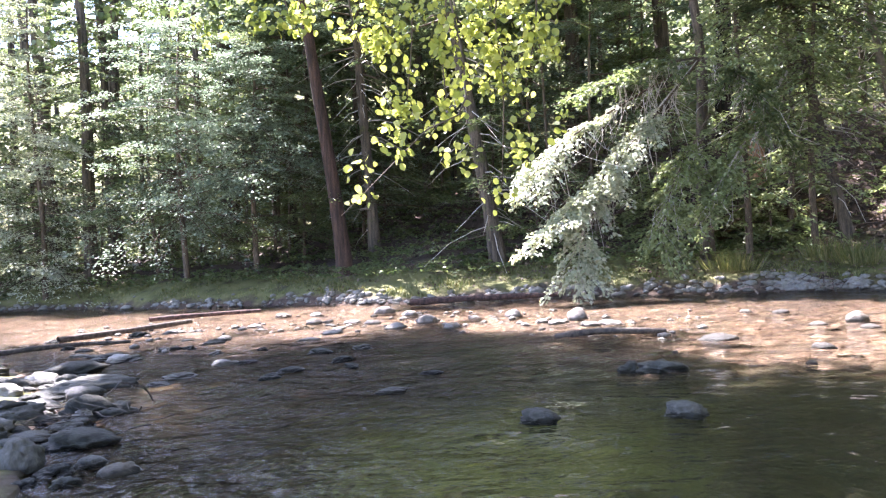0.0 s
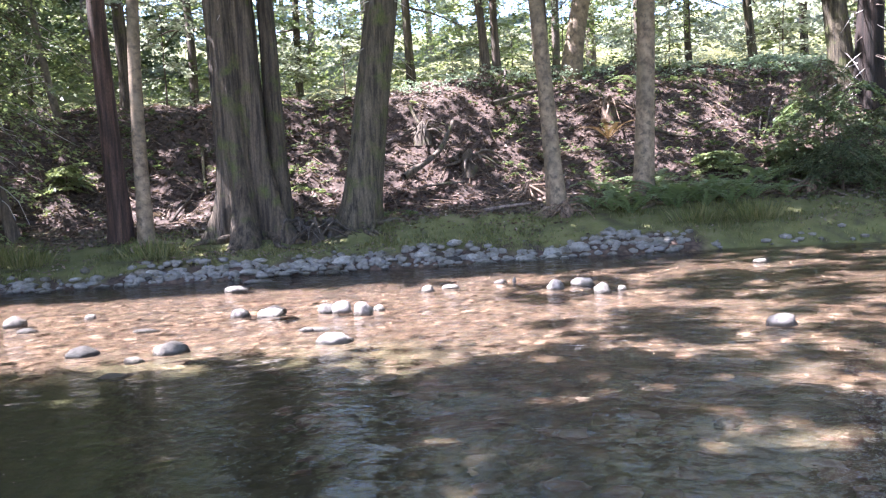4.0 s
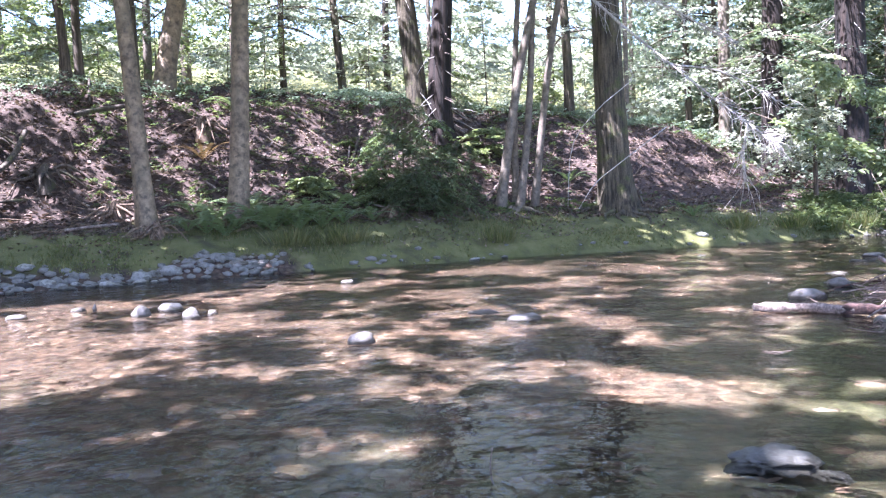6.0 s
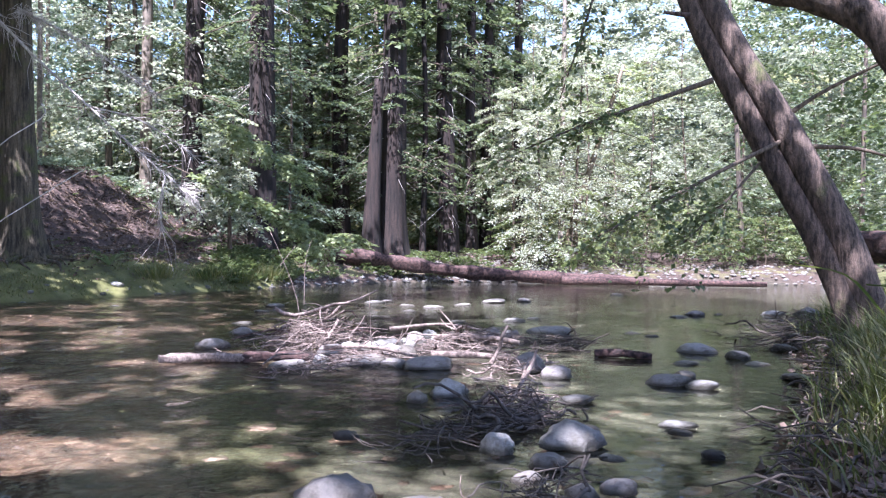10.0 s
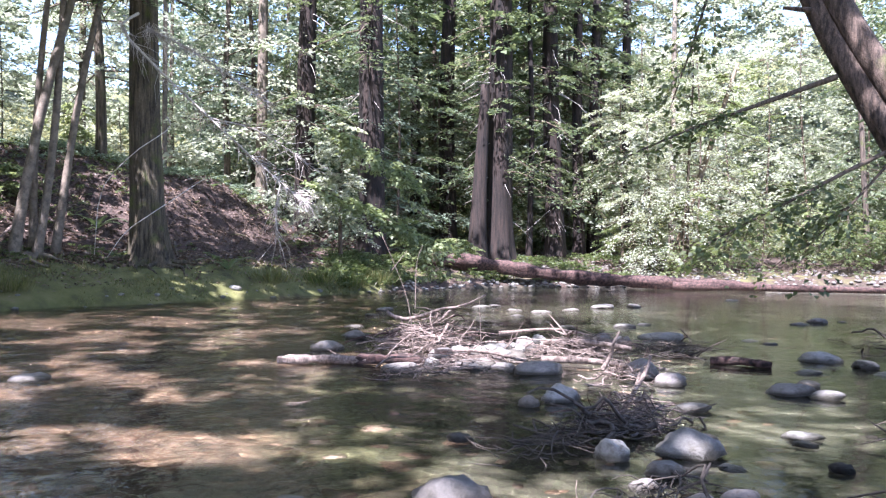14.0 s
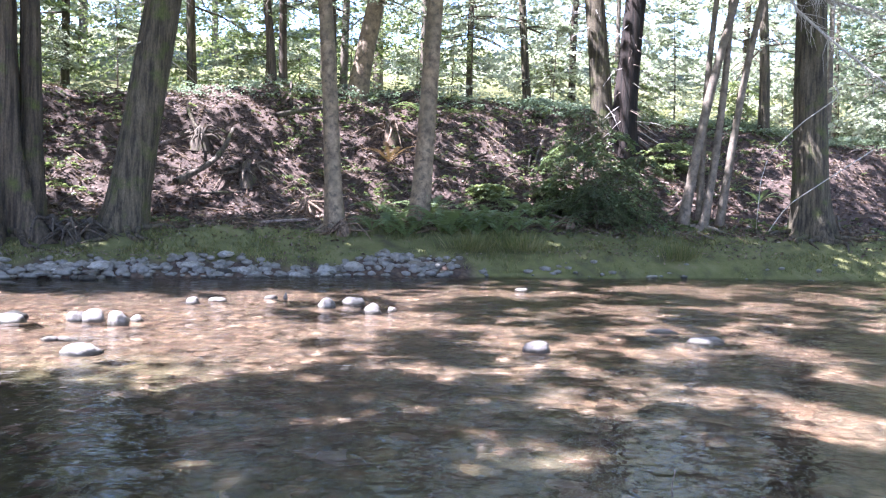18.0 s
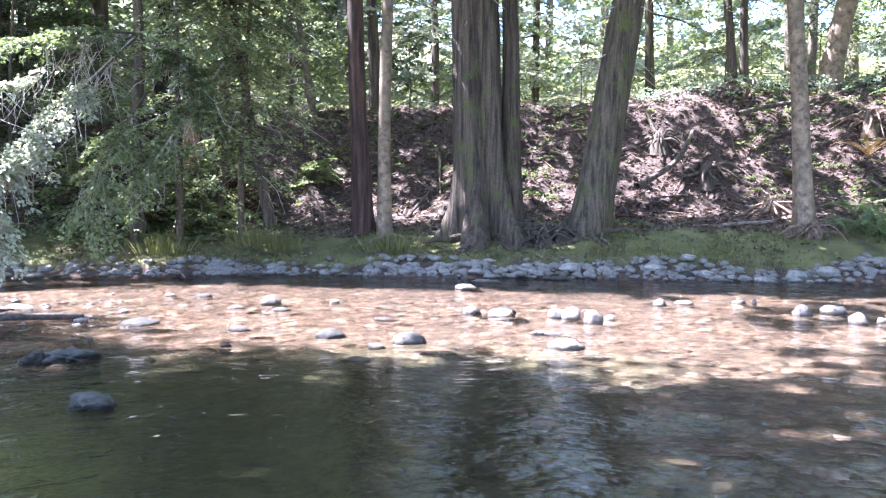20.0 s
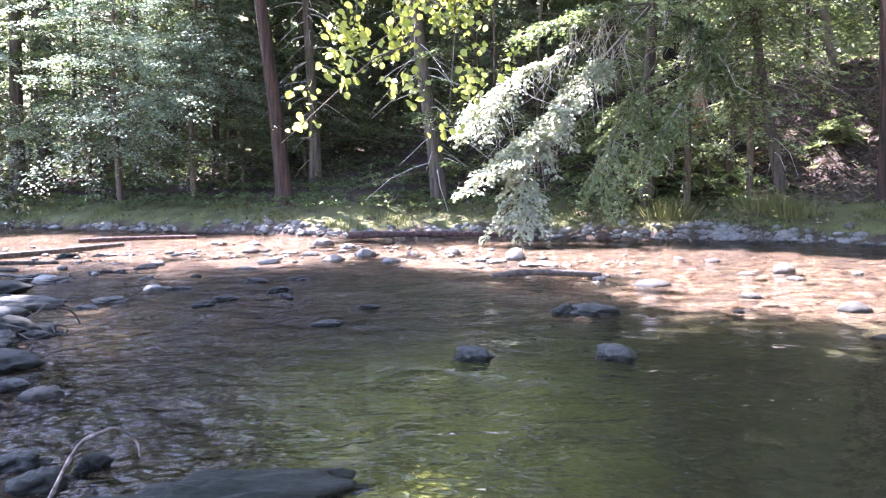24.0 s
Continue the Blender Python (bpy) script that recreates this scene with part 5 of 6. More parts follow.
    part("stump", mesh_from("stump", *tube(np.array([[0, 0, -0.2], [0.02, 0, 0.15], [0.05, 0.03, 0.4], [0.08, 0, 0.55]]) * size, np.array([0.26, 0.2, 0.13, 0.04]) * size, 12, 0.4, 0.3, seed), mat, True), ob)
    for k in range(18):
        a = rng.rand() * 6.283
        d = np.array([math.cos(a), math.sin(a), 0.0])
        q = [np.array([0, 0, 0.25 + 0.2 * rng.rand()]) + d * 0.15, d * (0.45 + 0.1 * rng.rand()) + np.array([0, 0, 0.3 * rng.rand() + 0.12]), d * (0.8 + 0.4 * rng.rand()) + np.array([0, 0, -0.2 + 0.35 * rng.rand()])]
        part("root", limb_mesh("root", np.array(q) * size * (0.7 + 0.5 * rng.rand()) + rng.normal(0, 0.05, (3, 3)), 0.05 * size, 0.012 * size, mat, 7, 0.2, 9), ob)


root_stock(bank(63.97, 7.0), 1.0, "tan splintered roots of an upturned stump on the slope", 1, M_ROOT)
root_stock(bank(58.4, 3.9), 0.8, "weathered brown stump with spreading roots on the slope", 2, M_ROOT)
root_stock(bank(54.5, 5.4), 1.0, "brown tangle of roots and sticks in a hollow of the slope", 5, M_DARKBARK)
root_stock(bank(51.5, 6.6), 0.9, "dark root tangle under the crest", 6, M_DARKBARK)
root_stock(bank(60.9, 1.9), 0.6, "pale old stump beside the alder foot", 3, M_ROOT)
root_stock(bank(76.3, 2.6), 0.55, "pale broken root stub in the bank", 4, M_ROOT)
for k, (az, s, size) in enumerate(((42.6, 1.9, 0.8), (43.8, 1.7, 0.7), (44.8, 1.9, 0.65))):
    root_stock(bank(az, s), size, "dark tangled roots under the old redwood", 10 + k, M_DRIFTDARK)
dead_twigs(*T["lean"], rngd, 3.4, 6.2, 16, 1.6)
dead_twigs(*T["D2"], rngd, 0.2, 3.2, 40, 1.0, M_DRIFT, 0.016)


# ---- stones ----
STONES = {kind: [stone_mesh(kind, 3 * k + off, mat, 4 if kind == "dark_stone" else 3, flat, rg * (1.7 if kind == "dark_stone" else 0.9)) for k, (flat, rg) in enumerate(((0.55, 0.2), (0.7, 0.25), (0.45, 0.18), (0.62, 0.3)))]
          for off, kind, mat in ((1, "stone", M_STONE), (2, "pale_stone", M_PALESTONE), (50, "dark_stone", M_DARKSTONE), (80, "blue_stone", M_BLUESTONE))}
rngs = np.random.RandomState(21)


def stone(kind, x, y, w, h, label, group, z=0.0):
    """A stone w wide whose top stands h over the level z."""
    me = STONES[kind][rngs.randint(4)]
    ob = new("stone", me)
    top = max(c[2] for c in me_top[me.name])
    h *= 0.8
    tall = max(h * 1.8, 0.3 * w)
    ob.scale = (w * 1.04, w * (0.8 + 0.4 * rngs.rand()), tall / (2 * top))
    ob.location = (x, y, z + h - tall / 2)
    ob.rotation_euler = (rngs.uniform(-0.1, 0.1), rngs.uniform(-0.1, 0.1), rngs.uniform(-0.5, 0.5) - math.atan2(x, y))
    return tagged(ob, label, "stone", group)


me_top = {me.name: [v.co for v in me.vertices] for kind in STONES.values() for me in kind}
for x, y, w, h in [(-4.34, 9.23, 0.60, 0.19), (-3.55, 8.14, 0.61, 0.15), (-3.99, 8.41, 0.25, 0.15), (-3.65, 7.77, 0.54, 0.12), (-4.37, 8.14, 0.32, 0.18),
             (-3.60, 7.06, 0.34, 0.13), (-3.91, 7.42, 0.25, 0.10), (-3.04, 6.65, 0.36, 0.22), (-2.86, 6.83, 0.27, 0.10), (-2.99, 6.51, 0.15, 0.10),
             (-2.83, 6.59, 0.21, 0.09), (-3.28, 6.47, 0.24, 0.08), (-2.60, 5.55, 0.45, 0.17), (-2.71, 5.01, 0.23, 0.23), (-3.19, 5.76, 0.17, 0.11),
             (-3.04, 5.77, 0.32, 0.11), (-2.31, 5.03, 0.16, 0.08), (-2.44, 4.87, 0.18, 0.07), (-2.26, 4.60, 0.14, 0.07), (-2.49, 4.64, 0.14, 0.06),]:
    stone("dark_stone", x, y, w, h, "grey wet boulder of the near bar", "boulders of the near bar")
for x, y, w, h in [(-2.96, 8.08, 0.22, 0.05), (-1.89, 8.09, 0.18, 0.06), (-1.78, 8.50, 0.26, 0.07), (-3.43, 11.71, 0.26, 0.08), (-4.12, 10.32, 0.37, 0.07),
             (-3.96, 11.18, 0.19, 0.06), (-3.83, 11.24, 0.17, 0.06), (-3.65, 11.27, 0.16, 0.06), (-5.17, 13.50, 0.29, 0.12), (-4.52, 10.89, 0.31, 0.06),
             (-4.52, 10.45, 0.23, 0.05), (-0.66, 6.94, 0.21, 0.05), (-0.36, 7.84, 0.21, 0.04), (0.37, 5.52, 0.29, 0.12), (-6.40, 13.35, 0.40, 0.08),
             (-5.17, 11.55, 0.19, 0.07),]:
    stone("dark_stone", x, y, w, h, "dark stone in the riffle", "stones of the riffle")
for x, y, w, h in [(-1.34, 15.53, 0.42, 0.17), (-0.95, 12.43, 0.33, 0.12), (-0.50, 13.06, 0.35, 0.17), (-0.12, 11.99, 0.23, 0.10), (-1.37, 13.37, 0.23, 0.09),
             (-0.83, 14.64, 0.29, 0.12), (1.72, 12.29, 0.33, 0.22), (0.87, 13.23, 0.27, 0.16), (1.33, 11.71, 0.25, 0.09), (1.72, 11.24, 0.30, 0.08),
             (2.00, 11.30, 0.28, 0.07), (-1.72, 13.70, 0.28, 0.08), (-2.43, 14.14, 0.27, 0.08), (-3.34, 16.13, 0.33, 0.09), (-1.84, 12.19, 0.29, 0.08),
             (-2.65, 15.89, 0.26, 0.09), (-3.43, 14.14, 0.25, 0.07), (0.25, 13.32, 0.21, 0.07), (1.18, 12.05, 0.21, 0.07), (0.90, 11.69, 0.16, 0.06),]:
    stone("pale_stone", x, y, w, h, "sunlit pale stone of the shallow gravel bar", "stones of the gravel bar")
for x, y, w, h in [(2.72, 9.06, 0.39, 0.09), (4.36, 11.46, 0.21, 0.07), (4.02, 11.82, 0.17, 0.06), (4.71, 10.08, 0.27, 0.15), (4.48, 9.32, 0.21, 0.06),
             (4.14, 9.84, 0.21, 0.06), (5.41, 9.67, 0.13, 0.07), (3.36, 8.01, 0.22, 0.07), (2.86, 7.16, 0.09, 0.04), (3.88, 7.10, 0.27, 0.11),
             (3.87, 6.31, 0.15, 0.06), (4.26, 6.35, 0.28, 0.14), (5.00, 7.86, 0.25, 0.04), (6.13, 7.73, 0.21, 0.12), (6.48, 7.56, 0.27, 0.11),
             (1.59, 7.26, 0.39, 0.12), (1.34, 7.25, 0.17, 0.13), (1.29, 5.44, 0.31, 0.13), (3.43, 5.89, 0.27, 0.03),]:
    stone("dark_stone" if y < 7.6 and x < 2 else "stone", x, y, w, h, "grey-topped stone standing in shallow sunlit water", "stones in midstream")
for x, y, w, h in [(6.62, 6.86, 0.17, 0.14), (6.73, 6.73, 0.22, 0.17), (6.71, 6.39, 0.22, 0.17), (6.97, 6.38, 0.14, 0.09), (5.58, 6.07, 0.19, 0.05),
             (5.65, 5.96, 0.16, 0.04), (5.17, 5.31, 0.33, 0.12), (6.10, 7.72, 0.22, 0.12), (6.25, 7.36, 0.28, 0.12), (8.07, 10.26, 0.35, 0.12),
             (9.27, 11.13, 0.45, 0.07), (8.62, 6.98, 0.15, 0.12), (9.00, 6.88, 0.23, 0.08), (9.63, 6.49, 0.17, 0.08), (9.73, 6.33, 0.06, 0.13),
             (9.14, 5.35, 0.23, 0.17), (9.69, 5.27, 0.26, 0.12), (8.96, 4.62, 0.23, 0.16), (9.20, 4.48, 0.10, 0.08), (7.17, 2.11, 0.23, 0.12),
             (9.02, 1.25, 0.37, 0.06), (8.49, 0.80, 0.34, 0.07), (12.98, 3.97, 0.18, 0.07),]:
    stone("pale_stone", x, y, w, h, "pale stone shining in the sunlit shallows", "stones in the sunlit shallows")
for x, y, w, h in [(11.50, -3.01, 0.36, 0.11), (12.88, -3.37, 0.27, 0.08), (15.12, -4.33, 0.21, 0.08), (16.29, -4.93, 0.28, 0.16), (16.63, -7.19, 0.42, 0.12),
             (16.77, -7.59, 0.25, 0.12), (15.43, -7.43, 0.25, 0.09), (14.04, -6.79, 0.23, 0.10), (14.76, -7.70, 0.36, 0.13), (15.18, -8.59, 0.30, 0.11),
             (15.67, -9.66, 0.42, 0.22), (15.63, -10.42, 0.23, 0.21), (11.51, -7.42, 0.33, 0.14), (9.85, -6.95, 0.52, 0.21), (11.84, -6.56, 0.22, 0.07),
             (11.77, -7.98, 0.19, 0.08), (11.02, -10.57, 0.29, 0.10), (11.27, -11.19, 0.30, 0.21), (11.22, -11.72, 0.15, 0.05), (8.76, -7.83, 0.14, 0.06),
             (9.19, -7.89, 0.19, 0.06), (17.22, -14.43, 0.27, 0.09),]:
    stone("pale_stone" if (x * 7 + w * 100) % 3 < 1.7 else "blue_stone", x, y, w * 1.15, h * 0.5, "rounded pale grey stone in the upstream shallows", "stones upstream")
for x, y, w, h in [(7.25, -7.12, 0.44, 0.12), (6.54, -6.24, 0.27, 0.05), (6.66, -7.13, 0.29, 0.10), (6.20, -6.90, 0.25, 0.04), (5.69, -5.19, 0.36, 0.11),
             (5.86, -5.57, 0.19, 0.08), (5.41, -5.31, 0.25, 0.08), (4.34, -3.99, 0.23, 0.05), (4.15, -3.83, 0.15, 0.04), (4.18, -4.41, 0.07, 0.02),
             (3.63, -3.57, 0.13, 0.06), (3.86, -2.99, 0.05, 0.03), (3.91, -2.63, 0.22, 0.09), (4.32, -2.57, 0.22, 0.13), (4.23, -3.04, 0.37, 0.19),
             (6.05, -3.22, 0.30, 0.16), (5.92, -2.87, 0.16, 0.10), (5.37, -3.94, 0.26, 0.06), (5.01, -1.93, 0.16, 0.06), (4.45, -3.36, 0.13, 0.06),
             (10.69, -12.52, 0.39, 0.11), (10.19, -12.90, 0.44, 0.22),]:
    stone("blue_stone" if w > 0.2 else "stone", x, y, w, h, "rounded grey stone in the still near water", "stones of the near shallows")
for x, y, w, h in [(3.81, -1.38, 0.39, 0.17), (3.43, -1.64, 0.37, 0.13), (3.88, -0.59, 0.33, 0.08), (3.72, -0.81, 0.13, 0.04), (3.37, -2.67, 0.17, 0.08),
             (3.38, -2.45, 0.17, 0.08), (3.69, -2.36, 0.17, 0.08), (3.86, -3.03, 0.13, 0.03),]:
    stone("dark_stone" if y > -1 else "pale_stone", x, y, w, h, "large grey-green rounded stone at the water edge" if y > -1 else "large pale rounded stone at the water edge", "stones nearest the bank")
for x, y, w, h in [(6.90, -8.16, 0.29, 0.10), (7.69, -9.36, 0.32, 0.11), (8.39, -10.62, 0.45, 0.16), (5.34, -6.38, 0.28, 0.08), (10.19, -12.83, 0.33, 0.18),]:
    stone("dark_stone", x, y, w, h, "dark stone under the grassy bank", "stones of the near bank")


for x, y, w, h in [(-1.52, 3.45, 0.2, 0.09), (-1.72, 3.7, 0.24, 0.07), (-1.38, 3.62, 0.13, 0.09)]:
    stone("dark_stone", x, y, w, h, "dark wet mossy stone at the near edge", "stones nearest the bank")


slab = new("stone", stone_mesh("slab", 91, M_MOSSROCK, 5, 0.5, 0.5))
slab.scale, slab.location, slab.rotation_euler = (1.05, 0.42, 0.42), (-0.82, 3.16, -0.02), (0.09, 0.06, 0.12)
tagged(slab, "dark mossy rock slab at the near water edge", "stone", "stones nearest the bank")


for x, y, w, h in [(9.99, -2.26, 0.42, 0.14), (8.77, -3.28, 0.32, 0.15), (7.94, -3.27, 0.41, 0.12), (9.15, -4.47, 0.28, 0.22), (7.48, -3.79, 0.46, 0.14), (6.9, -4.56, 0.37, 0.22), (6.4, -4.53, 0.27, 0.14),
             (7.69, -3.52, 0.26, 0.1), (8.07, -2.55, 0.35, 0.09), (9.25, -5.27, 0.22, 0.13), (9.9, -6.01, 0.24, 0.12), (9.31, -5.94, 0.2, 0.15), (11.28, -2.96, 0.32, 0.13)]:
    stone("pale_stone", x, y, w, h, "pale sunlit stone beside bleached driftwood", "stones of the driftwood heap")
for k in range(26):
    u, w = rngs.normal(0, 0.75), rngs.normal(0, 0.32)
    stone("blue_stone" if k % 3 else "stone", 8.9 + 0.62 * u + 0.78 * w, -4.1 - 0.78 * u + 0.62 * w, rngs.uniform(0.12, 0.3), rngs.uniform(0.06, 0.15), "rounded stone half buried in driftwood", "stones of the driftwood heap")


for k in range(24):
    az, r = rngs.uniform(-29, -6), rngs.uniform(8.5, 15)
    x, y = polar(az, r)
    stone("dark_stone" if k % 4 else "blue_stone", x, y, rngs.uniform(0.12, 0.32), rngs.uniform(0.03, 0.09), "small dark stone breaking the riffle", "stones of the riffle")


def shore_stones():
    for k in range(66):
        az = 22 + 46 * rngs.rand() if k < 54 else -28 + 140 * rngs.rand()
        x, y = bank(az, rngs.normal(0.12, 0.2))
        w = 0.16 + 0.24 * rngs.rand() ** 2
        stone("blue_stone" if rngs.rand() < 0.75 else "stone", x, y, w, w * rngs.uniform(0.2, 0.42), "blue-grey cobble along the foot of the far bank", "cobbles of the far bank", max(at_height(x, y), 0.0))
    for k in range(30):
        x, y = polar(rngs.uniform(-33, -24.5), rngs.uniform(6.6, 10.5))
        w = rngs.uniform(0.16, 0.42)
        stone("dark_stone" if k % 3 else "blue_stone", x, y, w, w * 0.36, "grey rounded boulder of the near bar", "boulders of the near bar", max(at_height(x, y), -0.02))
    for k in range(34):
        x, y = -3.6 + rngs.normal(0, 0.8), 6.8 + rngs.normal(0, 1.7)
        if near_side(np.array(x), np.array(y)) < -0.6:
            continue
        w = rngs.uniform(0.1, 0.25)
        stone("dark_stone" if rngs.rand() < 0.6 else "stone", x, y, w, w * 0.4, "dark wet cobble of the boulder bar", "boulders of the near bar", max(at_height(x, y), -0.02))


shore_stones()


def bed_stones():
    """Flat stones under the water, and pebbles at its edge, too many to count."""
    rng = np.random.RandomState(41)
    bm = bmesh.new()
    bmesh.ops.create_icosphere(bm, subdivisions=1, radius=0.5)
    bm.verts.ensure_lookup_table()
    v0 = np.array([v.co for v in bm.verts])
    f0 = np.array([[v.index for v in f.verts] for f in bm.faces])
    bm.free()
    for name, number, label in (("bed_stones", 4200, "brown stones on the bed of the river"), ("shore_pebbles", 1900, "blue-grey pebbles at the foot of the far bank"), ("bar_pebbles", 240, "pale pebbles of the shallow gravel bar"), ("upstream_pebbles", 1500, "pale sunlit pebbles of the upstream bar")):
        az = rng.uniform(-30, 135, number)
        shore = np.interp(az, SHORE_AZ, SHORE_R)
        r = 3.4 + (shore - 3.6) * rng.rand(number) if name == "bed_stones" else shore + rng.normal(0.12, 0.17, number)
        if name == "shore_pebbles":
            bare = (az > 69) & (az < 106) & (rng.rand(number) < 0.85)
            az = np.where(bare, rng.uniform(20, 68, number), az)
            r = np.interp(az, SHORE_AZ, SHORE_R) + rng.normal(0.12, 0.2, number)
        if name == "bar_pebbles":
            az = rng.uniform(-25, 16, number)
            r = np.interp(az, [-25, 0, 8, 16], [15.5, 13.8, 12.0, 11.0]) + rng.normal(0, 1.2, number)
        if name == "upstream_pebbles":
            az, r = rng.uniform(112, 143, number), rng.uniform(28.8, 34, number)
        if name == "bed_stones":
            strip = np.arange(number) > 2600
            az = np.where(strip, rng.uniform(-18, 78, number), az)
            r = np.where(strip, np.interp(az, [-18, 10, 45, 78], [13.5, 10.5, 9.5, 9.0]) + rng.normal(0, 2.0, number), r)
            r = np.where((az < 40) & (r < 7.5), 8 + rng.rand(number) * 6, r)
        x, y = r * np.sin(np.radians(az)), r * np.cos(np.radians(az))
        z = ground(x, y) if name != "bar_pebbles" else rng.uniform(-0.04, 0.015, number)
        w = {"bed_stones": 0.06 + 0.22 * rng.rand(number) ** 1.6, "shore_pebbles": rng.uniform(0.06, 0.28, number), "bar_pebbles": rng.uniform(0.06, 0.18, number), "upstream_pebbles": rng.uniform(0.07, 0.26, number)}[name]
        a = rng.rand(number) * 6.28
        k = 1 + rng.normal(0, 0.12, (number, len(v0)))
        loc = v0[None] * k[..., None] * np.stack([w, w * 0.75, w * (0.36 if name == "bed_stones" else 0.5)], -1)[:, None]
        vx = loc[..., 0] * np.cos(a)[:, None] - loc[..., 1] * np.sin(a)[:, None]
        vy = loc[..., 0] * np.sin(a)[:, None] + loc[..., 1] * np.cos(a)[:, None]
        v = np.stack([vx + x[:, None], vy + y[:, None], loc[..., 2] + z[:, None]], -1).reshape(-1, 3)
        f = (f0[None] + (np.arange(number) * len(v0))[:, None, None]).reshape(-1, 3)
        tagged(new(name, mesh_from(name, v, f, M_BED if name == "bed_stones" else M_BLUESTONE if name == "shore_pebbles" else M_PALESTONE, True)), label, "stones", kind="stuff")


def bed_material():
    m, nt, b = material("bed_stone", 0.8)
    g = nt.nodes.new("ShaderNodeNewGeometry")
    col = ramp(nt, g.outputs["Random Per Island"], [(0.0, (0.04, 0.025, 0.016)), (0.5, (0.12, 0.074, 0.048)), (0.85, (0.18, 0.122, 0.085)), (1.0, (0.28, 0.22, 0.175))])
    col = mix(nt, 0.4, col, ramp(nt, noise_tex(nt, coords(nt), 14, 5), [(0.3, (0.06, 0.05, 0.03)), (0.7, (0.5, 0.42, 0.33))]), "OVERLAY")
    nt.links.new(col, b.inputs["Base Color"])
    return m


M_BED = bed_material()
bed_stones()


# ---- driftwood ----
def log(name, points, r0, r1, mat, label, n=14, sides=14, rough=0.08):
    o = points[0]
    ob = new(name, limb_mesh(name, points, r0, r1, mat, sides, rough, n, o))
    ob.location = o
    return tagged(ob, label, "log")


log("fallen_log", [(27.6, -10.2, 1.0), (26.92, -11.49, 0.86), (25.52, -14.32, 0.42), (23.46, -17.45, 0.2), (21.9, -19.8, 0.12)], 0.27, 0.17, M_LOG, "long weathered reddish log across the upstream bar", 44, 16, 0.16)
log("fallen_log", [(22.9, -16.9, 0.14), (21.2, -18.6, 0.15), (18.45, -21.6, 0.12)], 0.14, 0.09, M_LOG, "sunlit pinkish log lying on the gravel bar")
log("fallen_log", [(7.82, -10.61, 1.25), (6.36, -10.36, 1.2), (4.6, -10.0, 1.1)], 0.24, 0.22, M_LOG, "dark reddish log lying behind the leaning tree")
log("drift_log", [(8.96, -1.5, 0.03), (8.78, -1.9, 0.05), (8.56, -2.34, 0.04)], 0.052, 0.04, M_DRIFT, "bleached log end at the edge of the driftwood pile", 16, 14, 0.18)
log("drift_log", [(8.66, -2.2, 0.03), (8.45, -2.6, 0.06), (8.15, -3.05, 0.03)], 0.06, 0.045, M_LOG, "brown waterlogged log under the driftwood pile", 16, 14, 0.2)
log("drift_log", [(8.3, -3.0, 0.14), (8.0, -3.4, 0.16), (7.7, -3.75, 0.08)], 0.024, 0.012, M_DRIFT, "pale broken branch across the driftwood pile", 12)
log("drift_log", [(9.3, -4.2, 0.2), (9.0, -4.75, 0.26), (8.75, -5.15, 0.2)], 0.022, 0.01, M_DRIFT, "pale bare branch on top of the driftwood", 12)
log("antler_branch", [(7.15, -4.3, 0.05), (7.1, -4.36, 0.2), (7.04, -4.34, 0.3), (7.02, -4.4, 0.42)], 0.022, 0.012, M_DRIFT, "white upright driftwood branch like an antler", 12)
log("forked_branch", [(5.3, -3.28, 0.02), (5.32, -3.4, 0.16), (5.35, -3.52, 0.3), (5.34, -3.56, 0.42)], 0.02, 0.01, M_DRIFT, "pale forked branch rising from the twigs", 12)
log("forked_branch", [(5.33, -3.42, 0.18), (5.45, -3.55, 0.3), (5.5, -3.62, 0.34)], 0.012, 0.006, M_DRIFT, "thin side fork of a pale branch", 10)
log("drift_log", [(8.0, -4.1, 0.05), (7.6, -4.4, 0.07), (7.25, -4.62, 0.06)], 0.04, 0.025, M_DRIFT, "bleached log in the driftwood pile")
log("drift_log", [(8.9, -4.6, 0.12), (8.5, -4.95, 0.15), (8.15, -5.3, 0.1)], 0.04, 0.025, M_DRIFT, "pale broken branch in the driftwood pile")
log("drift_log", [(7.46, -5.83, 0.03), (7.21, -6.00, 0.05), (6.96, -6.18, 0.03)], 0.05, 0.035, M_LOG, "reddish wet log lying in the shallows")
log("drift_log", [(-6.3, 13.2, 0.05), (-5.6, 14.2, 0.06), (-4.85, 15.3, 0.08)], 0.055, 0.04, M_DRIFTDARK, "dark wet log on the downstream bar")
log("drift_log", [(-5.9, 16.1, 0.1), (-5.0, 16.6, 0.1), (-4.0, 17.2, 0.08)], 0.05, 0.035, M_LOG, "brown log on the downstream bar")
log("drift_log", [(-6.9, 11.3, 0.02), (-5.8, 12.1, 0.06), (-4.9, 12.5, 0.03)], 0.04, 0.025, M_DRIFTDARK, "dark stick in the shallows")
log("drift_log", [(-0.9, 16.75, 0.1), (0.4, 16.7, 0.12), (2.1, 16.55, 0.1)], 0.07, 0.05, M_LOG, "brown log at the foot of the far bank")
log("drift_log", [(1.1, 10.15, 0.0), (1.6, 10.1, 0.05), (2.4, 10.0, 0.02)], 0.05, 0.03, M_DRIFTDARK, "dark wet branch among the stones")
log("fallen_branch", [(15.03, 11.03, 0.88), (15.5, 10.4, 1.0), (16.08, 9.81, 1.06)], 0.04, 0.03, M_DRIFT, "pale fallen branch at the foot of the slope")
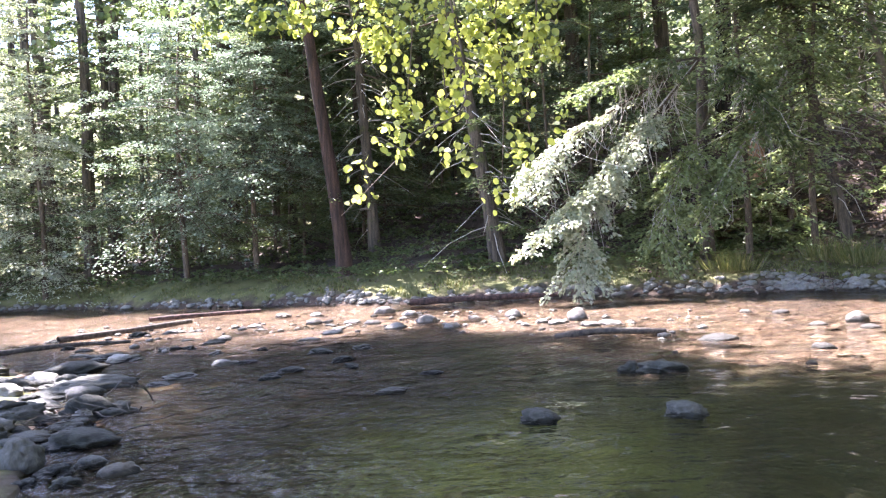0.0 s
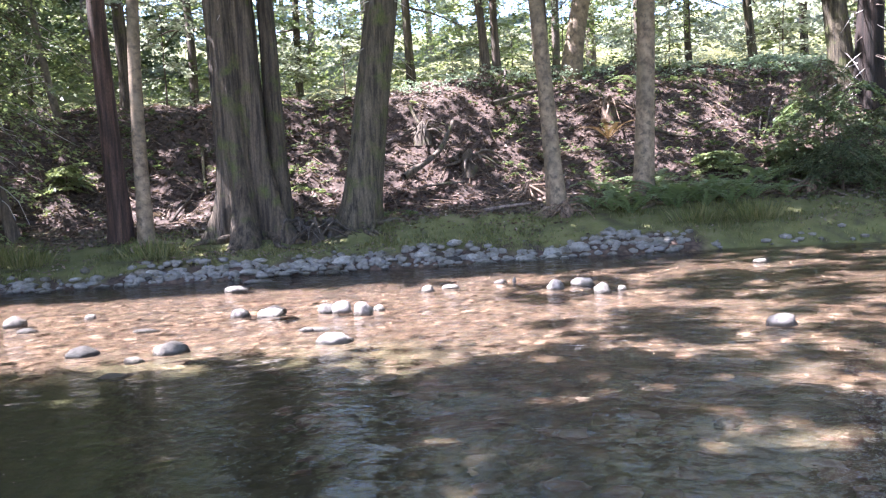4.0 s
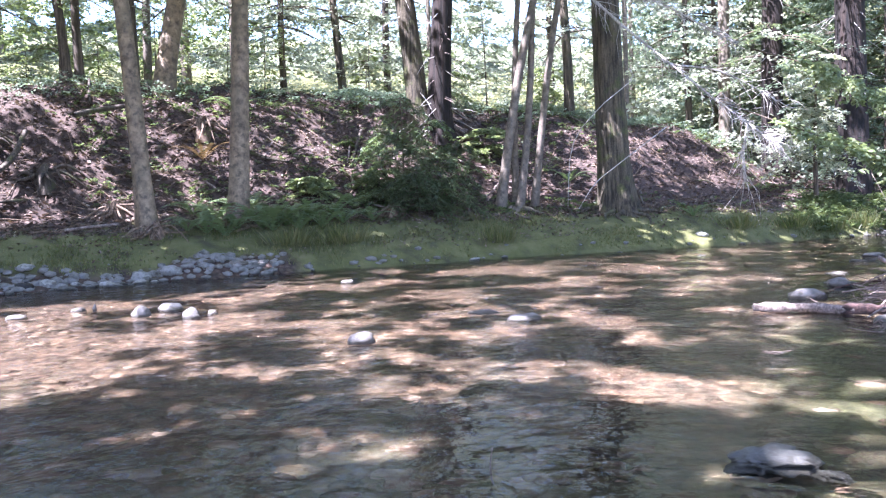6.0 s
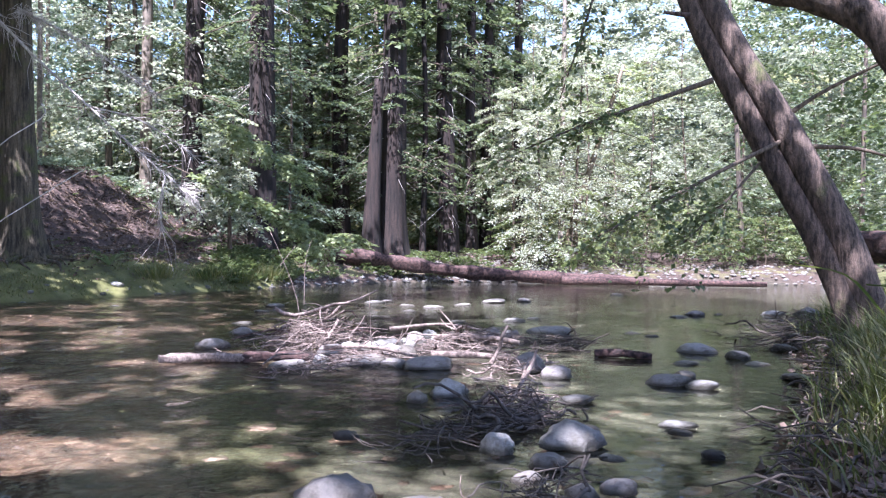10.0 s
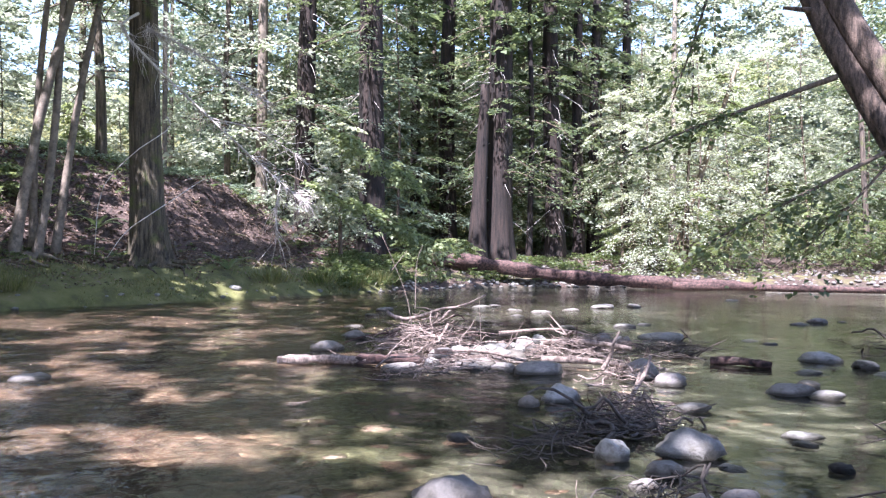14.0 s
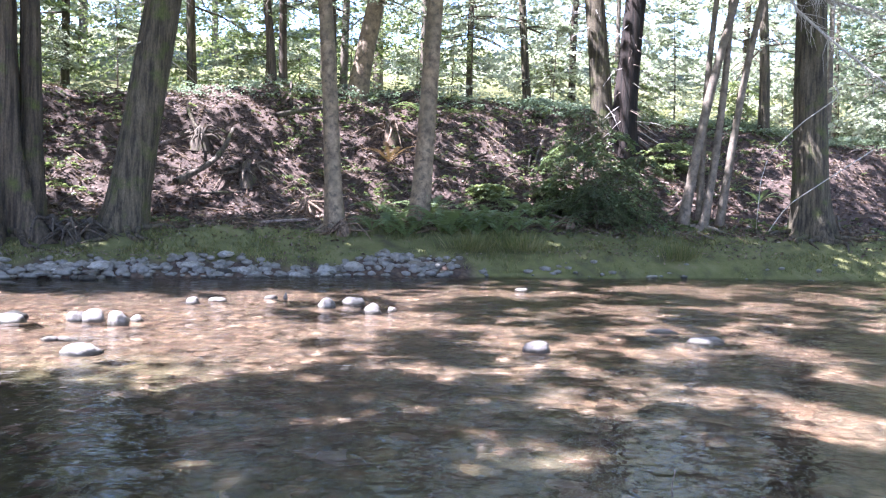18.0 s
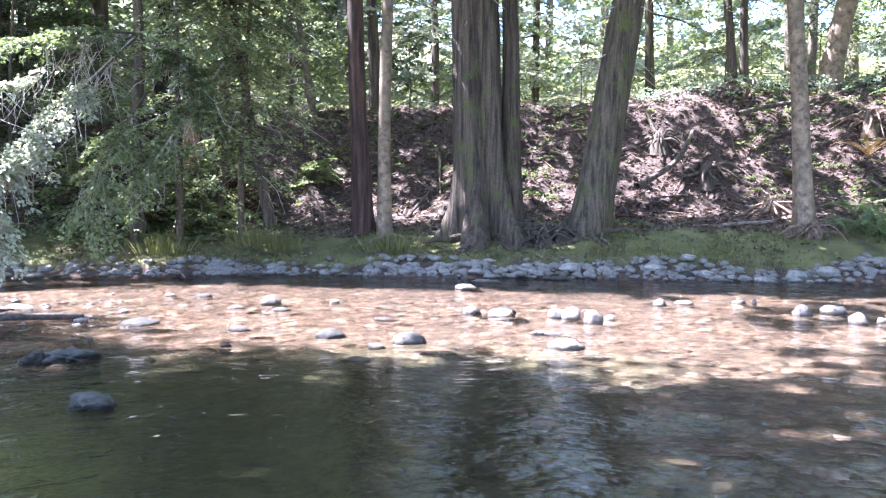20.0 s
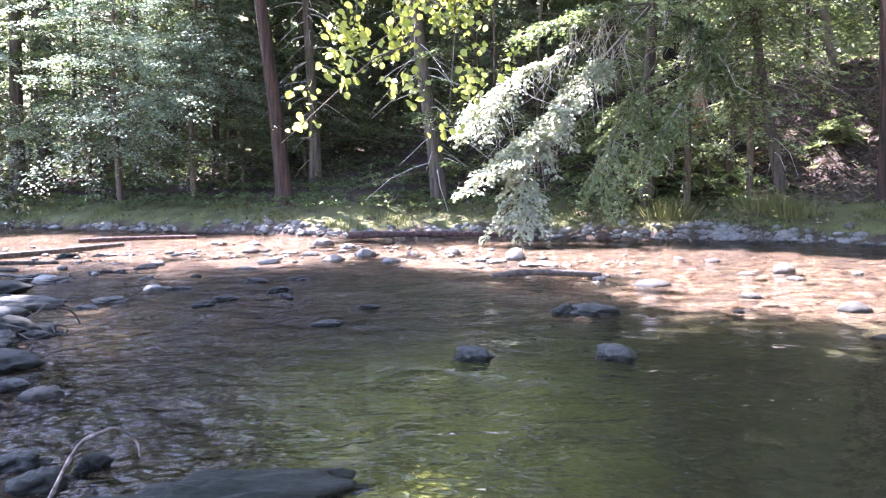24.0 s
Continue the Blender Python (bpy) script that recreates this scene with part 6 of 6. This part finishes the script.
log("fallen_branch", [(18.47, 12.28, 3.71), (19.20, 12.06, 3.91), (19.64, 11.31, 4.04)], 0.07, 0.05, M_DARKBARK, "dark fallen branch on the leafy slope")
log("exposed_root", [(15.13, 12.68, 1.84), (16.45, 12.63, 2.44), (17.51, 12.89, 3.28)], 0.08, 0.05, M_DARKBARK, "dark exposed root on the leafy slope")
log("arched_twig", [(-1.46, 3.28, -0.08), (-1.34, 3.35, 0.17), (-1.26, 3.38, 0.22), (-1.20, 3.40, 0.23), (-1.14, 3.42, 0.17), (-1.13, 3.42, 0.11)], 0.009, 0.004, M_DRIFT, "thin arched twig sticking out of the water", 20, 6)


for az, s, dia, mat, number in ((39.66, 2.3, 1.06, M_BIGWOOD, 7), (46.7, 2.5, 0.72, M_GREYBARK, 5), (91.6, 3.0, 0.86, M_GREYBARK, 6), (60.44, 2.6, 0.38, M_ALDER, 4), (65.97, 2.9, 0.45, M_ALDER, 3), (84.9, 3.1, 0.4, M_STEM, 4), (33.0, 2.4, 0.3, M_ALDER, 3)):
    cx, cy = bank(az, s)
    for k in range(number):
        a = radians(az) + math.pi + (k - (number - 1) / 2) * 0.55 + rngs.uniform(-0.2, 0.2)
        q = []
        for d in (0.3, 0.6, 0.95, 1.4):
            d = d * (0.35 + 0.75 * dia)
            b = a + rngs.uniform(-0.25, 0.25)
            x, y = cx + d * math.sin(b), cy + d * math.cos(b)
            q.append((x, y, at_height(x, y) + 0.1 * dia * (1.4 - d)))
        log("exposed_root", q, 0.045 + 0.06 * dia, 0.015, mat, "gnarled root spreading over the mossy bank", 10, 9, 0.12)


for k in range(52):
    az, s = rngs.uniform(30, 104), rngs.uniform(3.0, 9.0)
    a, ln = rngs.uniform(0, 6.28), rngs.uniform(0.5, 2.2)
    x, y = bank(az, s)
    q = []
    for t in (0, 0.33, 0.66, 1.0):
        px, py = x + math.sin(a) * ln * t, y + math.cos(a) * ln * t
        q.append((px, py, at_height(px, py) + 0.05 + 0.1 * rngs.rand()))
    log("fallen_branch", q, rngs.uniform(0.02, 0.06), 0.012, (M_DARKBARK, M_GREYBARK, M_DRIFT)[k % 3], ("dark", "grey-brown", "pale bare")[k % 3] + " fallen branch on the leafy slope", 10, 7, 0.12)


def driftwood_pile(place, label, number, spread, tall, mat, seed, length=0.9):
    """A heap of crossed sticks; each stick is a part, and the finest twigs are one rest."""
    rng = np.random.RandomState(seed)
    x, y = place
    ob = thing("driftwood_pile", (x, y, 0.0), label, "driftwood")
    kinds = []
    for k in range(10):
        bow = rng.normal(0, 0.035, 3)
        q = np.cumsum(np.concatenate([[[0, 0, 0]], rng.normal(0, 0.04, (5, 3)) + bow * np.linspace(-1, 1, 5)[:, None] + np.array([0.2, 0, 0])]), 0) - np.array([0.5, 0, 0])
        pieces = [tube(bent(q, 9), np.linspace(0.011, 0.004, 9), 6, 0.15)]
        for j in rng.randint(1, 5, rng.randint(0, 3)):
            d = np.array([0.12, 0.12 * rng.choice([-1, 1]), 0.08 * rng.normal(0, 1)])
            pieces.append(tube(np.array([q[j], q[j] + d * 0.6, q[j] + d + rng.normal(0, 0.03, 3)]), np.array([0.007, 0.005, 0.002]), 5))
        kinds.append(mesh_from("stick", *joined(pieces), mat if k % 4 or mat == M_DRIFTDARK else (M_LOG, M_DRIFTDARK)[k // 4 % 2], True))

    def lay(l, thick=0.8):
        a = rng.rand() * 6.283
        u, w = rng.normal(0, 1), rng.normal(0, 1)
        px, py = spread[0] * u, spread[1] * w
        h = max(0.0, tall * (1 - 0.45 * math.hypot(u, w))) * rng.rand()
        ex, ey = math.cos(spread[2]), math.sin(spread[2])
        return Matrix.Translation((px * ex - py * ey, px * ey + py * ex, 0.02 + h)) @ Euler((rng.rand() * 6, rng.normal(0, 0.22) * min(1, 0.3 + tall), a)).to_matrix().to_4x4() @ Matrix.Diagonal((l, l * thick, l * thick, 1))
    for k in range(number):
        s = part("stick", kinds[k % 10], ob)
        s.matrix_basis = lay(length * (0.4 + 1.1 * rng.rand()), 0.7 + 2.2 * rng.rand() ** 3)
    fine = []
    for k in range(number * 3):
        m = np.array(lay(length * (0.25 + 0.5 * rng.rand())))
        q = np.array([[-0.5, 0, 0], [-0.15, 0.06, 0.02], [0.2, -0.03, 0.05], [0.5, 0.05, 0.0]]) * np.array([1, rng.normal(0, 1.5), rng.normal(0, 1.5)])
        fine.append(tube(q @ m[:3, :3].T + m[:3, 3], np.array([0.0045, 0.004, 0.0035, 0.0015]), 4))
    tagged(part("twig_mass", mesh_from("twig_mass", *joined(fine), mat, True), ob), kind="stuff")
    return ob


driftwood_pile((9.5, -3.4), "tangled dome of bleached grey driftwood among stones", 90, (0.38, 0.26, -0.9), 0.55, M_DRIFT, 1, 0.7)
driftwood_pile((8.8, -5.0), "low spread of pale and dark sticks among stones", 70, (0.6, 0.22, -1.0), 0.22, M_DRIFT, 2, 0.55)
driftwood_pile((8.0, -3.2), "pale sticks and bark along the edge of the heap", 44, (0.6, 0.16, -1.05), 0.16, M_DRIFT, 10, 0.5)
driftwood_pile((8.3, -5.9), "dark wet sticks caught on stones", 30, (0.4, 0.2, -0.8), 0.14, M_DRIFTDARK, 3, 0.55)
driftwood_pile((6.9, -4.4), "pale sunlit twigs on a low spit of stones", 26, (0.34, 0.14, -0.9), 0.16, M_DRIFT, 11, 0.45)
driftwood_pile((4.85, -2.75), "dark tangled twigs caught against boulders", 40, (0.40, 0.16, -1.2), 0.07, M_DRIFTDARK, 4, 0.5)
driftwood_pile((5.25, -3.35), "pale and reddish sticks on the small midstream bar", 30, (0.2, 0.15, -0.8), 0.2, M_DRIFT, 5, 0.42)
driftwood_pile((3.5, -2.3), "dark twigs caught between rounded stones", 12, (0.2, 0.12, -0.8), 0.05, M_DRIFTDARK, 6, 0.35)
driftwood_pile((-3.0, 6.2), "dark twigs caught among the boulders", 16, (0.4, 0.4, 0.0), 0.15, M_DRIFTDARK, 7, 0.5)
driftwood_pile((6.6, 15.2), "pale twigs washed up under the far bank", 40, (0.7, 0.15, -0.3), 0.2, M_DRIFT, 8, 0.6)
driftwood_pile((8.4, -10.2), "dark roots and sticks under the near bank", 60, (1.2, 0.3, -1.0), 0.3, M_DRIFTDARK, 9, 0.6)
for q in ([(8.78, -2.94, 0.0), (8.80, -2.88, 0.60), (8.86, -2.71, 1.09), (8.89, -2.60, 1.34)], [(8.86, -2.71, 0.97), (8.81, -2.86, 1.18)], [(8.78, -2.95, 0.55), (8.77, -2.96, 1.03), (8.75, -3.02, 1.24)], [(8.05, -3.42, 0.1), (8.06, -3.39, 0.75)], [(3.61, 0.55, -0.05), (3.61, 0.56, 0.06), (3.61, 0.55, 0.14)],
          [(3.66, -1.98, -0.05), (3.67, -1.96, 0.03), (3.68, -1.97, 0.09)]):
    log("dry_stalk", q, 0.005, 0.002, M_DRIFT, "thin dry stalk standing up from the driftwood", 10, 5)


# ---- plants and litter of the banks ----
def fern(place, size, label, seed, mat=None):
    rng = np.random.RandomState(seed)
    x, y = place
    ob = thing("fern", (x, y, at_height(x, y)), label, "fern", "ferns of the far bank")
    for k in range(9):
        a, up = k * 0.698 + rng.normal(0, 0.15), 0.95 + 0.3 * rng.rand()
        t = np.linspace(0, 1, 16)
        n = 1.6 * size * (0.8 + 0.3 * rng.rand())
        mid = np.stack([np.cos(a) * t * n, np.sin(a) * t * n, (up * t - 0.75 * t * t) * n], -1)
        side = np.array([-math.sin(a), math.cos(a), 0.0])
        w = 0.2 * size * np.sin(np.pi * np.clip(t * 0.92 + 0.1, 0, 1))
        tip = mid[:-1] + (mid[1:] - mid[:-1]) * 1.2 - np.array([0, 0, 0.02])
        v = np.concatenate([mid, tip + side * w[:-1, None], tip - side * w[:-1, None]])
        i = np.arange(15)
        f = np.concatenate([np.stack([i, 16 + i, i + 1], -1), np.stack([i, i + 1, 31 + i], -1)])
        part("frond", mesh_from("frond", v, f, mat or M_FERN), ob)
    return ob


for k, (az, s, size) in enumerate([(66.0, 2.2, 0.6), (67.6, 2.0, 0.75), (69.2, 2.3, 0.7), (70.6, 2.6, 0.65), (64.6, 3.1, 0.7), (72.4, 3.0, 0.6), (63.2, 4.2, 0.5), (68.5, 3.2, 0.6), (73.8, 3.6, 0.6), (62.8, 2.3, 0.4), (66.3, 7.6, 0.6), (88.5, 5.5, 0.5), (21.5, 3.6, 0.6), (23.5, 3.4, 0.5), (96.5, 1.9, 0.45), (64.0, 1.9, 0.65), (65.2, 1.7, 0.6), (68.3, 1.8, 0.7), (70.0, 1.9, 0.65), (71.6, 2.0, 0.6), (73.0, 2.2, 0.55), (66.8, 3.6, 0.7), (75.0, 2.4, 0.5)]):
    fern(bank(az, s), size, "green sword fern at the foot of the slope", 500 + k)
for k, (az, s, size) in enumerate([(60.0, 5.5, 0.55), (64.0, 6.2, 0.6), (18.0, 3.6, 0.8), (22.5, 4.2, 0.8)]):
    fern(bank(az, s), size, "dry orange-brown fern on the leafy slope", 520 + k, M_DRYFERN)


def scatter_bank(number, lo, hi, az0, az1, rng):
    az = rng.uniform(az0, az1, number)
    r = np.interp(az, SHORE_AZ, SHORE_R) + lo + (hi - lo) * rng.rand(number)
    x, y = r * np.sin(np.radians(az)), r * np.cos(np.radians(az))
    return x, y, ground(x, y)


def bank_grass():
    rng = np.random.RandomState(51)
    x, y, z = scatter_bank(90000, 0.05, 3.0, -28, 116, rng)
    az = np.degrees(np.arctan2(x, y))
    low = np.hypot(x, y) - np.interp(az, SHORE_AZ, SHORE_R) < 0.35
    keep = ~(low & ((az < 69) | (az > 108)))
    x, y, z = x[keep], y[keep], z[keep]
    keep = fbm(x, y, 0.55, 2) + 0.3 * rng.normal(0, 1, len(x)) > 0.36
    x, y, z = x[keep], y[keep], z[keep]
    n = len(x)
    ln = (0.03 + 0.06 * rng.rand(n)) * (1 + 1.1 * np.clip(fbm(x, y, 1.3, 8), 0, 1))
    d = np.stack([rng.normal(0, 0.35, n), rng.normal(0, 0.35, n), np.ones(n)], -1)
    v, f = leaves(np.stack([x, y, z + ln * 0.4], -1), d, rng.normal(0, 1, (n, 3)), ln, 0.014 + 0.01 * rng.rand(n))
    tagged(new("bank_grass", mesh_from("bank_grass", v, f, M_GRASS)), "short green grass on the far bank", "grass", kind="stuff")
    for k, (az, s) in enumerate([(104.6, 0.5), (102.5, 0.5), (99.5, 0.4), (83.5, 0.6), (73.0, 0.7), (69.5, 0.8), (26.0, 0.9), (18.5, 0.8), (33.5, 0.9), (106.5, 0.5), (24.0, 1.2)]):
        x, y = bank(az, s)
        m = 260
        p = rng.normal(0, 0.22, (m, 2))
        ln = 0.25 + 0.35 * rng.rand(m)
        d = np.concatenate([p * 1.2 + rng.normal(0, 0.2, (m, 2)), np.ones((m, 1))], 1)
        c = np.concatenate([p, (ln * 0.4)[:, None]], 1) + unit(d) * 0.05
        ob = new("grass_tuft", mesh_from("grass_tuft", *leaves(c, d, rng.normal(0, 1, (m, 3)), ln, 0.016), M_NEARGRASS if k < 2 else M_GRASS))
        ob.location = (x, y, at_height(x, y))
        tagged(ob, "tall tuft of bright green grass at the water edge", "grass", "tall tufts of the far bank", "stuff")


def near_grass():
    """Long bent blades on the near bank."""
    rng = np.random.RandomState(52)
    number = 12500
    t = rng.rand(number)
    k = rng.rand(number) ** 1.8
    x = np.interp(t, [0, 0.35, 0.7, 1], [2.1, 3.5, 5.35, 8.1]) - 0.85 * k * 2.6
    y = np.interp(t, [0, 0.35, 0.7, 1], [-3.2, -4.9, -7.4, -10.4]) - 0.5 * k * 2.6
    x, y = x + 0.35 * rng.normal(0, 1, number), y + 0.25 * rng.normal(0, 1, number)
    keep = near_side(x, y) > 0.0
    x, y = x[keep], y[keep]
    z, n = ground(x, y), keep.sum()
    ln = 0.10 + 0.38 * rng.rand(n) ** 2.2
    a = rng.rand(n) * 6.28
    lean = np.stack([np.cos(a), np.sin(a)], -1) * (0.2 + 0.8 * rng.rand(n))[:, None] + np.array([0.15, 0.1])
    w = 0.0025 + 0.007 * rng.rand(n) ** 3
    side = np.stack([-np.sin(a), np.cos(a), 0 * a], -1)
    rows = []
    for h, wk in ((0, 1.0), (0.4, 0.9), (0.75, 0.65), (1.0, 0.08)):
        c = np.stack([x + lean[:, 0] * ln * h * h, y + lean[:, 1] * ln * h * h, z + ln * (h - 0.3 * h * h)], -1)
        rows += [c + side * (w * wk)[:, None], c - side * (w * wk)[:, None]]
    v = np.stack(rows, 1).reshape(-1, 3)
    b = (np.arange(n) * 8)[:, None, None]
    f = (b + np.array([[0, 1, 3, 2], [2, 3, 5, 4], [4, 5, 7, 6]])[None]).reshape(-1, 4)
    tagged(new("near_grass", mesh_from("near_grass", v, f, M_NEARGRASS)), "long bright green and straw grass on the near bank", "grass", kind="stuff")
    for q, w in (([(3.9, -6.3, 0.5), (4.05, -6.1, 0.85), (4.35, -5.95, 0.9)], 0.03), ([(2.9, -5.0, 0.45), (3.0, -4.8, 0.68), (3.2, -4.65, 0.7)], 0.025), ([(4.9, -7.0, 0.6), (5.0, -6.6, 0.95), (5.3, -6.2, 1.05)], 0.03)):
        line = bent(q, 9)
        t = unit(np.gradient(line, axis=0))
        s = unit(np.cross(t, np.array([0, 0, 1.0]))) * (w * np.sin(np.pi * np.linspace(0.12, 0.98, 9)))[:, None]
        fold = np.array([0, 0, 1.0]) * w * 0.35
        v = np.stack([line + s + fold, line, line - s + fold], 1).reshape(-1, 3) - line[0]
        f = np.concatenate([[[3 * i, 3 * i + 1, 3 * i + 4, 3 * i + 3], [3 * i + 1, 3 * i + 2, 3 * i + 5, 3 * i + 4]] for i in range(8)])
        ob = new("broad_blade", mesh_from("broad_blade", v, f, M_NEARGRASS, True))
        ob.location = line[0]
        tagged(ob, "broad bright green blade arching over the near bank", "leaf", "broad blades of the near bank")


def litter():
    rng = np.random.RandomState(53)
    x, y, z = scatter_bank(56000, 2.2, 12, 15, 126, rng)
    n = len(x)
    sz = 0.06 + 0.09 * rng.rand(n)
    v, f = leaves(np.stack([x, y, z + 0.02], -1), rng.normal(0, 1, (n, 3)) * np.array([1, 1, 0.35]), np.array([0, 0, 1.0]) + rng.normal(0, 0.4, (n, 3)), sz, sz * 0.6)
    tagged(new("leaf_litter", mesh_from("leaf_litter", v, f, M_LITTER)), "brown and pale fallen leaves on the slope", "leaves", kind="stuff")
    x, y, z = scatter_bank(9000, 0.5, 3.0, -10, 118, rng)
    keep = fbm(x, y, 0.7, 6) > 0.0
    x, y, z = x[keep], y[keep], z[keep]
    sz = 0.04 + 0.06 * rng.rand(len(x))
    v, f = leaves(np.stack([x, y, z + 0.03], -1), rng.normal(0, 1, (len(x), 3)) * np.array([1, 1, 0.3]), np.array([0, 0, 1.0]) + rng.normal(0, 0.4, (len(x), 3)), sz, sz * 0.6)
    tagged(new("bank_leaves", mesh_from("bank_leaves", v, f, M_LITTER)), "scattered dry leaves on the mossy far bank", "leaves", kind="stuff")
    out = []
    for _ in range(900):
        a, s = rng.uniform(15, 125), rng.uniform(2.5, 10)
        x, y = bank(a, s)
        b, ln = rng.rand() * 6.28, 0.2 + 0.7 * rng.rand()
        e = np.array([math.cos(b), math.sin(b)]) * ln
        out.append(tube(np.array([[x, y, at_height(x, y) + 0.03], [x + e[0] / 2, y + e[1] / 2, at_height(x + e[0] / 2, y + e[1] / 2) + 0.07], [x + e[0], y + e[1], at_height(x + e[0], y + e[1]) + 0.03]]), np.array([0.014, 0.012, 0.006]), 5))
    tagged(new("fallen_twigs", mesh_from("fallen_twigs", *joined(out), M_ROOT, True)), "thin fallen twigs among the leaves", "twigs", kind="stuff")
    x, y, z = scatter_bank(1800, 1.4, 9, -28, 24, rng)
    a = rng.rand(len(x)) * 6.28
    v, f = sprays(np.stack([x, y, z + 0.15], -1), np.stack([np.cos(a), np.sin(a), 0.35 + 0 * a], -1), 0.3 + 0.4 * rng.rand(len(x)), 14, (0.1, 0.07), rng, 0.6, 0.2)
    tagged(new("undergrowth", mesh_from("undergrowth", v, f, M_BROAD)), "low dark green undergrowth in the downstream wood", "undergrowth", kind="stuff")


def slope_plants():
    rng = np.random.RandomState(55)
    x, y, z = scatter_bank(5200, 2.6, 10, 26, 122, rng)
    keep = fbm(x, y, 1.3, 4) + 0.25 * rng.normal(0, 1, len(x)) > np.where(np.abs(np.degrees(np.arctan2(x, y)) - 77) < 13, -0.12, 0.36)
    x, y, z = x[keep], y[keep], z[keep]
    a = rng.rand(len(x)) * 6.28
    v, f = sprays(np.stack([x, y, z + 0.06], -1), np.stack([np.cos(a), np.sin(a), 0.5 + 0 * a], -1), 0.15 + 0.3 * rng.rand(len(x)), 14, (0.085, 0.05), rng, 0.6, 0.2)
    tagged(new("slope_plants", mesh_from("slope_plants", v, f, M_BROAD)), "low green plants scattered over the leafy slope", "undergrowth", kind="stuff")


def crest_plants():
    """Pale green herbs that cover the crest of the hill."""
    rng = np.random.RandomState(56)
    x, y, z = scatter_bank(3600, 8.4, 14, 50, 102, rng)
    keep = fbm(x, y, 1.6, 9) + 0.3 * rng.normal(0, 1, len(x)) > -0.15
    x, y, z = x[keep], y[keep], z[keep]
    a = rng.rand(len(x)) * 6.28
    v, f = sprays(np.stack([x, y, z + 0.1], -1), np.stack([np.cos(a), np.sin(a), 0.6 + 0 * a], -1), 0.25 + 0.4 * rng.rand(len(x)), 14, (0.10, 0.055), rng, 0.6, 0.2)
    tagged(new("crest_plants", mesh_from("crest_plants", v, f, M_COOL)), "pale green herbs along the crest of the hill", "undergrowth", kind="stuff")


def bend_plants():
    """Green growth along the shaded foot of the bend."""
    rng = np.random.RandomState(58)
    x, y, z = scatter_bank(2600, 0.3, 4.5, 103, 124, rng)
    keep = fbm(x, y, 1.1, 5) + 0.3 * rng.normal(0, 1, len(x)) > -0.05
    x, y, z = x[keep], y[keep], z[keep]
    a = rng.rand(len(x)) * 6.28
    v, f = sprays(np.stack([x, y, z + 0.06], -1), np.stack([np.cos(a), np.sin(a), 0.6 + 0 * a], -1), 0.2 + 0.35 * rng.rand(len(x)), 14, (0.11, 0.055), rng, 0.6, 0.2)
    tagged(new("bend_plants", mesh_from("bend_plants", v, f, M_BROAD)), "low green plants along the foot of the bend", "undergrowth", kind="stuff")


crest_plants()
bend_plants()


def bank_debris():
    """Dark leaves, roots and sticks along the foot of the near bank."""
    rng = np.random.RandomState(59)
    n = 5200
    t = rng.rand(n)
    x = np.interp(t, [0, 0.2, 0.45, 0.7, 1], [1.0, 2.5, 3.8, 5.6, 7.8]) - 0.82 * rng.normal(0.2, 0.2, n)
    y = np.interp(t, [0, 0.2, 0.45, 0.7, 1], [-0.3, -2.7, -4.5, -7.0, -9.5]) - 0.57 * rng.normal(0.2, 0.2, n)
    z = np.maximum(ground(x, y), 0.0)
    sz = 0.03 + 0.05 * rng.rand(n)
    v, f = leaves(np.stack([x, y, z + 0.015], -1), rng.normal(0, 1, (n, 3)) * np.array([1, 1, 0.5]), np.array([0, 0, 1.0]) + rng.normal(0, 0.6, (n, 3)), sz, sz * 0.6)
    tagged(new("bank_litter", mesh_from("bank_litter", v, f, M_LITTER)), "dark wet leaves at the foot of the near bank", "leaves", kind="stuff")
    out = []
    for k in range(320):
        i = rng.randint(n)
        b, ln = rng.rand() * 6.28, 0.12 + 0.4 * rng.rand()
        e = np.array([math.cos(b), math.sin(b)]) * ln
        c = np.array([x[i], y[i], z[i] + 0.02])
        out.append(tube(np.array([c, c + np.array([e[0] / 2, e[1] / 2, 0.06 * rng.rand()]), c + np.array([e[0], e[1], 0.05 * rng.normal(0, 1)])]), np.array([0.008, 0.007, 0.003]), 5))
    tagged(new("bank_sticks", mesh_from("bank_sticks", *joined(out), M_DRIFTDARK, True)), "dark roots and sticks at the foot of the near bank", "twigs", kind="stuff")


bank_debris()


def floating_bits():
    rng = np.random.RandomState(57)
    n = 170
    az, r = np.radians(rng.uniform(2, 34, n)), rng.uniform(3.4, 6.5, n)
    v, f = leaves(np.stack([r * np.sin(az), r * np.cos(az), 0.004 + waves(r * np.sin(az), r * np.cos(az))], -1), rng.normal(0, 1, (n, 3)) * np.array([1, 1, 0.02]), np.tile([0, 0, 1.0], (n, 1)), 0.008 + 0.016 * rng.rand(n), 0.012)
    tagged(new("floating_leaves", mesh_from("floating_leaves", v, f, M_LITTER)), "tiny pale leaves floating on the still pool", "leaves", kind="stuff")


floating_bits()
slope_plants()
bank_grass()
near_grass()
litter()
